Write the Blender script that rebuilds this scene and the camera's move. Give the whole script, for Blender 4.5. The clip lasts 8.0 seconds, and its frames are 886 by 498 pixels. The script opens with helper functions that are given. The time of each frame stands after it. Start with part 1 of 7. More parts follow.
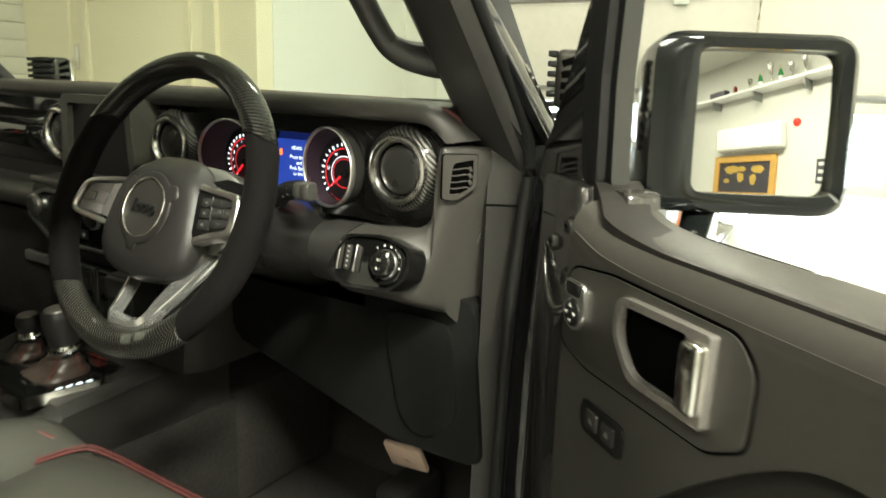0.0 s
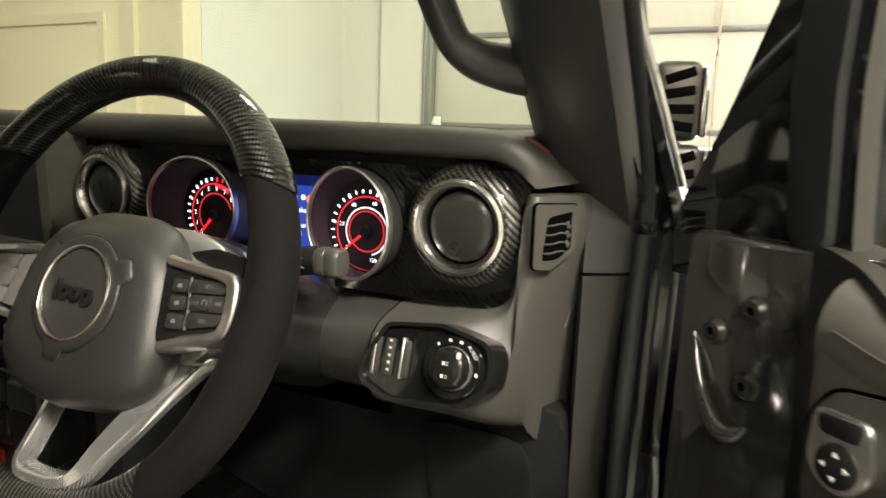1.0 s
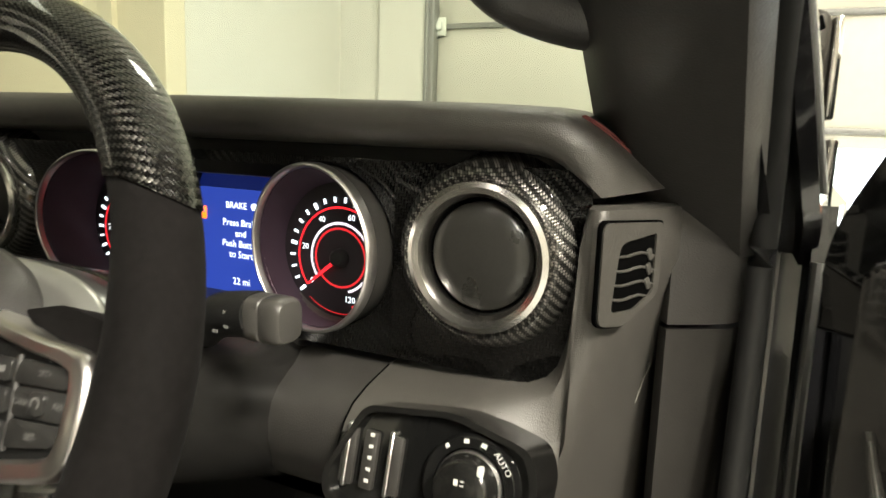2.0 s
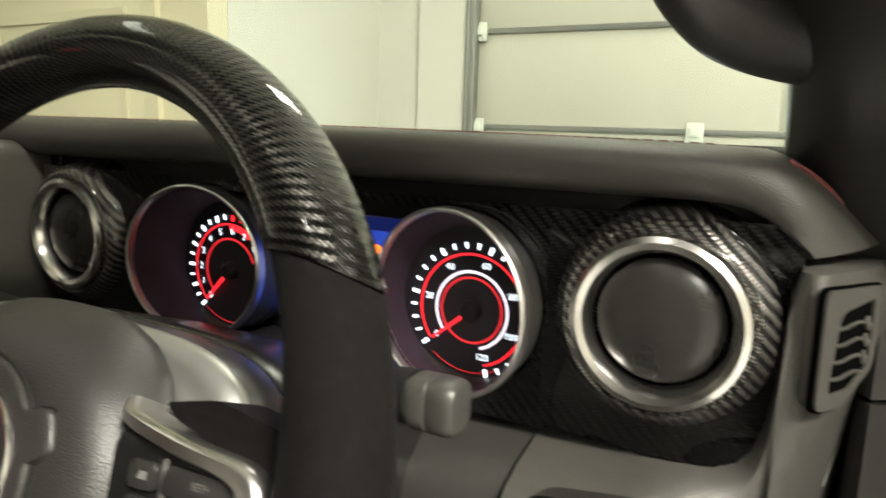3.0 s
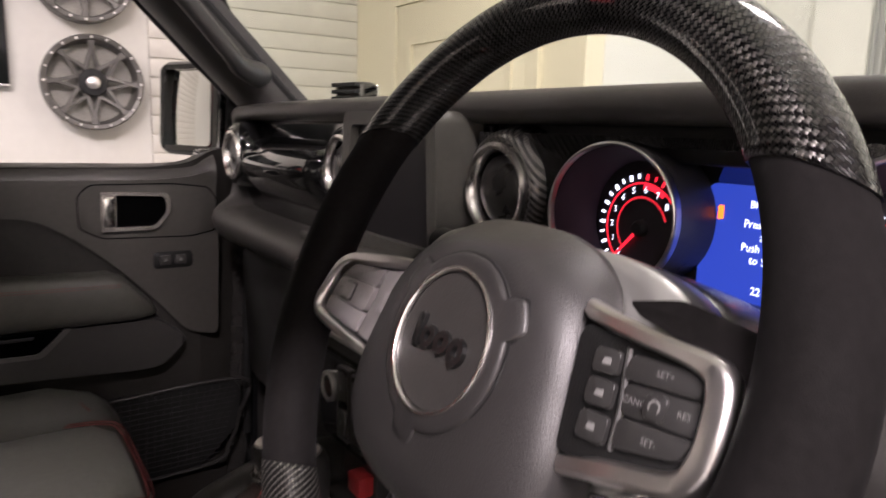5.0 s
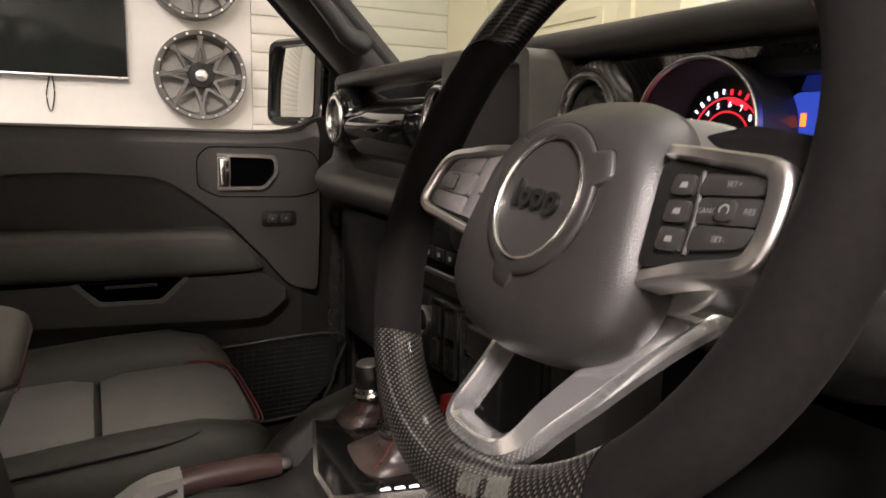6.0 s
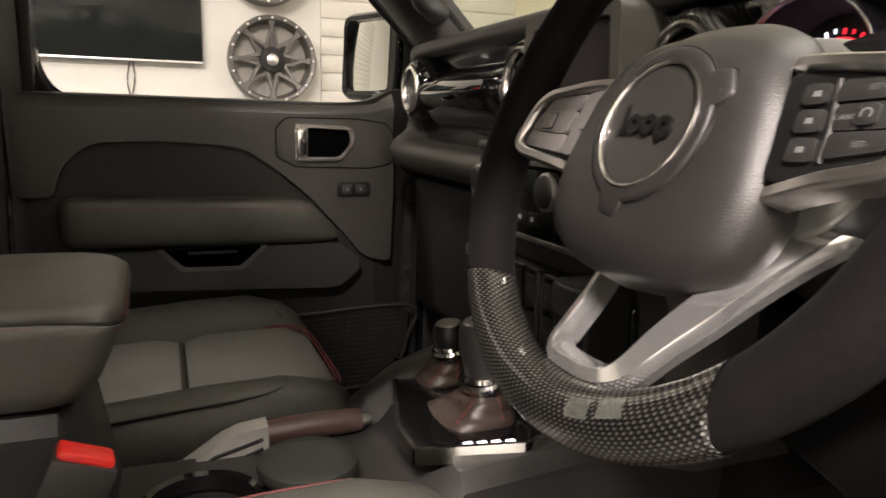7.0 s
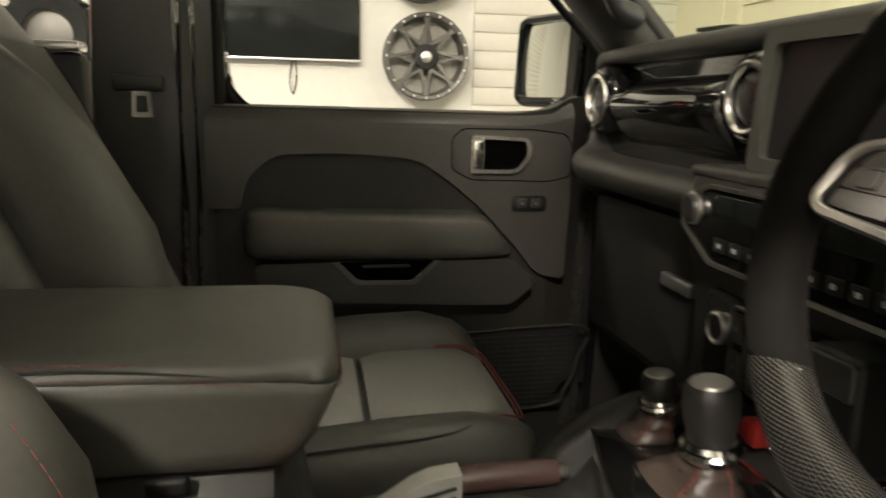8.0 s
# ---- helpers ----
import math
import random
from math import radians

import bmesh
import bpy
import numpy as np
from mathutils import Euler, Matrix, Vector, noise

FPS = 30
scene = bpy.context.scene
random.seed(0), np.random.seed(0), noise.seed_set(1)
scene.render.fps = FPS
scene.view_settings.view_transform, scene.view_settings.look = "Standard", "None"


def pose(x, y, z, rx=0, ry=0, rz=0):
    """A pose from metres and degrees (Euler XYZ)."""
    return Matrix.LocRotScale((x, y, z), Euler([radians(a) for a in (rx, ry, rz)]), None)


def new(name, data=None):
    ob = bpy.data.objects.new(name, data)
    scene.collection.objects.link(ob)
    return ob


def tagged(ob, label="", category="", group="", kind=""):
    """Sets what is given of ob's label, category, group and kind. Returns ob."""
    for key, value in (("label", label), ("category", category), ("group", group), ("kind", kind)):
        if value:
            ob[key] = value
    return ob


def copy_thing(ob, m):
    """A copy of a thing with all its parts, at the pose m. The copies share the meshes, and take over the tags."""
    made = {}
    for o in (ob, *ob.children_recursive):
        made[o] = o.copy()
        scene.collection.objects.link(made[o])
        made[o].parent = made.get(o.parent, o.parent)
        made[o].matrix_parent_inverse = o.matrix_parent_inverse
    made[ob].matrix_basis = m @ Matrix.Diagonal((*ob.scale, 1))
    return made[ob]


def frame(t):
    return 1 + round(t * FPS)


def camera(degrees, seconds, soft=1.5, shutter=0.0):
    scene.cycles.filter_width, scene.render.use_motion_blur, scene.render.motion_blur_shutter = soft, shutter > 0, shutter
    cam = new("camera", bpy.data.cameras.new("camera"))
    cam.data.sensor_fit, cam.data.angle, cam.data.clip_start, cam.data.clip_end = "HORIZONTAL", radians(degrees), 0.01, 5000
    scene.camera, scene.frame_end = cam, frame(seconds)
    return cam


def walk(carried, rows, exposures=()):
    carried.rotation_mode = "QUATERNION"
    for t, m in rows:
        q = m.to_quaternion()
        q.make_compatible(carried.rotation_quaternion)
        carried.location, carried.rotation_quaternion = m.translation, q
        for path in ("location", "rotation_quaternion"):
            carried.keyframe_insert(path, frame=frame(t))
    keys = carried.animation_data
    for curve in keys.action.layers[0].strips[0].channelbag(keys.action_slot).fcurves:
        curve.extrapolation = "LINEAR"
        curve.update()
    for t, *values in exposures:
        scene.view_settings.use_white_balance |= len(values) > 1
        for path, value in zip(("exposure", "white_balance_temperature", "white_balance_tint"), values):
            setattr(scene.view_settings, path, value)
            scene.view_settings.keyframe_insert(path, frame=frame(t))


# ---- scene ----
cam = camera(64.4, 8.0, soft=1.5, shutter=0.4)
METRES, EYE, TILT, LEAN, TURN = 1.05, 1.5, -13.0, -2.1, 33.0
ROWS = [
    (0.0, 0.0, 0.0, 0.0, 0.0, 0.0, -0.0),
    (0.5, -0.0855, 0.1242, 0.0293, -4.05, 2.06, 1.01),
    (1.0, -0.1304, 0.2596, 0.0431, -6.46, 3.21, 1.51),
    (2.5, -0.1212, 0.5025, 0.0868, -6.03, 3.12, 1.71),
    (3.0, -0.1712, 0.5111, 0.1083, -4.28, 3.35, 1.22),
    (3.5, -0.2087, 0.5197, 0.1204, -1.19, 3.35, 0.59),
    (4.0, -0.2273, 0.5338, 0.1233, 3.84, 3.43, -0.45),
    (4.5, -0.2366, 0.5264, 0.111, 14.16, 3.42, -2.84),
    (5.0, -0.2083, 0.4906, 0.0715, 23.24, 3.11, -4.85),
    (6.5, -0.1945, 0.4426, -0.0259, 31.77, 2.15, -6.57),
    (7.0, -0.2078, 0.4403, -0.0372, 34.89, 1.22, -7.18),
    (7.5, -0.2441, 0.4234, -0.0295, 38.89, -0.02, -7.99),
    (8.0, -0.3102, 0.4369, 0.0003, 45.73, -1.13, -9.19),
]
LOOKS = [(0.0, 0.2, 6350, 0), (1.0, 0.24, 6500, 10), (2.5, 0.28, 6400, 8), (3.5, 0.24, 6050, 11), (4.5, 0.3, 5900, 34), (6.5, 0.42, 6300, 23), (7.5, 0.54, 6300, 19), (8.0, 0.58, 6500, 12)]
walk(cam, [(t, pose(0, 0, EYE, TILT, LEAN, TURN) @ pose(METRES * x, METRES * y, METRES * z, 90 + pitch, roll, yaw)) for t, x, y, z, yaw, pitch, roll in ROWS], LOOKS)

# ---- world and lights ----
world = bpy.data.worlds.new("world")
scene.world = world
world.use_nodes = True
wn = world.node_tree.nodes
sky = wn.new("ShaderNodeTexSky")
sky.sky_type, sky.sun_disc = "NISHITA", False
sky.sun_elevation, sky.sun_rotation = radians(40), radians(20)
world.node_tree.links.new(sky.outputs[0], wn["Background"].inputs[0])
wn["Background"].inputs[1].default_value = 0.12


def area_lamp(name, m, size_x, size_y, watts, colour):
    d = bpy.data.lights.new(name, "AREA")
    d.shape, d.size, d.size_y, d.energy, d.color = "RECTANGLE", size_x, size_y, watts, colour
    ob = new(name, d)
    ob.matrix_world = m
    return ob


WARM = (1.0, 0.93, 0.78)
CEILING = 3.9
# lamps out of view; places and watts are set to light cabin and walls
LAMPS = [(-3.2, 0.6, 3), (-1.1, 2.3, 25), (-1.1, -1.8, 70), (1.7, -0.9, 470), (1.3, 2.4, 14), (-3.2, -2.6, 45), (1.3, -2.9, 170), (3.2, -3.9, 25)]
for lx, ly, watts in LAMPS:
    area_lamp("ceiling_lamp", pose(lx, ly, CEILING - 0.075), 0.28, 1.15, watts, WARM)

# ---- materials ----
MATS = {}


def mat(name, colour=(0.5, 0.5, 0.5), rough=0.5, metal=0.0, coat=0.0, sheen=0.0, emit=None, glow=0.0, grain=0.0, scale=300.0, vary=0.15, stain=6.0, spec=0.5):
    """A node material: colour broken up at two scales, fine relief, uneven gloss."""
    m = bpy.data.materials.new(name)
    m.use_nodes = True
    nt = m.node_tree
    b = nt.nodes["Principled BSDF"]
    b.inputs["Roughness"].default_value, b.inputs["Metallic"].default_value = rough, metal
    b.inputs["Coat Weight"].default_value, b.inputs["Sheen Weight"].default_value = coat, sheen
    b.inputs["Coat Roughness"].default_value = 0.04
    b.inputs["Specular IOR Level"].default_value = spec
    if emit:
        b.inputs["Emission Color"].default_value, b.inputs["Emission Strength"].default_value = (*emit, 1), glow
    pos = nt.nodes.new("ShaderNodeNewGeometry")
    big = nt.nodes.new("ShaderNodeTexNoise")
    big.inputs["Scale"].default_value, big.inputs["Detail"].default_value = stain, 5
    nt.links.new(pos.outputs["Position"], big.inputs["Vector"])
    fine = nt.nodes.new("ShaderNodeTexNoise")
    fine.inputs["Scale"].default_value, fine.inputs["Detail"].default_value = stain * 14, 3
    nt.links.new(pos.outputs["Position"], fine.inputs["Vector"])
    add = nt.nodes.new("ShaderNodeMath")
    add.operation = "ADD"
    nt.links.new(big.outputs[0], add.inputs[0])
    nt.links.new(fine.outputs[0], add.inputs[1])
    ramp = nt.nodes.new("ShaderNodeMapRange")
    ramp.inputs["From Min"].default_value, ramp.inputs["From Max"].default_value = 0.6, 1.4
    ramp.inputs["To Min"].default_value, ramp.inputs["To Max"].default_value = 1 - vary, 1 + vary
    nt.links.new(add.outputs[0], ramp.inputs["Value"])
    mul = nt.nodes.new("ShaderNodeVectorMath")
    mul.operation = "SCALE"
    mul.inputs[0].default_value = colour
    nt.links.new(ramp.outputs[0], mul.inputs["Scale"])
    nt.links.new(mul.outputs[0], b.inputs["Base Color"])
    rr = nt.nodes.new("ShaderNodeMapRange")
    rr.inputs["From Min"].default_value, rr.inputs["From Max"].default_value = 0.3, 0.7
    rr.inputs["To Min"].default_value, rr.inputs["To Max"].default_value = max(rough * (1 - vary), 0.02), min(rough * (1 + vary), 1)
    nt.links.new(big.outputs[0], rr.inputs["Value"])
    nt.links.new(rr.outputs[0], b.inputs["Roughness"])
    if grain:
        vor = nt.nodes.new("ShaderNodeTexVoronoi")
        vor.feature = "SMOOTH_F1"
        vor.inputs["Scale"].default_value = scale
        nt.links.new(pos.outputs["Position"], vor.inputs["Vector"])
        bump = nt.nodes.new("ShaderNodeBump")
        bump.inputs["Strength"].default_value, bump.inputs["Distance"].default_value = grain, 0.0006
        nt.links.new(vor.outputs[0], bump.inputs["Height"])
        nt.links.new(bump.outputs[0], b.inputs["Normal"])
    MATS[name] = m
    return m


def math_node(nt, op, a, b=None):
    n = nt.nodes.new("ShaderNodeMath")
    n.operation = op
    for i, v in enumerate((a, b)):
        if v is None:
            continue
        if isinstance(v, (int, float)):
            n.inputs[i].default_value = v
        else:
            nt.links.new(v, n.inputs[i])
    return n.outputs[0]


def weave(name, pitch, twill, light=0.09, dark=0.006, uv=True, coat=1.0, under=0.12):
    """Woven carbon under clear lacquer: tows of that pitch in metres, two by two twill or plain."""
    m = bpy.data.materials.new(name)
    m.use_nodes = True
    nt = m.node_tree
    b = nt.nodes["Principled BSDF"]
    b.inputs["Coat Weight"].default_value, b.inputs["Coat Roughness"].default_value = coat, 0.03
    b.inputs["Roughness"].default_value, b.inputs["Metallic"].default_value = 0.36, 0.85
    sep = nt.nodes.new("ShaderNodeSeparateXYZ")
    if uv:
        src = nt.nodes.new("ShaderNodeUVMap")
        nt.links.new(src.outputs[0], sep.inputs[0])
        ax, ay = sep.outputs[0], sep.outputs[1]
    else:
        src = nt.nodes.new("ShaderNodeNewGeometry")
        nt.links.new(src.outputs["Position"], sep.inputs[0])
        ax = math_node(nt, "ADD", sep.outputs[0], math_node(nt, "MULTIPLY", sep.outputs[1], 0.6))
        ay = math_node(nt, "SUBTRACT", sep.outputs[2], math_node(nt, "MULTIPLY", sep.outputs[1], 0.4))
    u = math_node(nt, "DIVIDE", ax, pitch)
    v = math_node(nt, "DIVIDE", ay, pitch)
    fu, fv = math_node(nt, "FLOOR", u), math_node(nt, "FLOOR", v)
    s = math_node(nt, "ADD", fu, fv)
    if twill:
        over = math_node(nt, "LESS_THAN", math_node(nt, "FLOORED_MODULO", s, 4.0), 1.5)
    else:
        over = math_node(nt, "LESS_THAN", math_node(nt, "FLOORED_MODULO", s, 2.0), 0.5)
    du = math_node(nt, "ABSOLUTE", math_node(nt, "SUBTRACT", math_node(nt, "SUBTRACT", u, fu), 0.5))
    dv = math_node(nt, "ABSOLUTE", math_node(nt, "SUBTRACT", math_node(nt, "SUBTRACT", v, fv), 0.5))
    # each tow bulges across its width
    hu = math_node(nt, "SUBTRACT", 1.0, math_node(nt, "MULTIPLY", math_node(nt, "MULTIPLY", du, du), 4.0))
    hv = math_node(nt, "SUBTRACT", 1.0, math_node(nt, "MULTIPLY", math_node(nt, "MULTIPLY", dv, dv), 4.0))
    pick = nt.nodes.new("ShaderNodeMix")
    nt.links.new(over, pick.inputs[0])
    nt.links.new(hu, pick.inputs[2])
    nt.links.new(hv, pick.inputs[3])
    # tows of one run are a little duller, and dark where they dive under
    edge = math_node(nt, "POWER", math_node(nt, "MULTIPLY", hu, hv), 0.9 if twill else 1.6)
    val = math_node(nt, "MULTIPLY", math_node(nt, "ADD", math_node(nt, "MULTIPLY", over, 1.0 - under), under), edge)
    col = nt.nodes.new("ShaderNodeMix")
    col.data_type = "RGBA"
    nt.links.new(val, col.inputs[0])
    col.inputs[6].default_value, col.inputs[7].default_value = (dark, dark, dark, 1), (light, light * 0.95, light * 0.89, 1)
    nt.links.new(col.outputs[2], b.inputs["Base Color"])
    b.inputs["Anisotropic"].default_value = 0.75
    tan = nt.nodes.new("ShaderNodeTangent")
    if uv:
        tan.direction_type = "UV_MAP"
    else:
        tan.direction_type, tan.axis = "RADIAL", "Y"
    nt.links.new(tan.outputs[0], b.inputs["Tangent"])
    nt.links.new(math_node(nt, "MULTIPLY", over, 0.25), b.inputs["Anisotropic Rotation"])
    bump = nt.nodes.new("ShaderNodeBump")
    bump.inputs["Strength"].default_value, bump.inputs["Distance"].default_value = 0.6, 0.0004
    nt.links.new(pick.outputs[0], bump.inputs["Height"])
    nt.links.new(bump.outputs[0], b.inputs["Normal"])
    MATS[name] = m
    return m


def glass(name, tint, gloss=0.06):
    m = bpy.data.materials.new(name)
    m.use_nodes = True
    nt = m.node_tree
    nt.nodes.remove(nt.nodes["Principled BSDF"])
    tr, gl, mix = nt.nodes.new("ShaderNodeBsdfTransparent"), nt.nodes.new("ShaderNodeBsdfGlossy"), nt.nodes.new("ShaderNodeMixShader")
    tr.inputs[0].default_value = (*tint, 1)
    gl.inputs["Roughness"].default_value = 0.01
    mix.inputs[0].default_value = gloss
    nt.links.new(tr.outputs[0], mix.inputs[1])
    nt.links.new(gl.outputs[0], mix.inputs[2])
    nt.links.new(mix.outputs[0], nt.nodes["Material Output"].inputs[0])
    return m


leather = mat("leather", (0.064, 0.063, 0.054), 0.38, grain=0.4, scale=2100, vary=0.16, stain=9, spec=0.6)
pad_leather = mat("pad_leather", (0.02, 0.0186, 0.0183), 0.42, grain=0.34, scale=1300, vary=0.14, stain=9, spec=0.6)
leather_pale = mat("leather_pale", (0.21, 0.208, 0.19), 0.38, grain=0.4, scale=1600, vary=0.14, stain=9)
leather_mid = mat("leather_mid", (0.085, 0.083, 0.078), 0.42, grain=0.3, scale=2000, vary=0.15, stain=9)
soft_plastic = mat("soft_plastic", (0.046, 0.043, 0.039), 0.38, grain=0.45, scale=1700, vary=0.15, stain=8, spec=0.6)
door_plastic = mat("door_plastic", (0.044, 0.041, 0.0365), 0.38, grain=0.35, scale=1700, vary=0.14, stain=8)
hard_plastic = mat("hard_plastic", (0.026, 0.0245, 0.023), 0.42, grain=0.25, scale=1200, vary=0.15, stain=8)
dark_plastic = mat("dark_plastic", (0.008, 0.008, 0.008), 0.5, grain=0.2, scale=1200, vary=0.2, spec=0.3)
gloss_black = mat("gloss_black", (0.006, 0.006, 0.006), 0.07, coat=0.6, vary=0.2)
paint_black = mat("paint_black", (0.008, 0.008, 0.009), 0.12, coat=1.0, vary=0.2)
rubber = mat("rubber", (0.01, 0.01, 0.01), 0.65, vary=0.25, spec=0.25)
suede = mat("suede", (0.0066, 0.0059, 0.0059), 0.95, grain=0.2, scale=2500, vary=0.4, stain=20, spec=0.05, sheen=0.01)
chrome = mat("chrome", (0.8, 0.78, 0.75), 0.12, metal=1.0, vary=0.1)
satin = mat("satin_metal", (0.74, 0.72, 0.71), 0.3, metal=1.0, vary=0.1)
dark_metal = mat("dark_metal", (0.2, 0.2, 0.2), 0.35, metal=1.0, vary=0.2)
stitch_red = mat("stitch_red", (0.15, 0.028, 0.025), 0.7)
stitch_dull = mat("stitch_dull", (0.12, 0.03, 0.028), 0.7)
red_plastic = mat("red_plastic", (0.75, 0.03, 0.02), 0.4, emit=(0.9, 0.04, 0.02), glow=0.0)
carpet = mat("carpet", (0.026, 0.024, 0.0225), 0.95, grain=0.9, scale=500, vary=0.35, stain=12, spec=0.05)
white_wall = mat("white_wall", (0.64, 0.63, 0.575), 0.6, vary=0.04, stain=1.5)
cream_wall = mat("cream_wall", (0.68, 0.62, 0.46), 0.55, vary=0.04, stain=1.5)
slat_paint = mat("slat_paint", (0.58, 0.56, 0.495), 0.45, vary=0.04, stain=2)
door_panel_paint = mat("garage_door_paint", (0.6, 0.585, 0.51), 0.45, vary=0.05, stain=2)
floor_paint = mat("floor_paint", (0.35, 0.35, 0.34), 0.3, vary=0.15, stain=2)
tv_black = mat("tv_black", (0.014, 0.016, 0.015), 0.12, vary=0.2, spec=0.2)
screen_glass = mat("screen_glass", (0.016, 0.015, 0.016), 0.3, vary=0.1, spec=0.4)
gunmetal = mat("gunmetal", (0.13, 0.125, 0.115), 0.5, metal=0.6, vary=0.2, stain=20)
mirror_black = mat("mirror_black", (0.006, 0.007, 0.007), 0.1, vary=0.2, spec=0.3, coat=0.1)
fork_metal = mat("fork_metal", (0.85, 0.84, 0.84), 0.15, metal=0.9, vary=0.1)
ring_metal = mat("ring_metal", (0.66, 0.64, 0.62), 0.22, metal=1.0, vary=0.12)
switch_grey = mat("switch_grey", (0.17, 0.158, 0.158), 0.38, grain=0.15, scale=1500, vary=0.1)
knob_leather = mat("knob_leather", (0.018, 0.017, 0.016), 0.42, grain=0.4, scale=1500, vary=0.2, stain=20)
# near black: the shade under the dash is put into this colour
underdash_shade = mat("underdash_shade", (0.006, 0.006, 0.006), 0.7, grain=0.3, scale=800, vary=0.25, spec=0.1)
console_plastic = mat("console_plastic", (0.021, 0.02, 0.0185), 0.5, grain=0.35, scale=1500, vary=0.25, spec=0.4)
# darker than door_plastic: shade under the upper trim is put into the colour
door_recess_shade = mat("door_recess_shade", (0.02, 0.0185, 0.0165), 0.5, grain=0.35, scale=1500, vary=0.2, stain=8, spec=0.3)
trim_dark = mat("trim_dark", (0.019, 0.0175, 0.016), 0.42, grain=0.3, scale=1500, vary=0.2, stain=8, spec=0.4)
handle_bright = mat("handle_bright", (0.5, 0.47, 0.44), 0.24, metal=0.8, vary=0.1)
bolt_black = mat("bolt_black", (0.05, 0.048, 0.045), 0.3, metal=0.7, vary=0.2)
# paler than paint_black: the sheen on these edges is put into the colour
edge_sheen_black = mat("edge_sheen_black", (0.03, 0.028, 0.026), 0.16, coat=1.0, vary=0.2)
brown_leather = mat("brown_leather", (0.055, 0.03, 0.026), 0.4, grain=0.4, scale=900, vary=0.2, stain=20)
white_gloss = mat("white_gloss", (0.85, 0.85, 0.83), 0.25, vary=0.03)
# glossless black that draws the shade in gaps and hollows
pure_black = mat("gap_shade_black", (0.002, 0.002, 0.002), 0.9, spec=0.0)
grey_metal = mat("grey_metal", (0.3, 0.3, 0.29), 0.4, metal=0.7, vary=0.15)
carbon_plain = weave("carbon_plain", 0.0022, False, light=0.5, dark=0.001)
carbon_twill = weave("carbon_twill", 0.0017, True, light=0.085, dark=0.002)
# panel tows near black, vent tows paler: the highlights are put into the weave
carbon_panel_dark = weave("carbon_panel_dark", 0.0018, True, light=0.02, dark=0.001, uv=False)
carbon_vent_lit = weave("carbon_vent_lit", 0.0016, True, light=0.24, dark=0.002, uv=False)
mirror_glass = mat("mirror_glass", (0.5, 0.51, 0.49), 0.02, metal=1.0, vary=0.0)
clear_glass = glass("clear_glass", (0.93, 0.97, 0.93), 0.04)

# ---- shaping helpers ----
PLACE = {}


def bm_of(verts, faces):
    bm = bmesh.new()
    vs = [bm.verts.new(v) for v in verts]
    for f in faces:
        bm.faces.new([vs[i] for i in f])
    return bm


def thing(name, base, label, category, group="", kind=""):
    ob = new(name)
    ob.empty_display_size = 0.05
    ob.matrix_basis = Matrix.Translation(base)
    PLACE[ob.name] = ob.matrix_basis.copy()
    return tagged(ob, label, category, group, kind)


def part(name, bm, material, parent=None, label="", smooth=40, flip=False):
    """Links a bmesh, given in world metres, as one mesh object under a thing or a part."""
    bmesh.ops.recalc_face_normals(bm, faces=bm.faces)
    c = Vector((0, 0, 0))
    if bm.verts:
        lo = Vector([min(v.co[i] for v in bm.verts) for i in range(3)])
        hi = Vector([max(v.co[i] for v in bm.verts) for i in range(3)])
        c = (lo + hi) / 2
        if parent is None:
            c.z = lo.z
    for v in bm.verts:
        v.co -= c
    me = bpy.data.meshes.new(name)
    bm.to_mesh(me)
    bm.free()
    if smooth:
        me.shade_smooth()
        me.set_sharp_from_angle(angle=radians(smooth))
    me.materials.append(material)
    ob = new(name, me)
    ob.matrix_basis = Matrix.Translation(c)
    PLACE[ob.name] = ob.matrix_basis.copy()
    if parent is not None:
        ob.parent = parent
        ob.matrix_parent_inverse = PLACE[parent.name].inverted()
    return tagged(ob, label)


def bevelled(bm, r, seg=2, angle=30):
    if r > 0:
        es = [e for e in bm.edges if len(e.link_faces) == 2 and e.calc_face_angle(0) > radians(angle)]
        bmesh.ops.bevel(bm, geom=es, offset=r, segments=seg, profile=0.5, affect="EDGES", clamp_overlap=True)
    return bm


def rbox(lo, hi, r=0.004, seg=2, m=None):
    bm = bmesh.new()
    bmesh.ops.create_cube(bm, size=1)
    for v in bm.verts:
        v.co = [lo[i] + (v.co[i] + 0.5) * (hi[i] - lo[i]) for i in range(3)]
    bevelled(bm, r, seg)
    if m is not None:
        bm.transform(m)
    return bm


def rounded(pts, r, n=5):
    """A polygon's corners rounded off; r is one radius or one for each corner."""
    out = []
    k = len(pts)
    for i in range(k):
        p, a, b = Vector(pts[i]), Vector(pts[i - 1]), Vector(pts[(i + 1) % k])
        ri = r[i] if isinstance(r, (list, tuple)) else r
        da, db = (a - p), (b - p)
        d = min(ri, da.length * 0.49, db.length * 0.49)
        if d < 1e-5:
            out.append(p)
            continue
        s, e = p + da.normalized() * d, p + db.normalized() * d
        for j in range(n + 1):
            t = j / n
            out.append((1 - t) ** 2 * s + 2 * t * (1 - t) * p + t * t * e)
    return out


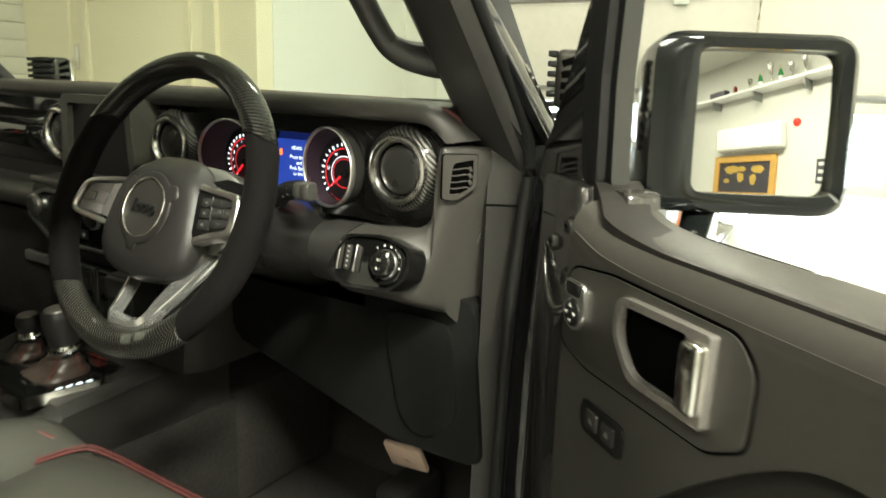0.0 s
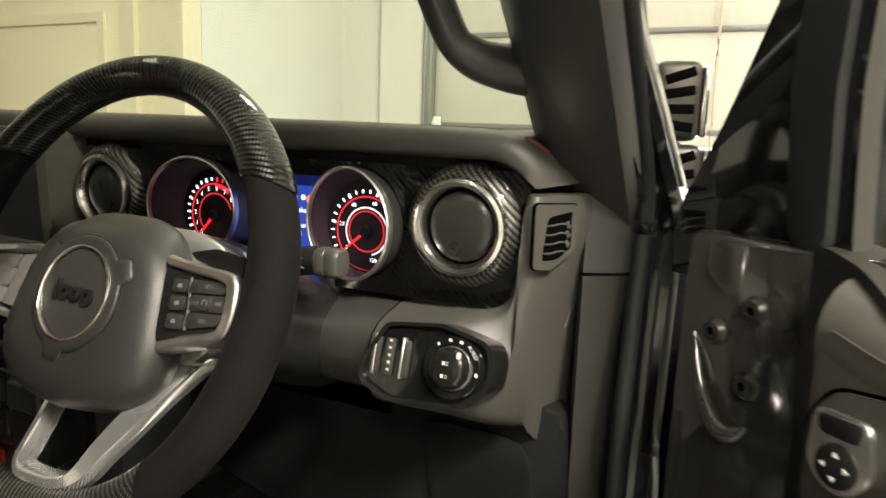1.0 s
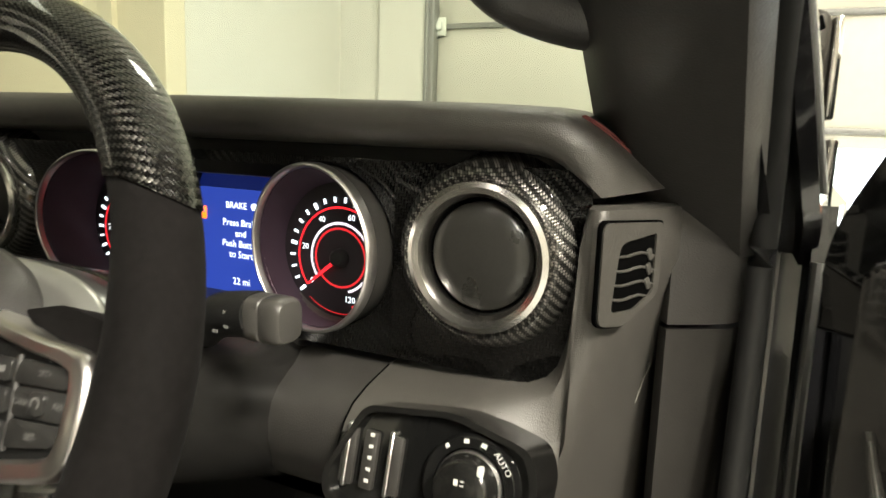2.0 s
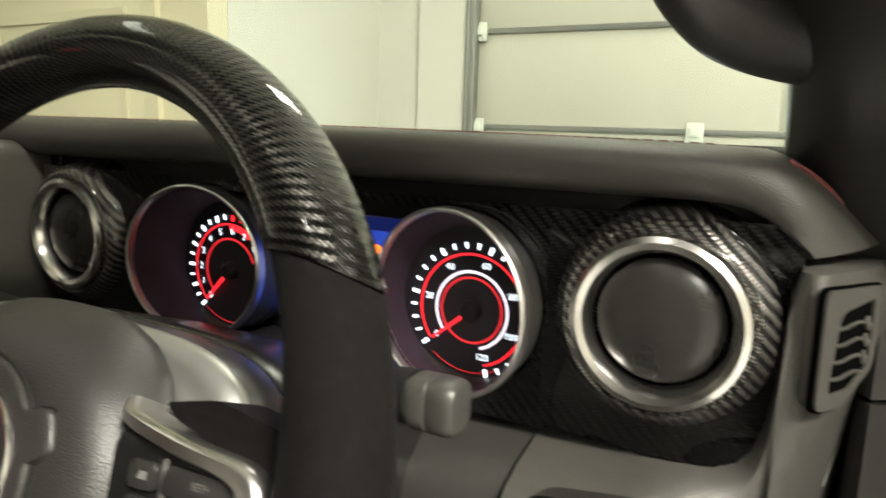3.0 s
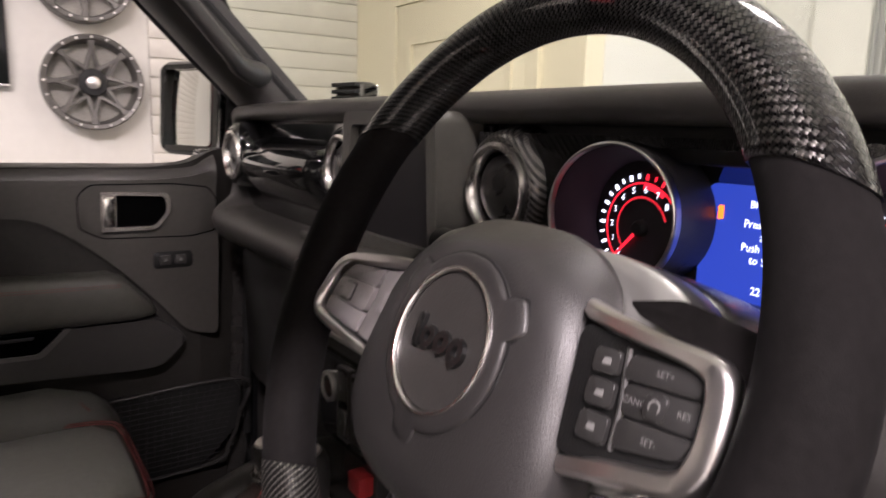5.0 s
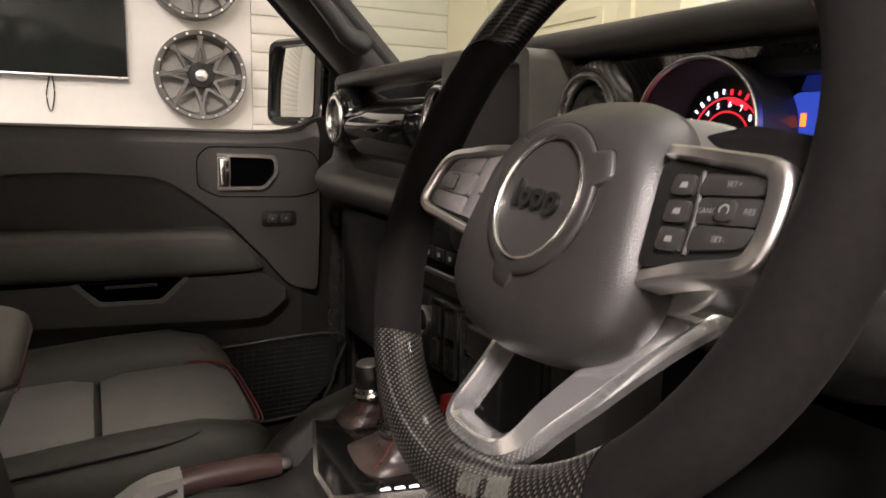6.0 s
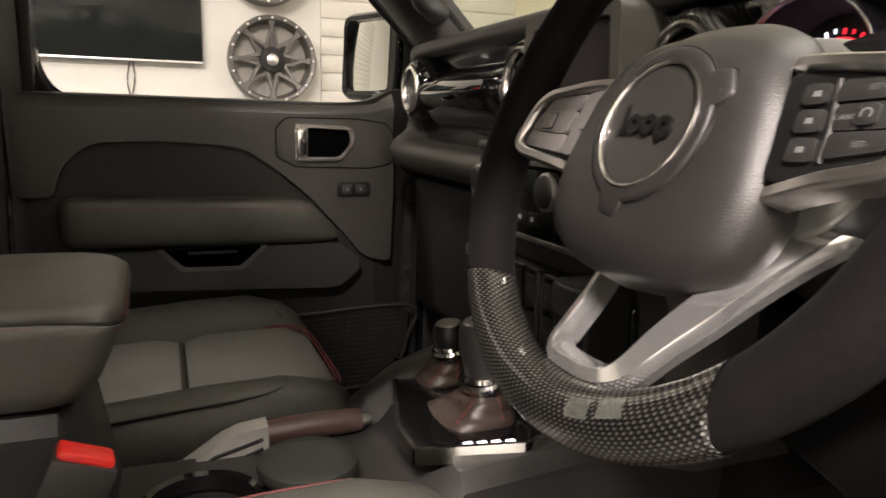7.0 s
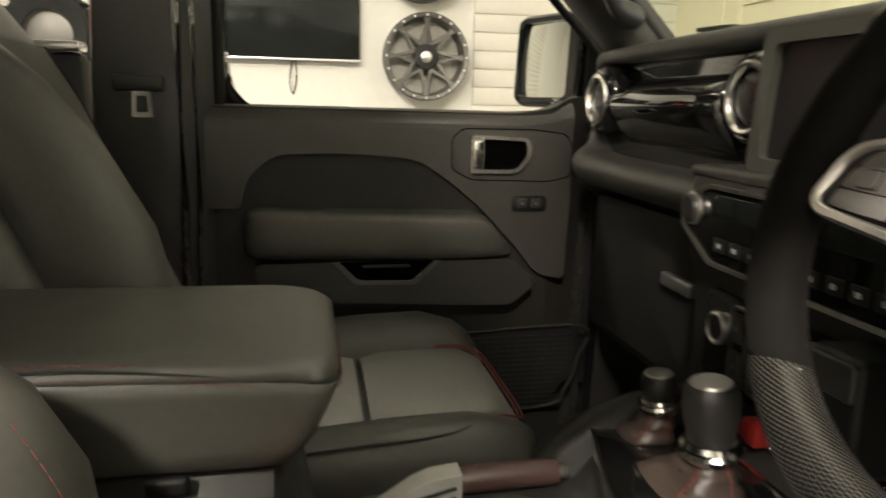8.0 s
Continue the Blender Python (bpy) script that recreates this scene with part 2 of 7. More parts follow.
def prism(poly, h0, h1, m=None, r=0.0, seg=2):
    """A flat outline (x, y) raised from h0 to h1 along z, then posed by m."""
    k = len(poly)
    bm = bm_of([(p[0], p[1], h0) for p in poly] + [(p[0], p[1], h1) for p in poly],
               [list(range(k))[::-1], list(range(k, 2 * k))] + [[i, (i + 1) % k, k + (i + 1) % k, k + i] for i in range(k)])
    if r:
        top = [e for e in bm.edges if all(v.co.z > max(h0, h1) - 1e-6 for v in e.verts)]
        bmesh.ops.bevel(bm, geom=top, offset=r, segments=seg, profile=0.5, affect="EDGES", clamp_overlap=True)
    if m is not None:
        bm.transform(m)
    return bm


def frame_bm(outer, inner, h0, h1, m=None, r=0.0):
    """A flat ring between two outlines of equally many points, raised from h0 to h1."""
    k = len(outer)
    vs = [(p[0], p[1], h) for h in (h0, h1) for o in (outer, inner) for p in o]
    fs = []
    for i in range(k):
        j = (i + 1) % k
        fs += [[i, j, k + j, k + i], [2 * k + i, 3 * k + i, 3 * k + j, 2 * k + j], [i, 2 * k + i, 2 * k + j, j], [k + i, k + j, 3 * k + j, 3 * k + i]]
    bm = bm_of(vs, fs)
    if r:
        bevelled(bm, r, 2, 60)
    if m is not None:
        bm.transform(m)
    return bm


def lathe(profile, m=None, n=40, close=False):
    """A profile of (radius, height) turned round z."""
    vs, fs = [], []
    k = len(profile)
    for i in range(n):
        a = 2 * math.pi * i / n
        vs += [(r * math.cos(a), r * math.sin(a), h) for r, h in profile]
    for i in range(n):
        for j in range(k if close else k - 1):
            a, b = i * k + j, i * k + (j + 1) % k
            c, d = ((i + 1) % n) * k + (j + 1) % k, ((i + 1) % n) * k + j
            fs.append([a, b, c, d])
    bm = bm_of(vs, fs)
    bmesh.ops.remove_doubles(bm, verts=bm.verts, dist=1e-6)
    if m is not None:
        bm.transform(m)
    return bm


def loft(rings, cap=True, closed=True):
    """Skins rings of equally many points."""
    k = len(rings[0])
    vs = [p for r in rings for p in r]
    fs = []
    for i in range(len(rings) - 1):
        for j in range(k if closed else k - 1):
            fs.append([i * k + j, i * k + (j + 1) % k, (i + 1) * k + (j + 1) % k, (i + 1) * k + j])
    if cap and closed:
        fs += [list(range(k))[::-1], list(range((len(rings) - 1) * k, len(rings) * k))]
    return bm_of(vs, fs)


def smooth_path(pts, n=6):
    """A curve through points."""
    pts = [Vector(p) for p in pts]
    out = []
    for i in range(len(pts) - 1):
        p0, p1, p2, p3 = pts[max(i - 1, 0)], pts[i], pts[i + 1], pts[min(i + 2, len(pts) - 1)]
        for j in range(n):
            t = j / n
            out.append(0.5 * (2 * p1 + (p2 - p0) * t + (2 * p0 - 5 * p1 + 4 * p2 - p3) * t * t + (3 * p1 - p0 - 3 * p2 + p3) * t ** 3))
    return out + [pts[-1]]


def tube(pts, r, n=8, flat=1.0, up=(0, 0, 1), cap=True):
    """A round or flattened bar along a path."""
    rings = []
    pts = [Vector(p) for p in pts]
    for i, p in enumerate(pts):
        d = (pts[min(i + 1, len(pts) - 1)] - pts[max(i - 1, 0)]).normalized()
        side = d.cross(Vector(up))
        side = side.normalized() if side.length > 1e-4 else Vector((1, 0, 0))
        top = side.cross(d)
        ri = r[i] if isinstance(r, (list, tuple)) else r
        rings.append([p + side * (ri * math.cos(2 * math.pi * j / n)) + top * (ri * flat * math.sin(2 * math.pi * j / n)) for j in range(n)])
    return loft(rings, cap)


def joined(*bms):
    out = bmesh.new()
    for b in bms:
        me = bpy.data.meshes.new("tmp")
        b.to_mesh(me)
        out.from_mesh(me)
        bpy.data.meshes.remove(me)
        b.free()
    return out


def stitches(name, path, parent, length=0.005, gap=0.0035, r=0.0006, material=None):
    """A row of short raised threads along a path, joined into one part."""
    pts = [Vector(p) for p in path]
    seglen = [(pts[i + 1] - pts[i]).length for i in range(len(pts) - 1)]
    total = sum(seglen)

    def at(s):
        for i, l in enumerate(seglen):
            if s <= l or i == len(seglen) - 1:
                return pts[i].lerp(pts[i + 1], min(s / max(l, 1e-9), 1))
            s -= l
    vs, fs = [], []
    s = 0.0
    while s + length < total:
        a, b = at(s), at(s + length)
        d = (b - a).normalized()
        side = d.cross(Vector((0.3, 0.2, 1))).normalized() * r
        top = side.cross(d).normalized() * r
        k = len(vs)
        vs += [a + side, a + top, a - side, a - top, b + side, b + top, b - side, b - top]
        fs += [[k, k + 1, k + 5, k + 4], [k + 1, k + 2, k + 6, k + 5], [k + 2, k + 3, k + 7, k + 6], [k + 3, k, k + 4, k + 7], [k, k + 3, k + 2, k + 1], [k + 4, k + 5, k + 6, k + 7]]
        s += length + gap
    return part(name, bm_of(vs, fs), material or stitch_red, parent, "red thread stitching")


def words(name, text, size, m, material, parent, depth=0.0, label=""):
    """Built-in font lettering turned into a mesh, upright in the xy plane of m."""
    c = bpy.data.curves.new(name, "FONT")
    c.body, c.size, c.align_x, c.align_y, c.extrude, c.resolution_u = text, size, "CENTER", "CENTER", depth, 2
    tmp = new("tmp_text", c)
    bpy.context.view_layer.update()
    me = bpy.data.meshes.new_from_object(tmp.evaluated_get(bpy.context.evaluated_depsgraph_get()))
    bpy.data.objects.remove(tmp)
    bpy.data.curves.remove(c)
    bm = bmesh.new()
    bm.from_mesh(me)
    bpy.data.meshes.remove(me)
    bm.transform(m)
    return part(name, bm, material, parent, label, smooth=0)


def axes(origin, x, y, z):
    return Matrix(((x[0], y[0], z[0], origin[0]), (x[1], y[1], z[1], origin[1]), (x[2], y[2], z[2], origin[2]), (0, 0, 0, 1)))


def facing_back(x, y, z):
    """A pose whose xy plane is upright across the car and whose z points to the rear: x to the car's right, y up."""
    return axes((x, y, z), (1, 0, 0), (0, 0, 1), (0, -1, 0))


def struct(name, bm, material, label, category, smooth=0):
    return tagged(part(name, bm, material, None, "", smooth), label, category, "", "structure")


# ---- the garage ----
WX, FY, CY, CX = -4.47, 3.43, 2.30, -2.50
struct("floor", rbox((-4.8, -6.7, -0.1), (4.4, 3.7, 0.0), 0), floor_paint, "grey painted concrete garage floor", "floor")
struct("ceiling", rbox((-4.8, -6.7, CEILING), (4.4, 3.7, CEILING + 0.1), 0), white_wall, "plain white painted garage ceiling", "ceiling")
wall_west = struct("wall_west", rbox((WX - 0.12, -6.5, 0), (WX, CY + 0.1, CEILING), 0), white_wall, "white painted garage side wall", "wall")
struct("wall_back", rbox((WX - 0.12, -6.6, 0), (4.32, -6.5, CEILING), 0), white_wall, "white painted garage back wall", "wall")
struct("wall_east", rbox((4.2, -6.5, 0), (4.32, FY + 0.1, CEILING), 0), white_wall, "white painted garage side wall", "wall")
struct("wall_closet", rbox((WX, CY, 0), (CX, CY + 0.1, CEILING), 0.004), cream_wall, "cream painted closet wall beside the slatted panels", "wall")
struct("wall_closet_side", rbox((CX - 0.1, CY + 0.1, 0), (CX, FY, CEILING), 0), white_wall, "white painted closet side wall", "wall")
struct("wall_front", rbox((CX, FY, 0), (-1.95, FY + 0.12, CEILING), 0), white_wall, "white wall strip beside the garage door", "wall")
struct("wall_front_pier", rbox((-2.24, FY - 0.05, 0), (-1.98, FY, CEILING), 0.004), white_wall, "white pier beside the garage door", "wall")
struct("wall_front_end", rbox((2.2, FY, 0), (4.2, FY + 0.12, CEILING), 0), white_wall, "white wall beyond the garage door", "wall")
struct("wall_front_lintel", rbox((-1.95, FY, 2.42), (2.2, FY + 0.12, CEILING), 0), white_wall, "white wall above the garage door", "wall")


def garage_door():
    bottom, x0, x1 = 0.02, -1.95, 2.2
    seams = [0.22, 0.65, 1.08, 1.515, 1.95, 2.38]
    d = thing("garage_door", ((x0 + x1) / 2, FY, 0), "cream sectional garage door with small windows, closed", "garage door", kind="structure")
    z0 = bottom
    for z1 in seams:
        if abs(z1 - 1.515) < 0.01:
            # glazed section: rails and stiles round the panes
            holes = [(-1.76, -1.02), (-0.76, -0.04), (0.25, 0.99), (1.25, 1.99)]
            za, zb = 1.16, 1.45
            bits = [rbox((x0, FY + 0.01, z0 + 0.005), (x1, FY + 0.05, za), 0.003), rbox((x0, FY + 0.01, zb), (x1, FY + 0.05, z1 - 0.005), 0.003)]
            xs = [x0] + [v for h in holes for v in h] + [x1]
            for i in range(0, len(xs), 2):
                bits.append(rbox((xs[i], FY + 0.012, za - 0.002), (xs[i + 1], FY + 0.048, zb + 0.002), 0.002))
            part("glazed_panel", joined(*bits), door_panel_paint, d, smooth=30)
            for a, b in holes:
                part("window_pane", rbox((a, FY + 0.026, za), (b, FY + 0.03, zb), 0), pane_frosted, d, "bright frosted window pane")
        else:
            part("door_panel", rbox((x0, FY + 0.01, z0 + 0.005), (x1, FY + 0.05, z1 - 0.005), 0.004), door_panel_paint, d, smooth=30)
        if z1 < 2.3:
            part("seam_strip", rbox((x0, FY - 0.006, z1 - 0.012), (x1, FY + 0.02, z1 + 0.012), 0.003), grey_metal, d, "dark grey hinge strip between panels", smooth=30)
            for hx in (-1.93, -0.94, 0.05, 1.05, 2.1):
                part("hinge", joined(rbox((hx - 0.035, FY - 0.02, z1 - 0.045), (hx + 0.035, FY - 0.004, z1 + 0.04), 0.006), rbox((hx - 0.02, FY - 0.034, z1 - 0.02), (hx + 0.02, FY - 0.02, z1 + 0.02), 0.006)), hinge_white, d, "pale galvanised hinge plate")
        z0 = z1
    part("track", joined(rbox((x0 - 0.015, FY - 0.06, 0), (x0 + 0.015, FY - 0.005, 2.5), 0.004), rbox((x0 - 0.03, FY - 0.07, 0), (x0 - 0.012, FY - 0.05, 2.5), 0.003)), grey_metal, d, "grey steel guide track")
    part("pull_rope", tube(smooth_path([(-0.585, FY - 0.05, 2.35), (-0.595, FY - 0.05, 1.9), (-0.59, FY - 0.05, 1.5), (-0.6, FY - 0.05, 1.2)]), 0.006), rope_mat, d, "thin beige pull rope")


pane_frosted = mat("pane_frosted", (0.9, 0.95, 1.0), 0.3, emit=(0.85, 0.95, 1.0), glow=5.0, vary=0.02)
hinge_white = mat("hinge_white", (0.7, 0.72, 0.66), 0.4, vary=0.05)
rope_mat = mat("rope", (0.5, 0.45, 0.35), 0.9)
garage_door()

# a batten housing is added at each of these unseen lamps
for lx, ly, watts in LAMPS:
    f = thing("ceiling_light", (lx, ly, CEILING), "long white ceiling batten light out of view, placed to light the cabin", "ceiling light", "ceiling lights")
    part("housing", rbox((lx - 0.17, ly - 0.62, CEILING - 0.06), (lx + 0.17, ly + 0.62, CEILING), 0.01), white_gloss, f)


def slat_panel(name, y0, y1, z0=0.1, z1=2.9):
    p = thing(name, (WX, (y0 + y1) / 2, z0), "off-white grooved slat wall panelling on the side wall", "wall panel", kind="structure")
    z = 1.477 - 14 * 0.0985
    while z < z1:
        part("slat", rbox((WX, y0, z + 0.005), (WX + 0.015, y1, z + 0.0985 - 0.003), 0.004), slat_paint, p, smooth=30)
        z += 0.0985
    part("backing", rbox((WX - 0.001, y0, 0.1), (WX + 0.006, y1, z1), 0), slat_groove, p, "shadowed groove backing")


slat_groove = mat("slat_groove", (0.55, 0.53, 0.46), 0.7)
slat_panel("slat_wall", 1.10, CY)
slat_panel("slat_wall", -4.15, -0.95)


def tyre_rack():
    t = thing("tyre", (-4.2, -0.97, 1.5), "black off-road tyre standing on a wall rack", "tyre")
    m = axes((-4.2, -0.97, 1.66), (0, 1, 0), (0, 0, 1), (1, 0, 0))
    part("tread", lathe([(0.11, -0.07), (0.17, -0.085), (0.195, -0.07), (0.2, -0.03), (0.2, 0.03), (0.195, 0.07), (0.17, 0.085), (0.11, 0.07)], m, 48, True), rubber, t)
    part("wheel_disc", lathe([(0.0, 0.05), (0.04, 0.05), (0.1, 0.035), (0.115, 0.06), (0.115, -0.06), (0.0, -0.06)], m, 40), gunmetal, t)
    for i in range(24):
        a = 2 * math.pi * i / 24
        part("tread_block", rbox((0.196, -0.012, -0.06), (0.21, 0.012, 0.06), 0.003, 1, m @ pose(0, 0, 0, 0, 0, math.degrees(a))), rubber, t)
    r = thing("tyre_rack", (-4.3, -0.97, 1.4), "white metal shelf rack fixed to the slat wall", "rack")
    part("shelf", rbox((WX + 0.018, -1.6, 1.425), (-4.05, -0.72, 1.45), 0.004), white_gloss, r)
    for y in (-1.5, -0.82):
        part("bracket", rbox((WX + 0.018, y - 0.01, 1.3), (-4.1, y + 0.01, 1.425), 0.003), white_gloss, r)


tyre_rack()



def closet_door():
    d = thing("closet_door", (-3.55, CY, 0), "cream panelled closet door, closed", "door")
    x0, x1 = -3.95, -2.83
    part("casing", frame_bm([(x0 - 0.08, 0), (x1 + 0.08, 0), (x1 + 0.08, 2.2), (x0 - 0.08, 2.2)], [(x0, 0.001), (x1, 0.001), (x1, 2.1), (x0, 2.1)], 0, 0.025, facing_back(0, CY, 0), 0.004), cream_wall, d)
    leaf = part("leaf", rbox((x0 + 0.003, CY - 0.012, 0.01), (x1 - 0.003, CY - 0.002, 2.097), 0.002), cream_wall, d)
    for za, zb in ((0.2, 0.95), (1.1, 1.925)):
        o = [(x0 + 0.13, za), (x1 - 0.1, za), (x1 - 0.1, zb), (x0 + 0.13, zb)]
        i = [(x0 + 0.17, za + 0.04), (x1 - 0.14, za + 0.04), (x1 - 0.14, zb - 0.04), (x0 + 0.17, zb - 0.04)]
        part("moulding", frame_bm(o, i, 0, 0.014, facing_back(0, CY - 0.011, 0), 0.005), cream_wall, leaf)
    part("handle", joined(rbox((x0 + 0.04, CY - 0.03, 1.52), (x0 + 0.06, CY - 0.012, 1.66), 0.004), rbox((x0 + 0.045, CY - 0.05, 1.56), (x0 + 0.055, CY - 0.03, 1.6), 0.003)), satin, d, "slim metal door pull")


closet_door()


def television():
    t = thing("television", (WX, -0.13, 1.59), "large flat black wall-mounted television, switched off", "television")
    y0, y1, z0, z1 = -0.75, 0.47, 1.592, 2.29
    part("casing", rbox((WX + 0.002, y0, z0), (WX + 0.055, y1, z1), 0.006), dark_plastic, t)
    part("screen", rbox((WX + 0.055, y0 + 0.008, z0 + 0.014), (WX + 0.058, y1 - 0.008, z1 - 0.008), 0.001), tv_black, t, "dark glossy screen")
    part("trim", rbox((WX + 0.054, y0, z0 - 0.002), (WX + 0.06, y1, z0 + 0.01), 0.001), satin, t, "thin silver lower edge")
    part("cable", tube(smooth_path([(WX + 0.012, 0.12, 1.6), (WX + 0.012, 0.1, 1.5), (WX + 0.012, 0.115, 1.42), (WX + 0.012, 0.135, 1.5), (WX + 0.012, 0.13, 1.6)]), 0.003), rubber, t, "thin black hanging cable")


television()


wheel_back = mat("wheel_back", (0.3, 0.29, 0.26), 0.5, metal=0.3, vary=0.25, stain=15)


def alloy_wheel(yc, zc):
    """A wall-hung wheel, its axis across the garage."""
    w = thing("alloy_wheel", (WX, yc, zc - 0.23), "gunmetal mesh-spoke alloy wheel hung on the wall", "wheel", "wheels on the wall")
    m = axes((WX + 0.01, yc, zc), (0, 1, 0), (0, 0, 1), (1, 0, 0))
    part("barrel", lathe([(0.2, 0.0), (0.225, 0.005), (0.229, 0.09), (0.228, 0.13), (0.222, 0.135), (0.205, 0.13), (0.198, 0.11), (0.19, 0.03), (0.19, 0.0)], m, 64), gunmetal, w, "deep outer barrel and lip")
    # added disc, pale in place of the wall that shows between the spokes
    part("back_disc", lathe([(0.0, 0.02), (0.195, 0.02), (0.195, 0.03), (0.0, 0.03)], m, 48), wheel_back, w, "grey disc standing in for the wall between the spokes")
    part("hub_well", lathe([(0.034, 0.1195), (0.062, 0.1175), (0.066, 0.108), (0.058, 0.100), (0.036, 0.100)], m, 40, True), dark_plastic, w, "dark ring round the hub")
    part("centre_cap", lathe([(0.0, 0.128), (0.02, 0.127), (0.03, 0.121), (0.032, 0.112), (0.0, 0.112)], m, 24), satin, w, "bright domed centre cap")
    hub = part("hub", lathe([(0.0, 0.118), (0.03, 0.118), (0.034, 0.112), (0.034, 0.1), (0.058, 0.098), (0.064, 0.09), (0.064, 0.05), (0.0, 0.05)], m, 40), gunmetal, w)
    for i in range(5):
        a = 2 * math.pi * i / 5 + 0.3
        part("lug_hole", lathe([(0.0, 0.1), (0.008, 0.1), (0.009, 0.0985), (0.0, 0.0985)], m @ pose(0.046 * math.cos(a), 0.046 * math.sin(a), 0), 12), dark_plastic, hub)
    for i in range(8):
        a = 2 * math.pi * (i + 0.5) / 8
        for s in (-1, 1):
            b = a + s * math.pi / 8 * 1.12
            a2 = a - s * 0.2
            p0 = Vector((0.058 * math.cos(a2), 0.058 * math.sin(a2), 0.092))
            p2 = Vector((0.205 * math.cos(b), 0.205 * math.sin(b), 0.116))
            side = Vector((-(p2 - p0).y, (p2 - p0).x, 0)).normalized()
            rows = [[m @ (q + side * u * k + Vector((0, 0, h))) for u, h in ((-0.0105, -0.022), (-0.0105, 0.0), (-0.0065, 0.004), (0.0065, 0.004), (0.0105, 0.0), (0.0105, -0.022))] for q, k in ((p0, 1.15), (p0.lerp(p2, 0.5), 0.8), (p2, 1.1))]
            part("spoke", loft(rows), gunmetal, w, smooth=30)
    for i in range(20):
        a = 2 * math.pi * i / 20
        part("rim_bolt", lathe([(0.0, 0.14), (0.006, 0.14), (0.007, 0.132), (0.0, 0.132)], m @ pose(0.214 * math.cos(a), 0.214 * math.sin(a), 0), 8), satin, w)
    return w


first = alloy_wheel(0.818, 1.627)
copy_thing(first, Matrix.Translation((WX, 0.80, 2.135 - 0.23)))


def workbench():
    b = thing("workbench", (0.9, 2.45, 0), "white glossy workbench below the garage windows", "workbench")
    part("top", rbox((-0.62, 1.75, 1.07), (2.4, 3.3, 1.13), 0.008), white_gloss, b)
    part("cabinet", rbox((-0.58, 1.85, 0.0), (2.36, 3.28, 1.07), 0.005), white_wall, b)


workbench()


def paint_can():
    c = thing("bottle", (0.16, 2.2, 1.13), "orange plastic bottle standing on the white workbench", "bottle")
    part("body", lathe([(0.0, 0.0), (0.04, 0.0), (0.042, 0.01), (0.042, 0.13), (0.03, 0.16), (0.014, 0.17), (0.0, 0.17)], pose(0.16, 2.2, 1.13), 24), orange, c)
    part("cap", lathe([(0.0, 0.17), (0.016, 0.17), (0.016, 0.195), (0.0, 0.195)], pose(0.16, 2.2, 1.13), 20), white_gloss, c)


orange = mat("orange_plastic", (0.8, 0.2, 0.02), 0.4)
paint_can()

# ---- the car: body shell ----
X0 = -1.087  # the car's centre line


def mirrored(x):
    return 2 * X0 - x


def pillar_y(z):
    """The windscreen pillar's line, leaning back."""
    return 0.80 - (z - 1.43) * 0.98


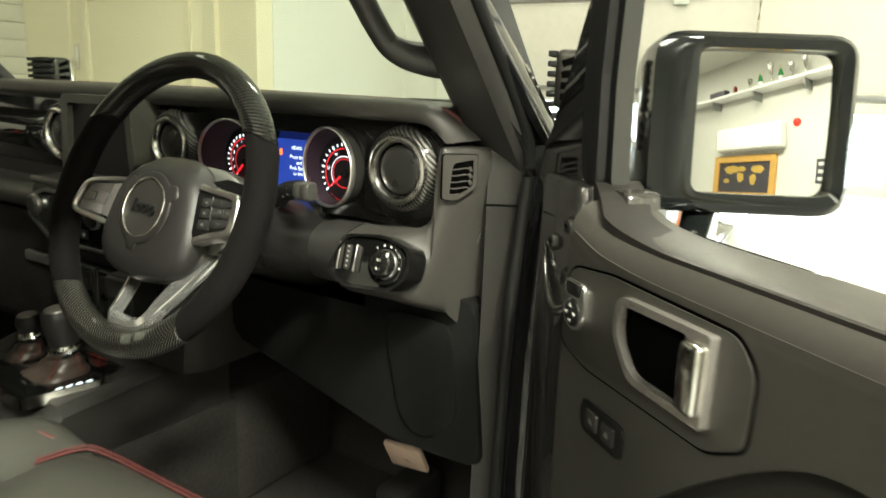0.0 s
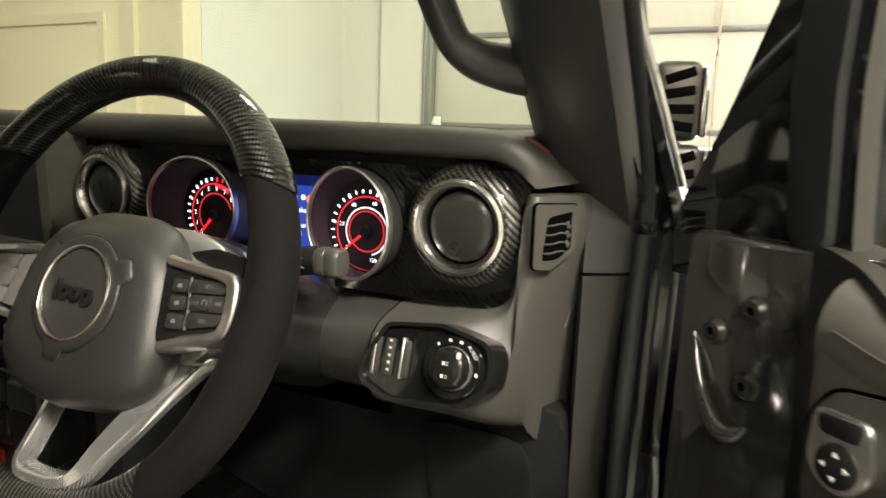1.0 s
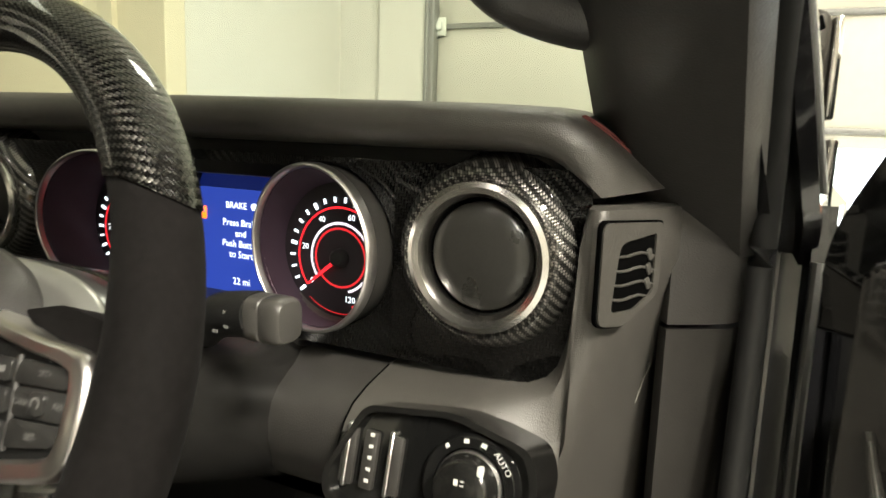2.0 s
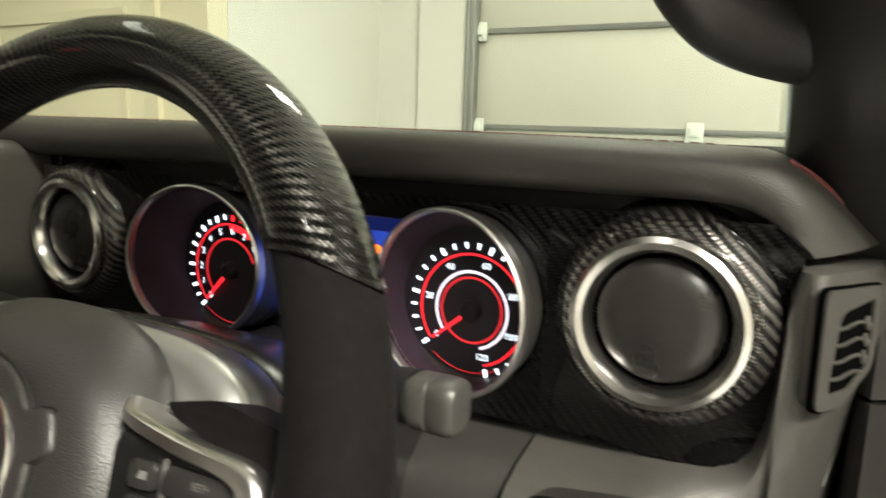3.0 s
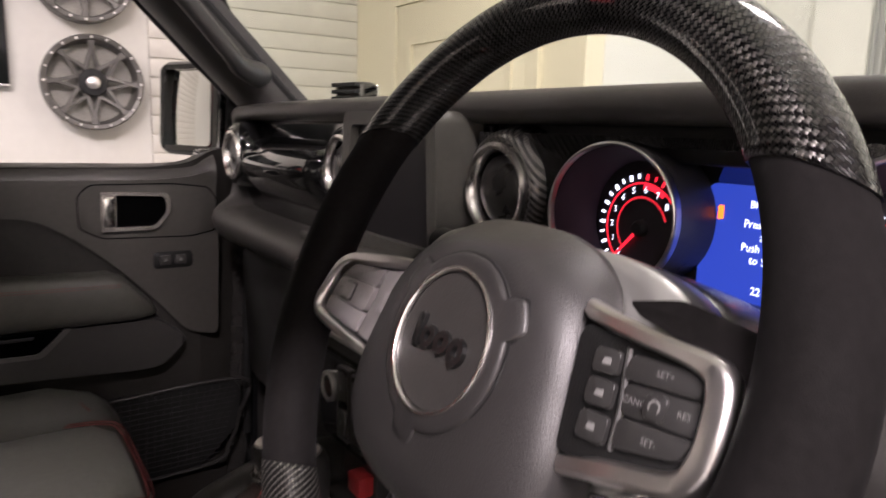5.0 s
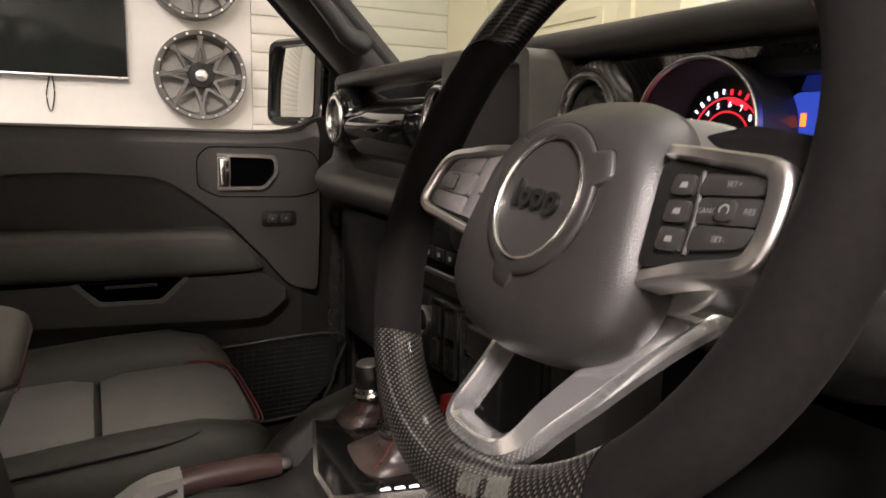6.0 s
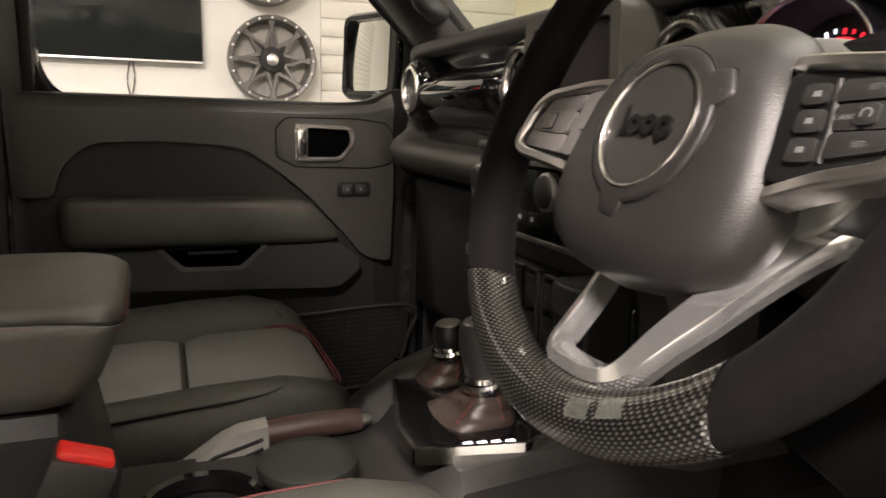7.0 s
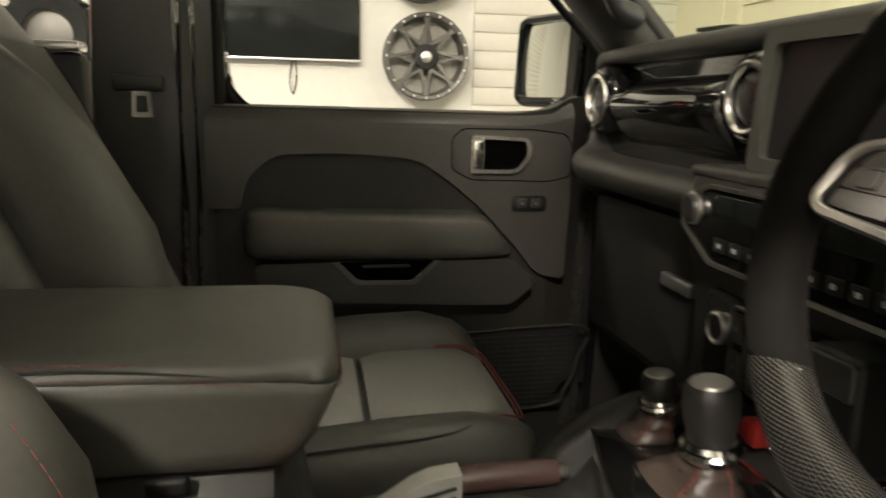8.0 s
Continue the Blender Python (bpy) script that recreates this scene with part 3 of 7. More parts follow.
def car_body():
    c = thing("car_body", (X0, 0.6, 0.0), "black off-road car body with windscreen pillars and sills", "car")
    for side in (1, -1):
        def X(x):
            return x if side > 0 else mirrored(x)

        def span(x0, x1, y0, y1, z0, z1, r=0.01):
            return rbox((min(X(x0), X(x1)), y0, z0), (max(X(x0), X(x1)), y1, z1), r)
        def P(x):
            return x if side > 0 else mirrored(x) + 0.09

        # inner pillar trim
        rings = []
        for z in (1.40, 1.44, 1.50, 1.60, 1.72, 1.84):
            y = pillar_y(z)
            rings.append([(P(-0.385), y - 0.052, z), (P(-0.375), y - 0.035, z), (P(-0.375), y + 0.05, z + 0.01), (P(-0.462), y + 0.05, z + 0.01), (P(-0.469), y + 0.01, z), (P(-0.466), y - 0.012, z), (P(-0.44), y - 0.046, z)])
        part("windscreen_pillar", bevelled(loft(rings), 0.006, 3), hard_plastic, c, "grained black inner pillar trim", 50)
        # painted outer pillar, stepped for the door seal
        rings = []
        for z in (1.36, 1.42, 1.50, 1.62, 1.84):
            y = pillar_y(z)
            t = 0.2 * max(0.0, z - 1.43)
            rings.append([(P(-0.376 - t), y - 0.040, z), (P(-0.370 - t), y - 0.040, z), (P(-0.370 - t), y - 0.012, z), (P(-0.358 - t), y - 0.012, z), (P(-0.354 - t), y - 0.02, z), (P(-0.345 - t), y - 0.016, z), (P(-0.341 - t), y + 0.004, z), (P(-0.352 - t), y + 0.03, z + 0.01), (P(-0.376 - t), y + 0.05, z + 0.01)])
        part("outer_pillar", bevelled(loft(rings), 0.003, 2), paint_black, c, "glossy black painted outer pillar", 40)
        part("pillar_edge", tube([(P(-0.344 - 0.2 * (z - 1.43)), pillar_y(z) - 0.008, z) for z in (1.44, 1.55, 1.7, 1.84)], 0.002, 8), grey_metal, c, "pale windscreen edge strip")
        part("screen_seal", tube([(P(-0.462), pillar_y(z) + 0.03, z) for z in (1.44, 1.55, 1.7, 1.84)], 0.008, 8), rubber, c, "black seal along the windscreen edge")
        # kick trim and door jamb under the dash
        for z0, z1, nm in ((0.66, 1.358, "kick_trim"), (1.361, 1.445, "pillar_foot")):
            rings = []
            for z in [z0 + (z1 - z0) * i / 5 for i in range(6)]:
                e = 0.02 * max(0.0, (1.2 - z))
                rings.append([(X(-0.386), 0.776 - e, z), (X(-0.381), 0.786 - e, z), (X(-0.381), 0.86, z), (X(-0.43), 0.86, z), (X(-0.424), 0.762 - e, z), (X(-0.418), 0.752 - e, z), (X(-0.397), 0.766 - e, z)])
            part(nm, bevelled(loft(rings), 0.004, 2), trim_dark if z0 < 1 else hard_plastic, c, "black plastic kick panel", 50)
        rings = []
        for z, yb in ((0.62, 0.745), (0.9, 0.748), (1.15, 0.752), (1.25, 0.765), (1.34, 0.782), (1.43, 0.80)):
            rings.append([(X(-0.378), yb, z), (X(-0.366), yb, z), (X(-0.364), yb + 0.024, z), (X(-0.352), yb + 0.024, z), (X(-0.348), yb + 0.012, z), (X(-0.336), yb + 0.016, z), (X(-0.33), yb + 0.05, z), (X(-0.33), 1.2, z), (X(-0.378), 1.2, z)])
        part("door_jamb", bevelled(loft(rings), 0.003, 2), paint_black, c, "glossy black painted door jamb", 40)
        part("jamb_seal", tube(smooth_path([(X(-0.376), 0.738, 0.62), (X(-0.376), 0.738, 0.95), (X(-0.375), 0.744, 1.2), (X(-0.374), 0.762, 1.34), (X(-0.373), 0.772, 1.42), (X(-0.373), 0.73, 1.485), (X(-0.373), 0.63, 1.585), (X(-0.373), 0.45, 1.77)]), 0.0075, 10), rubber, c, "black rubber door seal")
        part("jamb_strip", tube(smooth_path([(X(-0.343), 0.76, 0.9), (X(-0.343), 0.762, 1.14), (X(-0.345), 0.752, 1.22), (X(-0.346), 0.766, 1.28), (X(-0.345), 0.786, 1.40)]), 0.0035, 8), dark_metal, c, "bright edge of the jamb flange")
        part("sill", span(-0.44, -0.30, -0.25, 0.78, 0.56, 0.68, 0.012), paint_black, c)
        part("roof_rail", span(-0.45, -0.36, -1.2, 0.50, 1.8, 1.87, 0.015), hard_plastic, c)
        # grab handle along the pillar
        gp = smooth_path([(P(-0.435), 0.728, 1.529), (P(-0.476), 0.700, 1.530), (P(-0.499), 0.670, 1.538), (P(-0.510), 0.646, 1.562), (P(-0.512), 0.56, 1.656), (P(-0.507), 0.47, 1.743), (P(-0.452), 0.45, 1.768)], 6)
        part("grab_handle", tube(gp, [0.026 - 0.0125 * min(1.0, i / 15) ** 0.7 for i in range(len(gp))], 16, 1.0), hard_plastic, c, "moulded black grab handle on the pillar")
        # rear pillar, its trim, the rear door
        rings = []
        for z, y0, y1 in ((0.66, -0.16, 0.03), (1.1, -0.155, 0.03), (1.37, -0.14, 0.035), (1.6, -0.13, 0.035), (1.84, -0.12, 0.03)):
            rings.append([(X(-0.425), y0, z), (X(-0.40), y0 - 0.01, z), (X(-0.36), y0, z), (X(-0.36), y1, z), (X(-0.40), y1 + 0.008, z), (X(-0.425), y1 - 0.02, z), (X(-0.43), (y0 + y1) / 2, z)])
        part("rear_pillar", bevelled(loft(rings), 0.006, 2), hard_plastic, c, "black trimmed rear pillar", 50)
        for yr, rr in ((-0.008, 0.008), (0.016, 0.005)):
            part("pillar_rib", tube([(X(-0.4265), yr - 0.012, 0.75), (X(-0.4265), yr, 1.2), (X(-0.4265), yr, 1.5), (X(-0.4265), yr - 0.012, 1.83)], rr, 10), edge_sheen_black, c, "shiny upright rib on the rear pillar")
        part("rear_pillar_seal", tube(smooth_path([(X(-0.385), 0.045, 0.7), (X(-0.385), 0.045, 1.2), (X(-0.385), 0.05, 1.5), (X(-0.387), 0.05, 1.84)]), 0.011, 10), rubber, c, "black rubber pillar seal")
        part("rear_door", span(-0.39, -0.33, -1.1, -0.16, 0.66, 1.455, 0.02), hard_plastic, c, "black rear door below its window")
        part("rear_door_sill", span(-0.388, -0.345, -1.08, -0.165, 1.456, 1.472, 0.004), satin, c, "pale bright rear window sill")
        part("cowl_side", span(-0.335, -0.25, 0.81, 1.3, 0.55, 1.385, 0.012), paint_black, c, "glossy black cowl side in front of the door")
        part("front_wing", span(-0.52, -0.29, 1.31, 2.02, 0.78, 1.22, 0.05), paint_black, c, "plain black front wing")
        part("rear_wing", span(-0.40, -0.30, -1.9, -1.1, 0.62, 1.35, 0.03), paint_black, c, "plain black rear wing")
        for yw in (1.62, -1.45):
            wm = axes((X(-0.40), yw, 0.42), (0, 1, 0), (0, 0, 1), (1, 0, 0))
            ty = part("road_wheel", lathe([(0.23, -0.12), (0.36, -0.13), (0.405, -0.11), (0.42, -0.06), (0.42, 0.06), (0.405, 0.11), (0.36, 0.13), (0.23, 0.12)], wm, 48, True), rubber, c, "black off-road tyre")
            part("wheel_rim", lathe([(0.0, 0.06), (0.07, 0.06), (0.2, 0.04), (0.225, 0.1), (0.235, 0.1), (0.235, -0.1), (0.0, -0.1)], wm, 40), gunmetal, ty)
    part("bumper", rbox((mirrored(-0.34), 2.06, 0.62), (-0.34, 2.22, 0.86), 0.03), dark_plastic, c, "plain black front bumper")
    part("windscreen_header", rbox((mirrored(-0.4), 0.34, 1.8), (-0.4, 0.45, 1.87), 0.015), hard_plastic, c)
    # unseen roof, cut short so overhead light reaches the dash but not the door
    part("roof", bevelled(loft([[(mirrored(-0.37), y, z - 0.03), (mirrored(-0.41), y, z), (X0, y, z + 0.02), (-0.41, y, z), (-0.37, y, z - 0.03), (-0.41, y, z - 0.035), (X0, y, z - 0.02), (mirrored(-0.41), y, z - 0.035)] for y, z in ((-1.95, 1.885), (-1.2, 1.897), (-0.6, 1.9), (0.16, 1.897))]), 0.004, 2), hard_plastic, c, "unseen black roof, cut short to shape the cabin light")
    part("unseen_roof_edge", tube([(mirrored(-0.41) + (-0.41 - mirrored(-0.41)) * i / 8, 0.14, 1.925 + 0.012 * math.sin(math.pi * i / 8)) for i in range(9)], 0.03, 12, 0.7), rubber, c, "rolled front edge added to the unseen roof")
    part("floor_pan", rbox((mirrored(-0.42), -1.6, 0.66), (-0.42, 1.15, 0.70), 0.0), carpet, c, "dark carpeted floor")
    part("tunnel", rbox((-1.14, 0.79, 0.70), (-0.9565, 1.08, 0.94), 0.02), carpet, c, "dark carpeted transmission tunnel")
    part("tunnel_carpet", rbox((-0.9595, 0.40, 0.70), (-0.9545, 0.81, 0.93), 0.002), carpet, c, "dark carpet up the tunnel side")
    part("firewall", rbox((mirrored(-0.40), 1.08, 0.66), (-0.40, 1.14, 1.42), 0.0), carpet, c)
    part("back_panel", rbox((mirrored(-0.40), -1.9, 0.66), (-0.40, -1.84, 1.35), 0.0), carpet, c)
    ws = part("windscreen", rbox((mirrored(-0.455), -0.0015, 0.0), (-0.455, 0.0015, 0.60), 0, 1, pose(0, 0.86, 1.45, 45, 0, 0)), clear_glass, c, "clear sloping windscreen", 0)
    ws.visible_shadow = False
    part("bonnet", bevelled(loft([[(mirrored(-0.5), y, 1.2), (mirrored(-0.5), y, z - 0.02), (mirrored(-0.6), y, z), (-0.6, y, z), (-0.5, y, z - 0.02), (-0.5, y, 1.2)] for y, z in ((1.10, 1.40), (1.5, 1.385), (2.05, 1.33))]), 0.02, 3), paint_black, c, "glossy black bonnet")
    return c


def super_ring(c, a, b, n=28, p=3.2, ux=(1, 0, 0), uy=(0, 0, 1)):
    out = []
    for i in range(n):
        t = 2 * math.pi * i / n
        x = math.copysign(abs(math.cos(t)) ** (2 / p), math.cos(t)) * a
        y = math.copysign(abs(math.sin(t)) ** (2 / p), math.sin(t)) * b
        out.append(Vector(c) + Vector(ux) * x + Vector(uy) * y)
    return out


body = car_body()

lamp_metal = mat("lamp_metal", (0.06, 0.056, 0.05), 0.42, metal=0.8, vary=0.2)


def spot_lamp(x, y, z, turn=0.0, hw=0.041):
    """A boxy ribbed auxiliary lamp on the cowl, seen from behind."""
    s = thing("spot_lamp", (x, y, z - 0.05), "black finned auxiliary driving lamp on the windscreen corner", "lamp", "auxiliary lamps")
    m = Matrix.Translation((x, y, z)) @ pose(0, 0, 0, 0, 0, turn)
    part("housing", rbox((-hw, -0.01, -0.038), (hw, 0.035, 0.038), 0.01, 3, m), lamp_metal, s, "dull metal lamp housing")
    for i in range(6):
        zz = -0.032 + i * 0.0128
        part("fin", rbox((-hw + 0.003, -0.020, zz - 0.0038), (hw - 0.003, -0.008, zz + 0.0038), 0.0018, 2, m), dark_plastic, s)
    part("lens", rbox((-hw + 0.004, 0.035, -0.034), (hw - 0.004, 0.042, 0.034), 0.003, 2, m), chrome, s)
    for i in range(4):
        zz = -0.0235 + i * 0.0157
        for sx in (-1, 1):
            sl = Matrix.Translation((sx * hw, 0.013, zz)) @ pose(0, 0, 0, 6 + 9 * (i - 1.5), 0, 0)
            part("side_slot", rbox((-0.001, -0.014, -0.0046), (0.0012, 0.015, 0.0046), 0.0015, 2, m @ sl), pure_black, s, "dark slanted slot in the lamp side")
    part("bracket", rbox((-0.014, -0.005, -0.075), (0.014, 0.02, -0.038), 0.004, 2, m), dark_plastic, s)
    return s


spot_lamp(-0.386, 0.885, 1.515, -74, 0.019)
spot_lamp(-0.381, 0.89, 1.436, -74, 0.019)
spot_lamp(-1.725, 0.93, 1.496, 12)


# ---- dashboard ----
def surround_bm():
    """The carbon face as one sheet, left open where the dials and the display sit."""
    z0, z1, r = 1.329, 1.448, 0.0532
    xs = sorted(set([-0.99, -0.95, -0.91, -0.50, -0.453] + [-0.814 - r * math.cos(math.pi * i / 24) for i in range(25)] + [-0.623 - r * math.cos(math.pi * i / 24) for i in range(25)]))
    vs, fs = [], []
    for x in xs:
        half = 0.0
        for xc in (-0.814, -0.623):
            if abs(x - xc) < r:
                half = max(half, math.sqrt(r * r - (x - xc) ** 2))
        lo, hi = 1.392 - half, 1.392 + half
        if -0.814 < x < -0.623:
            lo, hi = min(lo, 1.337), max(hi, 1.441)
        vs += [(x, 0.702, z0), (x, 0.702, lo), (x, 0.702, hi), (x, 0.702, z1), (x, 0.76, lo), (x, 0.76, hi)]
    for i in range(len(xs) - 1):
        k = 6 * i
        fs += [[k, k + 1, k + 7, k + 6], [k + 2, k + 3, k + 9, k + 8], [k + 1, k + 4, k + 10, k + 7], [k + 2, k + 8, k + 11, k + 5]]
    bm = bm_of(vs, fs)
    bmesh.ops.remove_doubles(bm, verts=bm.verts, dist=1e-5)
    return bm


ridge_highlight = mat("ridge_highlight", (0.13, 0.125, 0.115), 0.4, vary=0.1)


def dashboard():
    d = thing("dashboard", (X0, 0.8, 0.9), "black leather-topped dashboard with carbon trim and red stitching", "dashboard")
    # top pad: its ends turn down in a tight bend and draw back round the corner
    ends = [(-0.50, 1.4815, -0.50, 1.4555, 0.0), (-0.478, 1.4805, -0.487, 1.4545, 0.0), (-0.464, 1.4765, -0.478, 1.4525, 0.002), (-0.455, 1.471, -0.471, 1.449, 0.006),
            (-0.446, 1.4635, -0.465, 1.4445, 0.013), (-0.434, 1.4515, -0.459, 1.4385, 0.027), (-0.4215, 1.4395, -0.455, 1.4335, 0.045)]
    stations = [(mirrored(a), b, mirrored(c), e_, f) for a, b, c, e_, f in reversed(ends)]
    stations += [(mirrored(-0.53) + i * (mirrored(mirrored(-0.53)) - mirrored(-0.53)) / 10, 1.4855 - 0.003 * abs(i / 5 - 1) ** 3, mirrored(-0.53) + i * (-0.53 - mirrored(-0.53)) / 10, 1.4555, 0.0) for i in range(11)]
    stations += ends
    sec = [(0.735, -0.034), (0.712, -0.034), (0.703, -0.0325), (0.6955, -0.028), (0.6915, -0.021), (0.691, -0.014), (0.6935, -0.0075), (0.7, -0.003), (0.71, -0.0008), (0.725, 0.0), (0.77, 0.0), (0.84, -0.006), (0.92, -0.014), (1.06, -0.032), (1.06, -0.06), (0.85, -0.055)]
    rings = []
    for ox, oz, ix, iz, back in stations:
        ring = []
        for y, h in sec:
            k = min(1.0, -h / 0.034)
            far = 1.0 if y < 0.8 else max(0.0, (1.06 - y) / 0.26)
            ring.append((ox + (ix - ox) * k, y + back * (1 - k) * far, oz + (iz - oz) * k + min(0.0, h + 0.034)))
        rings.append(ring)
    part("top_pad", loft(rings), soft_plastic, d, "soft black padded dash top", 50)
    for off in (0.0, 0.008):
        stitches("stitching", [(ox, 0.752 + off, oz + 0.0003) for ox, oz, ix, iz, back in stations if abs(ox - X0) < 0.6], d, 0.004, 0.004, 0.0004)
    # doubled red seam down the outer edge of each end
    for flip in (1, -1):
        for sh in (0.0, 0.0045):
            line = smooth_path([(ox if flip > 0 else mirrored(ox), 0.714 + back - sh, oz - 0.0001 - 0.12 * sh) for ox, oz, ix, iz, back in ends[2:]], 5)
            part("end_seam", tube(line, 0.0007, 6), stitch_dull, d, "raised dull red seam at the dash end")
    # oval speaker grille on the dash top
    part("speaker_grille", loft([[(-0.56 + 0.092 * k * math.cos(t), 0.905 + 0.05 * k * math.sin(t), h) for t in [2 * math.pi * i / 40 for i in range(40)]] for k, h in ((1.0, 1.46), (1.0, 1.478), (0.93, 1.481), (0.9, 1.479), (0.5, 1.481), (0.02, 1.482))]), dark_plastic, d, "low oval speaker grille")
    # recessed face behind the instruments
    part("face_panel", rbox((mirrored(-0.45), 0.716, 1.30), (-0.99, 0.80, 1.465), 0.003), gloss_black, d, "glossy black dash face")
    part("upper_recess", rbox((-0.99, 0.722, 1.43), (-0.45, 0.80, 1.465), 0.003), dark_plastic, d, "matt black recess under the dash top")
    # carbon instrument surround: holes for the two dials and the display
    part("instrument_surround", surround_bm(), carbon_panel_dark, d, "lacquered carbon instrument surround", 40)
    # lower body: its top edge climbs round the end of the carbon face, its end turns back in a soft double bend
    def along(table, x):
        for (xa, va), (xb, vb) in zip(table, table[1:]):
            if xa <= x <= xb:
                return va + (vb - va) * (x - xa) / (xb - xa)
        return table[0][1] if x < table[0][0] else table[-1][1]

    def ramp(u, w):
        return (u + math.sqrt(u * u + w * w)) / 2

    def turned(x, z):
        k = min(1.3, max(0.0, (1.372 - z) / 0.075))
        return 1.92 * ramp(x + 0.4445 + 0.014 * k, 0.003 + 0.010 * k) + 2.4 * ramp(x + 0.4165 + 0.0335 * k ** 0.4, 0.004 + 0.006 * k)

    top_edge = ((-0.65, 1.3215), (-0.605, 1.322), (-0.56, 1.3235), (-0.53, 1.325), (-0.50, 1.3285), (-0.482, 1.3325), (-0.472, 1.338), (-0.466, 1.3455), (-0.4615, 1.359), (-0.459, 1.375), (-0.4575, 1.40), (-0.456, 1.4305))
    lip = ((-0.456, 0.008), (-0.450, 0.002), (-0.4445, 0.0))

    def prof(x):
        zt = along(top_edge, x)
        if x > -0.4561:
            e = along(lip, x)
            low = 1.215 - 0.15 * min(1.0, max(0.0, (x + 0.456) / 0.03))
            sec = [(0.85, zt), (0.70 + e, zt), (0.6925 + e, zt - 0.0015), (0.690 + e, zt - 0.0095), (0.690 + e, 1.40), (0.690, 1.345), (0.683, 1.325), (0.674, 1.305), (0.668, 1.285), (0.666, 1.262), (0.676, 1.238), (0.69, (1.215 + low) / 2 + 0.005), (0.71, low), (0.76, low - 0.005), (0.85, low - 0.005)]
        else:
            k = min(1.0, (-0.456 - x) / 0.05)
            a = [(0.85, zt), (0.712, zt), (0.70, zt - 0.002), (0.696, zt - 0.012)]
            a += [(y, (zt - 0.012) * (1 - f) + 1.262 * f) for y, f in ((0.694, 0.12), (0.690, 0.47), (0.683, 0.6), (0.674, 0.72), (0.668, 0.85), (0.666, 1.0))]
            a += [(0.676, 1.238), (0.69, 1.225), (0.71, 1.215), (0.76, 1.21), (0.85, 1.21)]
            b = [(0.85, zt), (0.712, zt), (0.704, zt - 0.0005), (0.692, zt - 0.003), (0.678, zt - 0.0065), (0.664, zt - 0.012), (0.655, zt - 0.020), (0.649, zt - 0.032), (0.6465, zt - 0.046), (0.648, 1.262), (0.658, 1.247), (0.675, 1.237), (0.70, 1.232), (0.76, 1.23), (0.85, 1.23)]
            if x < -0.573:
                b = [(0.85, zt), (0.712, zt), (0.704, zt - 0.0005), (0.693, zt - 0.003), (0.679, zt - 0.0065), (0.667, zt - 0.012), (0.660, zt - 0.020), (0.657, zt - 0.031), (0.658, zt - 0.043), (0.663, 1.268), (0.671, 1.255), (0.682, 1.244), (0.70, 1.236), (0.76, 1.23), (0.85, 1.23)]
            sec = [(u[0] * (1 - k) + v[0] * k, u[1] * (1 - k) + v[1] * k) for u, v in zip(a, b)]
        return [(y + turned(x, z) if y < 0.8 else max(y, 0.80 + turned(x, z)), z) for y, z in sec]
    xs = [-0.403 - 0.0022 * q for q in range(24)] + [-0.4565, -0.4575, -0.459, -0.4615, -0.4635, -0.466, -0.469, -0.472, -0.477, -0.482, -0.488, -0.494, -0.50, -0.506, -0.515, -0.53, -0.545, -0.56, -0.573]
    rings = [[(x, y, z) for y, z in prof(x)] for x in xs]
    # little light reaches this side, so its shade is put into darker plastic
    part("column_panel", loft([[(x, y, z) for y, z in prof(x)] for x in (-0.5738, -0.59, -0.605, -0.62, -0.64)]), hard_plastic, d, "panel beside the steering column, darkened for its shade", 50)
    part("lower_panel", loft(rings), soft_plastic, d, "grained black lower dash panel", 50)
    part("lower_panel", loft([[(x, y, z) for y, z in prof(x)] for x in (-0.86, -0.93)]), soft_plastic, d, "grained black lower dash panel", 50)
    part("panel_joint", tube([(-0.573, y - 0.0002, z + 0.0002) for y, z in prof(-0.5729)[2:11]], 0.0006, 6), pure_black, d, "thin joint in the lower panel")
    # fine raised parting line that sweeps down the end, its highlight painted pale
    crease = []
    for x, z in ((-0.4125, 1.3575), (-0.4165, 1.352), (-0.421, 1.345), (-0.4265, 1.334), (-0.4305, 1.322), (-0.4335, 1.308)):
        sec = prof(x)
        y = next(ya + (yb - ya) * (z - za) / (zb - za) for (ya, za), (yb, zb) in zip(sec[3:], sec[4:]) if zb <= z <= za)
        crease.append((x, y, z))
    part("parting_line", tube(smooth_path(crease, 5), 0.0006, 6), ridge_highlight, d, "fine parting line at the dash end, paled for its highlight")
    # solid near-black box drawn in place of the shaded gap round the column
    part("column_gap_shade", rbox((-0.94, 0.745, 1.19), (-0.60, 0.77, 1.345), 0.003), underdash_shade, d, "near-black box for the shaded gap round the column")
    part("knee_panel", prism(rounded([(-0.90, 1.235), (-0.425, 1.235), (-0.405, 1.005), (-0.55, 1.005), (-0.88, 1.09)], 0.02), 0, 0.03, facing_back(0, 0.775, 0) @ pose(0, 0, 0, 0, 0, 0), 0.006), underdash_shade, d, "knee panel under the dash, its shade put into the black")
    part("knee_field", prism(rounded([(-0.57, 1.20), (-0.455, 1.20), (-0.44, 1.06), (-0.50, 1.02), (-0.535, 1.05)], 0.03), 0, 0.004, facing_back(0, 0.744, 0), 0.002), underdash_shade, d, "slightly raised oval field on the knee panel")
    # passenger side ledge and glovebox
    rings = []
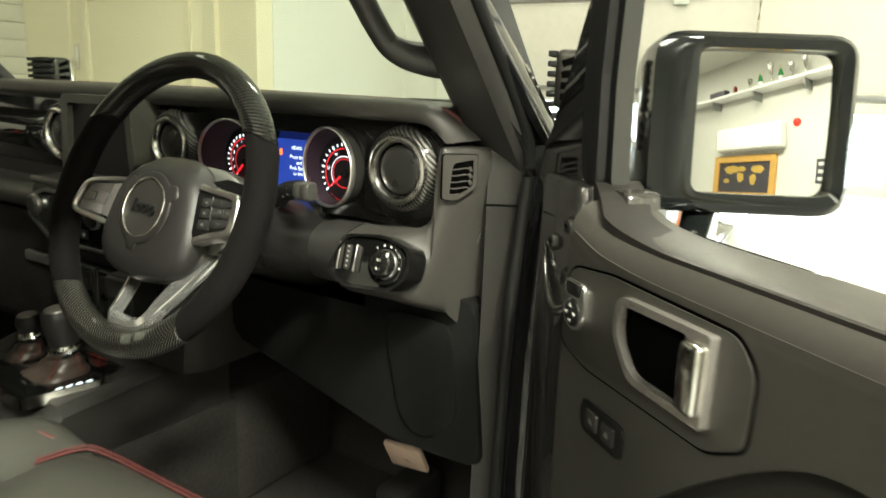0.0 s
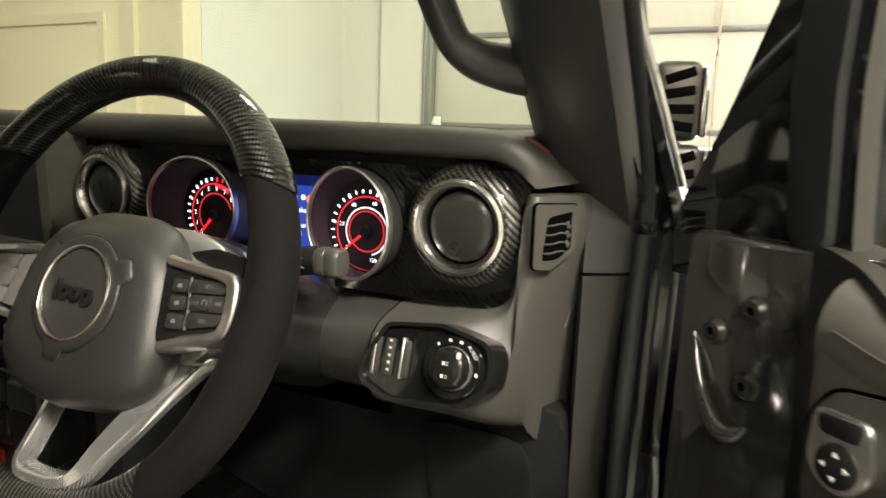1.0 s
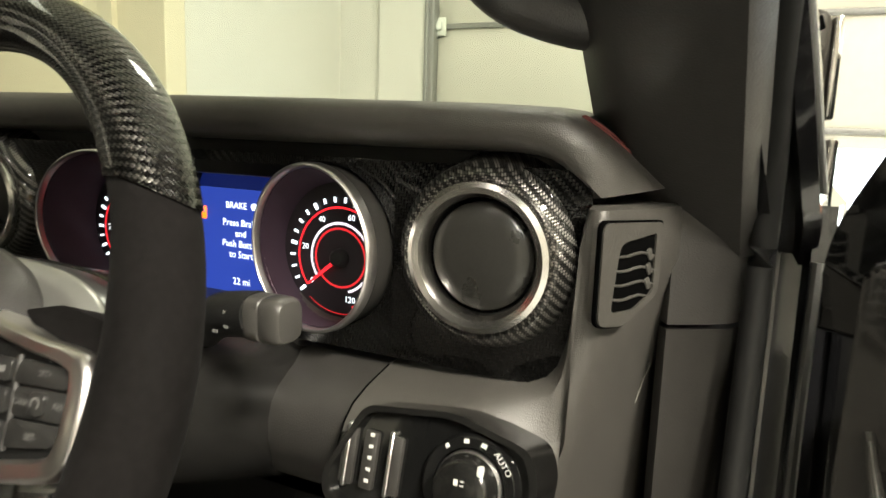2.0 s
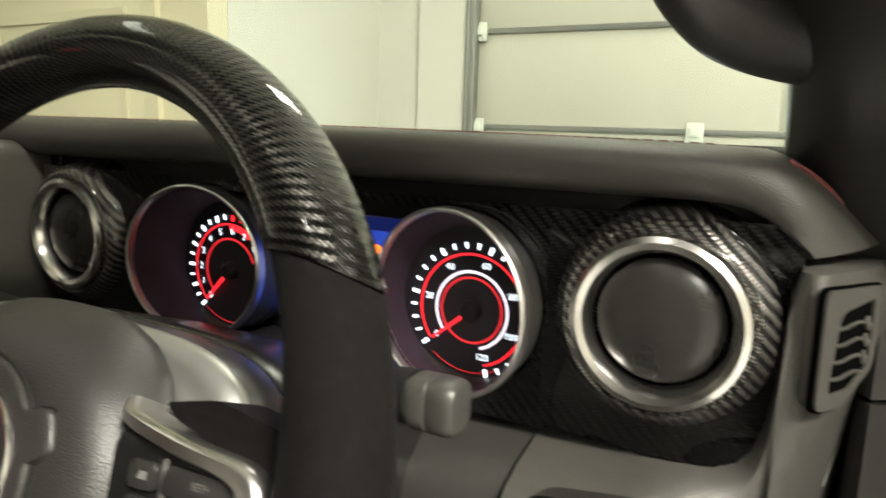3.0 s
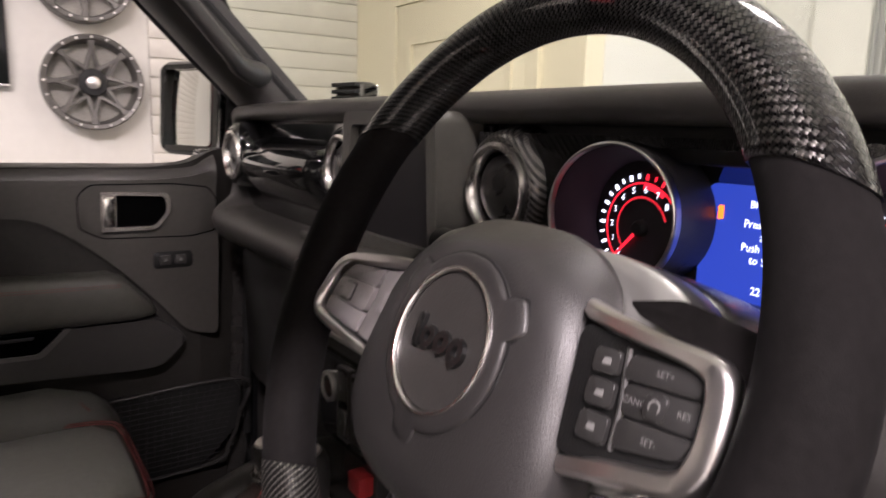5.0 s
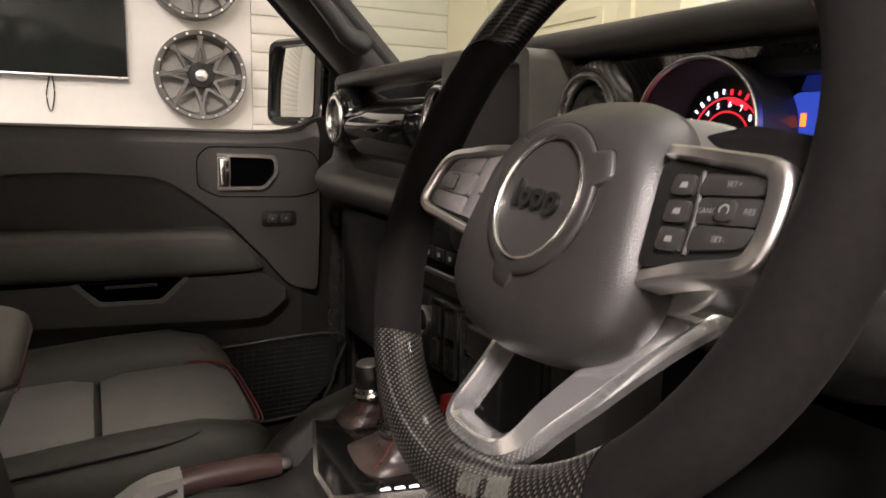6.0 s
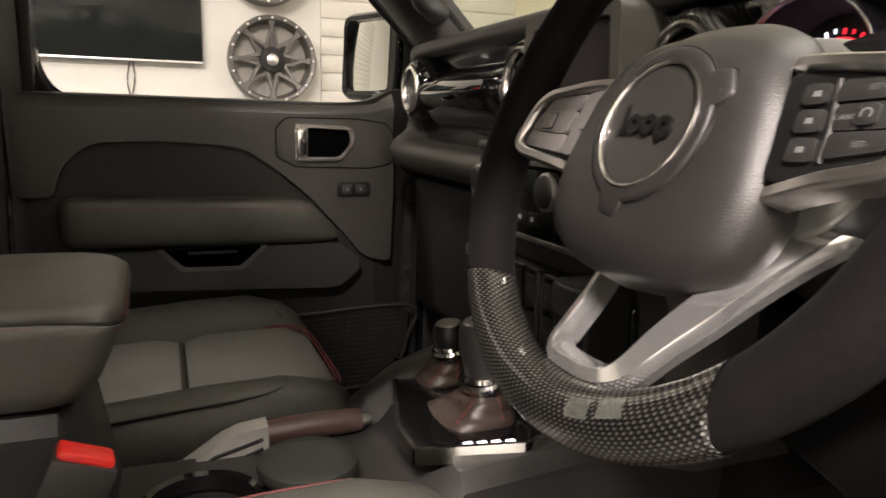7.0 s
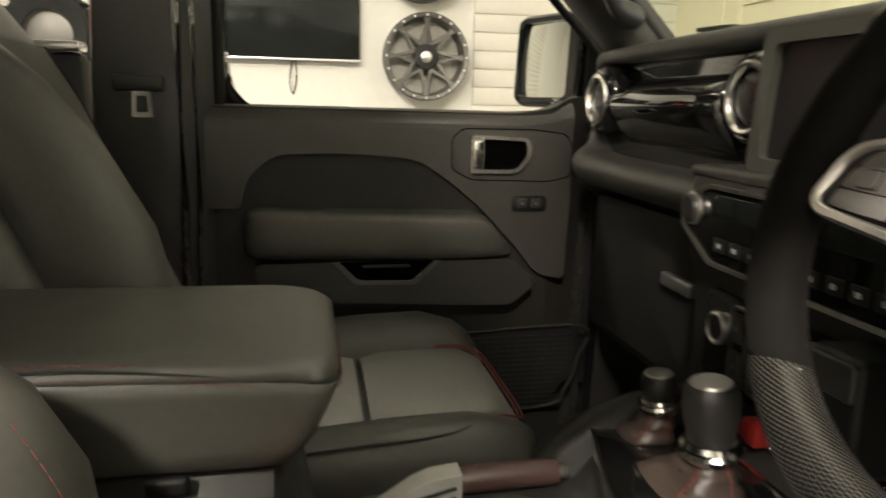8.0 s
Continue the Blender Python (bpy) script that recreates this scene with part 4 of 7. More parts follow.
    for x in xs[:43] + [-0.7, -0.85, -0.925]:
        sec = prof(max(x, -0.5059))
        if x < -0.456:
            k = min(1.0, (-0.456 - x) / 0.05)
            zt = along(top_edge, x) - 0.017 * k
            shelf = [(0.85, zt), (0.715, zt), (0.70, zt - 0.0005), (0.682, zt - 0.001), (0.665, zt - 0.003), (0.653, zt - 0.007), (0.646, zt - 0.014), (0.643, zt - 0.023), (0.648, zt - 0.037), (0.66, 1.258), (0.68, 1.252), (0.70, 1.246), (0.72, 1.242), (0.76, 1.24), (0.85, 1.24)]
            sec = [(u[0] * (1 - k) + v[0] * k, u[1] * (1 - k) + v[1] * k) for u, v in zip(sec, shelf)]
        rings.append([(mirrored(x), y, z) for y, z in sec])
    part("passenger_ledge", loft(rings), soft_plastic, d, "grained black ledge under the trim", 50)
    part("lower_fascia", rbox((mirrored(-0.40), 0.737, 0.97), (-1.25, 0.80, 1.25), 0.006), console_plastic, d, "dark lower dash face")
    part("glovebox", prism(rounded([(-1.70, 1.235), (-1.30, 1.235), (-1.33, 1.01), (-1.66, 1.01)], 0.03), 0, 0.02, facing_back(0, 0.722, 0) @ pose(0, 0, 0, 0, 0, 0), 0.006), console_plastic, d, "closed black glovebox lid")
    part("glovebox_latch", rbox((-1.425, 0.692, 1.136), (-1.342, 0.706, 1.157), 0.005, 3), grey_metal, d, "grey glovebox latch")
    rings = []
    for x, k in ((-1.605, 0.55), (-1.595, 0.85), (-1.57, 1.0), (-1.45, 1.06), (-1.33, 1.0), (-1.307, 0.85), (-1.297, 0.55)):
        rings.append([(x, 0.716 - 0.05 * k * math.sin(math.pi * q / 14) ** 0.7 - 0.006 * math.sin(2 * math.pi * q / 14), 1.43 - 0.10 * q / 14) for q in range(15)])
    part("trim_panel", loft(rings), gloss_black, d, "glossy black curved trim insert", 60)
    return d


dash = dashboard()


flap_black = mat("flap_black", (0.017, 0.0165, 0.015), 0.3, grain=0.05, scale=900, vary=0.25, stain=40)


def vent(x, z, parent, y=0.692, carbon=True):
    m = facing_back(x, y, z)
    h = part("vent_housing", lathe([(0.060, -0.04), (0.056, -0.024), (0.0535, -0.012), (0.0505, -0.003), (0.0455, 0.001), (0.041, -0.001), (0.041, -0.04)], m, 64), carbon_vent_lit if carbon else gloss_black, parent, "lacquered carbon vent surround, weave paled for its highlights" if carbon else "")
    part("chrome_ring", lathe([(0.0428, -0.006), (0.0426, 0.0015), (0.0415, 0.0045), (0.0385, 0.0058), (0.0352, 0.0045), (0.0330, 0.0), (0.0318, -0.008), (0.033, -0.012), (0.041, -0.01)], m, 56, True), ring_metal, h, "satin chrome ring")
    part("vent_disc", lathe([(0.0, 0.0), (0.018, -0.0005), (0.027, -0.002), (0.0302, -0.005), (0.0305, -0.02), (0.0, -0.02)], m, 48), flap_black, h, "round closed black vent flap")
    part("vent_throat", lathe([(0.041, -0.03), (0.0315, -0.012), (0.0308, -0.025), (0.0, -0.03)], m, 40), dark_plastic, h)
    return h


for vx, cb in ((-0.511, True), (-0.948, True), (-1.238, False), (-1.664, False)):
    vent(vx, 1.3985, dash, 0.692 if cb else 0.68, carbon=cb)

# ---- steering wheel ----
def arc_bm(r0, r1, a0, a1, h, m, n=40):
    vs, fs = [], []
    for i in range(n + 1):
        a = radians(a0 + (a1 - a0) * i / n)
        vs += [(r0 * math.cos(a), r0 * math.sin(a), h), (r1 * math.cos(a), r1 * math.sin(a), h)]
    for i in range(n):
        fs.append([2 * i, 2 * i + 1, 2 * i + 3, 2 * i + 2])
    bm = bm_of(vs, fs)
    bm.transform(m)
    return bm


WC = Vector((-0.741, 0.515, 1.3555))
WT = radians(22.3)
WM = axes(WC, (1, 0, 0), (0, math.sin(WT), math.cos(WT)), (0, -math.cos(WT), math.sin(WT)))


def rim_arc(a0, a1, slant0, slant1, r, n, turn=0.0, R=0.172, bulge=0.0):
    """Part of the rim between two angles; the ends slant from outside to inside."""
    k = 28
    bm = bmesh.new()
    uv = bm.loops.layers.uv.new("UVMap")
    grid = []
    for i in range(n + 1):
        t = i / n
        row = []
        for j in range(k):
            th = 2 * math.pi * j / k
            c = (1 - math.cos(th)) / 2
            a = (a0 + slant0 * c) * (1 - t) + (a1 + slant1 * c) * t
            a = radians(a)
            rr = r + bulge * math.sin(math.pi * t)
            rad = R + rr * math.cos(th)
            row.append(bm.verts.new(WM @ Vector((rad * math.cos(a), rad * math.sin(a), rr * 0.96 * math.sin(th)))))
        grid.append(row)
    for i in range(n):
        for j in range(k):
            j2 = (j + 1) % k
            f = bm.faces.new((grid[i][j], grid[i][j2], grid[i + 1][j2], grid[i + 1][j]))
            ang = radians(abs(a1 - a0)) * R
            for lp, (ii, jj) in zip(f.loops, ((i, j), (i, j + 1), (i + 1, j + 1), (i + 1, j))):
                a_, b_ = ang * ii / n, 2 * math.pi * r * jj / k
                lp[uv].uv = (a_ * math.cos(turn) - b_ * math.sin(turn), a_ * math.sin(turn) + b_ * math.cos(turn))
    for row in (grid[0], grid[-1]):
        bm.faces.new(row)
    return bm


spoke_metal = mat("spoke_metal", (0.78, 0.75, 0.74), 0.31, metal=1.0, vary=0.1)
switch_black = mat("switch_black", (0.022, 0.0215, 0.021), 0.4, grain=0.1, scale=1500, vary=0.12)
switch_edge = mat("switch_edge", (0.035, 0.034, 0.033), 0.6, vary=0.1)
glare_film = mat("glare_film", (0.075, 0.078, 0.066), 0.3, grain=1.0, scale=450, vary=0.4, stain=60, coat=0.6)
emblem_black = mat("emblem_black", (0.006, 0.006, 0.006), 0.28, vary=0.1)
dim_print = mat("dim_print", (0.15, 0.15, 0.146), 0.6, vary=0.05)


def bar_bm(pts, width, depth=0.014):
    """A chamfered metal bar along a path in the wheel's plane; width gives half the breadth."""
    rings = []
    for i, p in enumerate(pts):
        d = (pts[min(i + 1, len(pts) - 1)] - pts[max(i - 1, 0)]).normalized()
        nrm = Vector((-d.y, d.x, 0)).normalized()
        up = d.cross(nrm)
        up = -up if up.z < 0 else up
        b = width(i / (len(pts) - 1))
        sec = [(-b, -depth), (-b, -0.002), (-b * 0.6, 0.0006), (b * 0.45, 0.001), (b * 0.8, 0.0), (b, -0.002), (b, -depth)]
        rings.append([WM @ (p + nrm * a + up * h) for a, h in sec])
    return loft(rings)


def steering_wheel():
    w = thing("steering_wheel", tuple(WC), "carbon and black suede steering wheel with satin metal spokes", "steering wheel")
    part("rim_top", rim_arc(26, 155, 10, -14, 0.0184, 64, turn=radians(36), bulge=-0.0021), carbon_twill, w, "lacquered carbon fibre upper rim", 80)
    part("rim_bottom", rim_arc(223, 309, 7, 7, 0.0178, 48, R=0.1722), carbon_plain, w, "coarse woven lacquered carbon lower rim", 80)
    part("grip", rim_arc(-51, 26.2, 7, 10, 0.0172, 36, bulge=0.0016), suede, w, "black suede hand grip", 80)
    part("grip", rim_arc(154.8, 223.2, -14, 7, 0.0172, 36, bulge=0.0016), suede, w, "black suede hand grip", 80)
    # centre pad
    PM_ = WM @ Matrix.Translation((0.002, -0.001, -0.0095))
    half = [(0.0, 0.047), (0.03, 0.045), (0.057, 0.034), (0.074, 0.012), (0.081, -0.018), (0.084, -0.048), (0.074, -0.074), (0.045, -0.091), (0.0, -0.097)]
    outline = smooth_path([Vector((u, v, 0)) for u, v in half], 5)
    flank = outline[9:23]
    outline = outline + [Vector((-p.x, p.y, 0)) for p in outline[-2:0:-1]]
    c = Vector((0, -0.018, 0))
    rings = []
    for s, h in ((0.8, -0.045), (0.86, -0.022), (0.965, -0.0185), (0.995, -0.014), (1.005, -0.007), (0.99, 0.005), (0.95, 0.0115), (0.85, 0.017), (0.68, 0.0198), (0.45, 0.021), (0.2, 0.0215), (0.02, 0.0215)):
        lift = 0.0135 * min(1.0, max(0.0, (0.007 - h) / 0.016))
        rings.append([PM_ @ (c + (p - c) * s + Vector((0, lift * min(1.0, max(0.0, (p.y + 0.005) / 0.03)), h))) for p in outline])
    pad = part("centre_pad", loft(rings), pad_leather, w, "domed black leather airbag pad", 60)
    bm_ = WM @ Matrix.Translation((0.0035, -0.0123, 0.0118))
    part("badge_ring", lathe([(0.0372, 0.0), (0.0372, 0.0025), (0.0366, 0.0038), (0.0354, 0.0038), (0.0344, 0.0022), (0.0344, 0.0)], bm_, 72, True), ring_metal, pad, "thin chrome ring")
    part("badge_disc", lathe([(0.0, 0.001), (0.0338, 0.001), (0.0338, -0.001), (0.0, -0.001)], bm_, 48), hard_plastic, pad)
    # maker's mark reduced to plain raised shapes: a bar and three rings
    part("emblem_piece", prism(rounded([(-0.0205, -0.0075), (-0.0158, -0.0075), (-0.0158, 0.0095), (-0.0205, 0.0095)], 0.0014), 0.0005, 0.0038, bm_, 0.0008), emblem_black, pad, "small raised dark emblem shape")
    for u, v, hh in ((-0.0085, -0.001, 0.0058), (0.0035, -0.001, 0.0058), (0.0160, -0.0025, 0.0068)):
        ring_o = [(u + 0.0058 * math.cos(2 * math.pi * q / 20), v + hh * math.sin(2 * math.pi * q / 20)) for q in range(20)]
        ring_i = [(u + 0.0024 * math.cos(2 * math.pi * q / 20), v + (hh - 0.0034) * math.sin(2 * math.pi * q / 20)) for q in range(20)]
        part("emblem_piece", frame_bm(ring_o, ring_i, 0.0005, 0.0038, bm_, 0.0007), emblem_black, pad, "small raised dark emblem ring")
    # raised collar round the badge, with three tabs
    def collar(r0, tab, n=180):
        out = []
        for q in range(n):
            t = 360.0 * q / n
            near = min(abs((t - an + 180) % 360 - 180) for an in (27, 146, 261))
            out.append(r0 + tab * min(1.0, max(0.0, (12.5 - near) / 4.5)) ** 0.6)
        return [(rr * math.cos(2 * math.pi * q / n), rr * math.sin(2 * math.pi * q / n)) for q, rr in enumerate(out)]
    co = collar(0.0448, 0.0095)
    ci = [(0.0366 * math.cos(2 * math.pi * q / 180), 0.0366 * math.sin(2 * math.pi * q / 180)) for q in range(180)]
    rings = []
    for k, h in ((0.0, 0.001), (0.06, 0.0024), (0.2, 0.0026), (0.7, 0.0020), (0.93, 0.0014), (1.0, 0.0004), (1.0, -0.012)):
        rings.append([bm_ @ Vector((a[0] + (b[0] - a[0]) * k, a[1] + (b[1] - a[1]) * k, h - 0.22 * max(0.0, math.hypot(*b) - 0.0449) * k)) for a, b in zip(ci, co)])
    part("badge_collar", loft(rings, cap=False), pad_leather, pad, "raised collar with tabs round the badge", 50)
    gr = [bm_ @ Vector((p[0] * 1.012, p[1] * 1.012, -0.0012 - 0.25 * max(0.0, math.hypot(*p) - 0.0449))) for p in co]
    part("collar_groove", tube(gr + gr[:1], 0.0009, 6), dark_plastic, pad, "fine groove round the collar")
    words("airbag_mark", "AIRBAG", 0.0075, PM_ @ Matrix.Translation((0.0, -0.066, 0.0192)) @ pose(0, 0, 0, -14, 0, 0), hard_plastic, pad, 0.0004, "embossed airbag lettering")
    # bright edge that hugs the pad's flanks
    for s in (-1, 1):
        edge = [c + (Vector((p.x, p.y, 0)) - c) * 1.012 + Vector((0, 0, -0.012)) for p in flank]
        part("pad_edge", tube([PM_ @ Vector((s * p.x, p.y, p.z)) for p in edge], 0.0017, 8), satin, w, "thin bright edge beside the pad")
    # spokes with switches
    for s in (-1, 1):
        if s > 0:
            o = rounded([(0.074, 0.021), (0.141, 0.018), (0.1485, 0.010), (0.150, -0.013), (0.142, -0.025), (0.082, -0.037)], 0.005)
            bar = smooth_path([Vector(q) for q in ((0.066, 0.0265, -0.010), (0.080, 0.0235, 0.001), (0.112, 0.0200, 0.006), (0.137, 0.0175, 0.006), (0.1450, 0.0115, 0.006), (0.1475, -0.004, 0.006), (0.1455, -0.0165, 0.005), (0.138, -0.0245, 0.004), (0.112, -0.0310, 0.003), (0.084, -0.0380, -0.003))], 5)
            wd = lambda t: 0.0036 + 0.0022 * min(1.0, max(0.0, (t - 0.28) / 0.15)) - 0.0012 * min(1.0, max(0.0, (t - 0.65) / 0.15))
        else:
            o = rounded([(-0.042, 0.020), (-0.122, 0.012), (-0.136, 0.003), (-0.148, -0.024), (-0.144, -0.031), (-0.055, -0.043)], 0.006)
            bar = smooth_path([Vector(q) for q in ((-0.046, 0.0190, -0.004), (-0.07, 0.0165, 0.005), (-0.1, 0.0130, 0.006), (-0.123, 0.0098, 0.006), (-0.1355, 0.0020, 0.006), (-0.143, -0.0125, 0.006), (-0.1465, -0.0235, 0.006), (-0.140, -0.0310, 0.005), (-0.115, -0.0345, 0.004), (-0.085, -0.0380, 0.002), (-0.055, -0.042, -0.004))], 5)
            wd = lambda t: 0.0036
        cx = sum(q[0] for q in o) / len(o)
        cy = sum(q[1] for q in o) / len(o)
        i = [(cx + (q[0] - cx) * 0.95, cy + (q[1] - cy) * 0.9) for q in o]
        sp = part("spoke_frame", bar_bm([q + Vector((0, 0, 0.002)) for q in bar], wd), spoke_metal, w, "satin metal frame round the switches", 35)
        part("switch_plate", prism(i, -0.014, 0.0022, WM, 0.001), dark_plastic, sp, "dark plate under the switches")

        def key(pts, h0, h1, material, r=0.0025, nm="switch"):
            return part(nm, prism(rounded(pts, r, 4), h0, h1, WM, 0.0007), material, sp)

        if s > 0:
            # three keys in a column, a curved divider, and a four-way block with a round-cornered middle
            for vc, hv in ((0.0068, 0.0052), (-0.0055, 0.0056), (-0.0185, 0.0058)):
                col = key([(0.0900 - 0.1 * vc, vc - hv), (0.1035 - 0.16 * vc, vc - hv + 0.001), (0.1025 - 0.16 * vc, vc + hv), (0.0895 - 0.1 * vc, vc + hv - 0.0005)], 0.002, 0.0044, switch_black)
                part("switch_mark", prism([(0.0945 - 0.1 * vc, vc - 0.0014), (0.0990 - 0.1 * vc, vc - 0.0012), (0.0985 - 0.1 * vc, vc + 0.0016), (0.0950 - 0.1 * vc, vc + 0.0012)], 0.0042, 0.00455, WM), dim_print, col, "dim unreadable switch mark", 0)
            part("divider", tube([WM @ Vector(p) for p in smooth_path([(0.1030, 0.0140, 0.0024), (0.1055, 0.004, 0.0028), (0.1082, -0.009, 0.0028), (0.1090, -0.0235, 0.0024)], 5)], 0.0015, 8), switch_edge, sp, "pale curved rib between the switches")
            key([(0.1055, 0.0030), (0.1385, 0.0055), (0.1380, 0.0138), (0.1065, 0.0130)], 0.002, 0.0046, switch_black)
            mid = key([(0.1085, -0.0095), (0.1415, -0.0070), (0.1400, 0.0045), (0.1072, 0.0020)], 0.002, 0.0040, switch_black)
            cen = key([(0.1190, -0.0075), (0.1283, -0.0068), (0.1278, 0.0024), (0.1184, 0.0018)], 0.003, 0.0056, switch_black)
            key([(0.1105, -0.0220), (0.1380, -0.0165), (0.1412, -0.0080), (0.1095, -0.0105)], 0.002, 0.0046, switch_black)
            for txt, u, v, h in (("SET+", 0.1230, 0.0092, 0.0047), ("CANC", 0.1133, -0.0035, 0.0041), ("RES", 0.1345, -0.0015, 0.0041), ("SET-", 0.1250, -0.0150, 0.0047)):
                words("switch_lettering", txt, 0.0036, WM @ Matrix.Translation((u, v, h)) @ pose(0, 0, 0, 0, 0, 4), dim_print, mid, label="small grey switch lettering")
            part("centre_symbol", arc_bm(0.0018, 0.0027, -40, 220, 0.0, WM @ Matrix.Translation((0.1234, -0.0025, 0.0058)), 16), dim_print, cen, "small grey ring symbol", 0)
        else:
            # rocker block split in three rows with a square middle button, and a curved key beside it
            key([(-0.1360, -0.0275), (-0.0895, -0.0310), (-0.0868, -0.0186), (-0.1335, -0.0166)], 0.002, 0.0060, switch_grey, 0.002)
            key([(-0.1330, -0.0160), (-0.0866, -0.0180), (-0.0828, -0.0016), (-0.1262, -0.0026)], 0.002, 0.0067, switch_grey, 0.004)
            key([(-0.1258, -0.0021), (-0.0826, -0.0011), (-0.0795, 0.0098), (-0.1172, 0.0070)], 0.002, 0.0060, switch_grey, 0.002)
            key([(-0.1190, -0.0158), (-0.1180, -0.0158), (-0.1052, -0.0158), (-0.1035, -0.0038), (-0.1165, -0.0038)], 0.004, 0.0072, dark_plastic, 0.002)
            key([(-0.1178, -0.0149), (-0.1063, -0.0149), (-0.1048, -0.0047), (-0.1157, -0.0047)], 0.004, 0.0082, switch_grey, 0.002)
            key([(-0.0860, -0.0310), (-0.0590, -0.0330), (-0.0540, -0.0100), (-0.0500, 0.0135), (-0.0775, 0.0100), (-0.0800, -0.0080)], 0.002, 0.0060, switch_grey, 0.003)
            key([(-0.0730, -0.0145), (-0.0615, -0.0145), (-0.0600, -0.0020), (-0.0712, -0.0020)], 0.004, 0.0076, switch_grey, 0.002)
            for u, v in ((-0.1035, 0.0030), (-0.1230, -0.0098), (-0.0950, -0.0098)):
                part("switch_mark", prism([(u - 0.0016, v - 0.0010), (u + 0.0016, v - 0.0010), (u, v + 0.0014)], 0.0058, 0.0068 if v < 0 else 0.0062, WM), dim_print, sp, "small pale arrow mark", 0)
    # suede web between the grip and the upper bar
    web = rounded([(0.0935, 0.0318), (0.1165, 0.0372), (0.134, 0.0350), (0.160, 0.0310), (0.168, 0.02), (0.163, -0.04), (0.1535, -0.03), (0.1530, 0.004), (0.1455, 0.0175), (0.1005, 0.0272)], [0.002, 0.004, 0.01, 0.01, 0.01, 0.01, 0.006, 0.006, 0.006, 0.002])
    part("grip_web", prism(web, -0.022, 0.0005, WM, 0.003, 3), suede, w, "black suede web beside the switches", 50)
    # two pale patches that paint the glare on the lower rim's lacquer
    for a0, t0 in ((282.5, 84), (290.5, 88)):
        pb = bmesh.new()
        grid = [[pb.verts.new(WM @ Vector(((0.1722 + 0.0181 * math.cos(th)) * math.cos(a), (0.1722 + 0.0181 * math.cos(th)) * math.sin(a), 0.0178 * math.sin(th)))) for th in [radians(t0 + 34 * q / 5) for q in range(6)]] for a in [radians(a0 + 6 * q / 8) for q in range(9)]]
        for a in range(8):
            for b in range(5):
                pb.faces.new((grid[a][b], grid[a + 1][b], grid[a + 1][b + 1], grid[a][b + 1]))
        part("glare_patch", pb, glare_film, w, "pale patch painted for glare on the lower rim", 60)
    # lower forked spoke
    part("fork", fork_bm(), fork_metal, w, "polished metal forked lower spoke", 25)
    return w


def fork_bm():
    """Two legs and a foot, one bar bent into a U whose legs run back under the pad."""
    path = [(-0.070, -0.046, -0.046), (-0.055, -0.068, -0.040), (-0.044, -0.09, -0.031), (-0.0365, -0.11, -0.021), (-0.0305, -0.130, -0.010), (-0.0255, -0.1410, -0.003), (-0.015, -0.1478, 0.001), (0.004, -0.1488, 0.002), (0.022, -0.1478, 0.002),
            (0.035, -0.1435, 0.001), (0.0445, -0.134, -0.001), (0.0515, -0.118, -0.005), (0.0605, -0.097, -0.013), (0.072, -0.073, -0.022), (0.081, -0.055, -0.030), (0.088, -0.041, -0.038), (0.091, -0.032, -0.048)]
    pts = smooth_path([Vector(p) for p in path], 4)
    rings = []
    for i, p in enumerate(pts):
        d = (pts[min(i + 1, len(pts) - 1)] - pts[max(i - 1, 0)]).normalized()
        nrm = Vector((-d.y, d.x, 0)).normalized()
        up = d.cross(nrm)
        up = -up if up.z < 0 else up
        w = 0.0078 + 0.0046 * min(1.0, max(0.0, (i / (len(pts) - 1) - 0.55) / 0.2))
        sec = [(-w, -0.012), (-w, -0.006), (-w + 0.0022, -0.0015), (-w + 0.0035, 0.0), (w - 0.0055, 0.001), (w - 0.0040, 0.0), (w - 0.001, -0.0065), (w, -0.012)]
        rings.append([WM @ (p + nrm * a + up * h) for a, h in sec])
    return loft(rings)


wheel = steering_wheel()

# ---- instruments ----
def lit(name, colour, glow):
    return mat(name, tuple(0.3 * c for c in colour), 0.5, emit=colour, glow=glow, vary=0.0)


lit_white = lit("lit_white", (0.85, 0.93, 1.0), 2.2)
lit_red = lit("lit_red", (1.0, 0.02, 0.03), 1.5)
lit_red_dim = lit("lit_red_dim", (1.0, 0.03, 0.04), 0.7)
lit_blue = lit("lit_blue", (0.035, 0.078, 0.5), 0.72)
lit_blue_dim = lit("lit_blue_dim", (0.01, 0.025, 0.2), 0.35)
lit_amber = lit("lit_amber", (1.0, 0.16, 0.01), 2.5)
lit_pale = lit("lit_pale", (0.9, 0.8, 0.9), 1.3)
dial_black = mat("dial_black", (0.012, 0.009, 0.012), 0.45, vary=0.1)
cone_dark = mat("cone_dark", (0.03, 0.019, 0.029), 0.6, vary=0.1, spec=0.15)
bezel_metal = mat("bezel_metal", (0.62, 0.6, 0.6), 0.3, metal=1.0, vary=0.1)


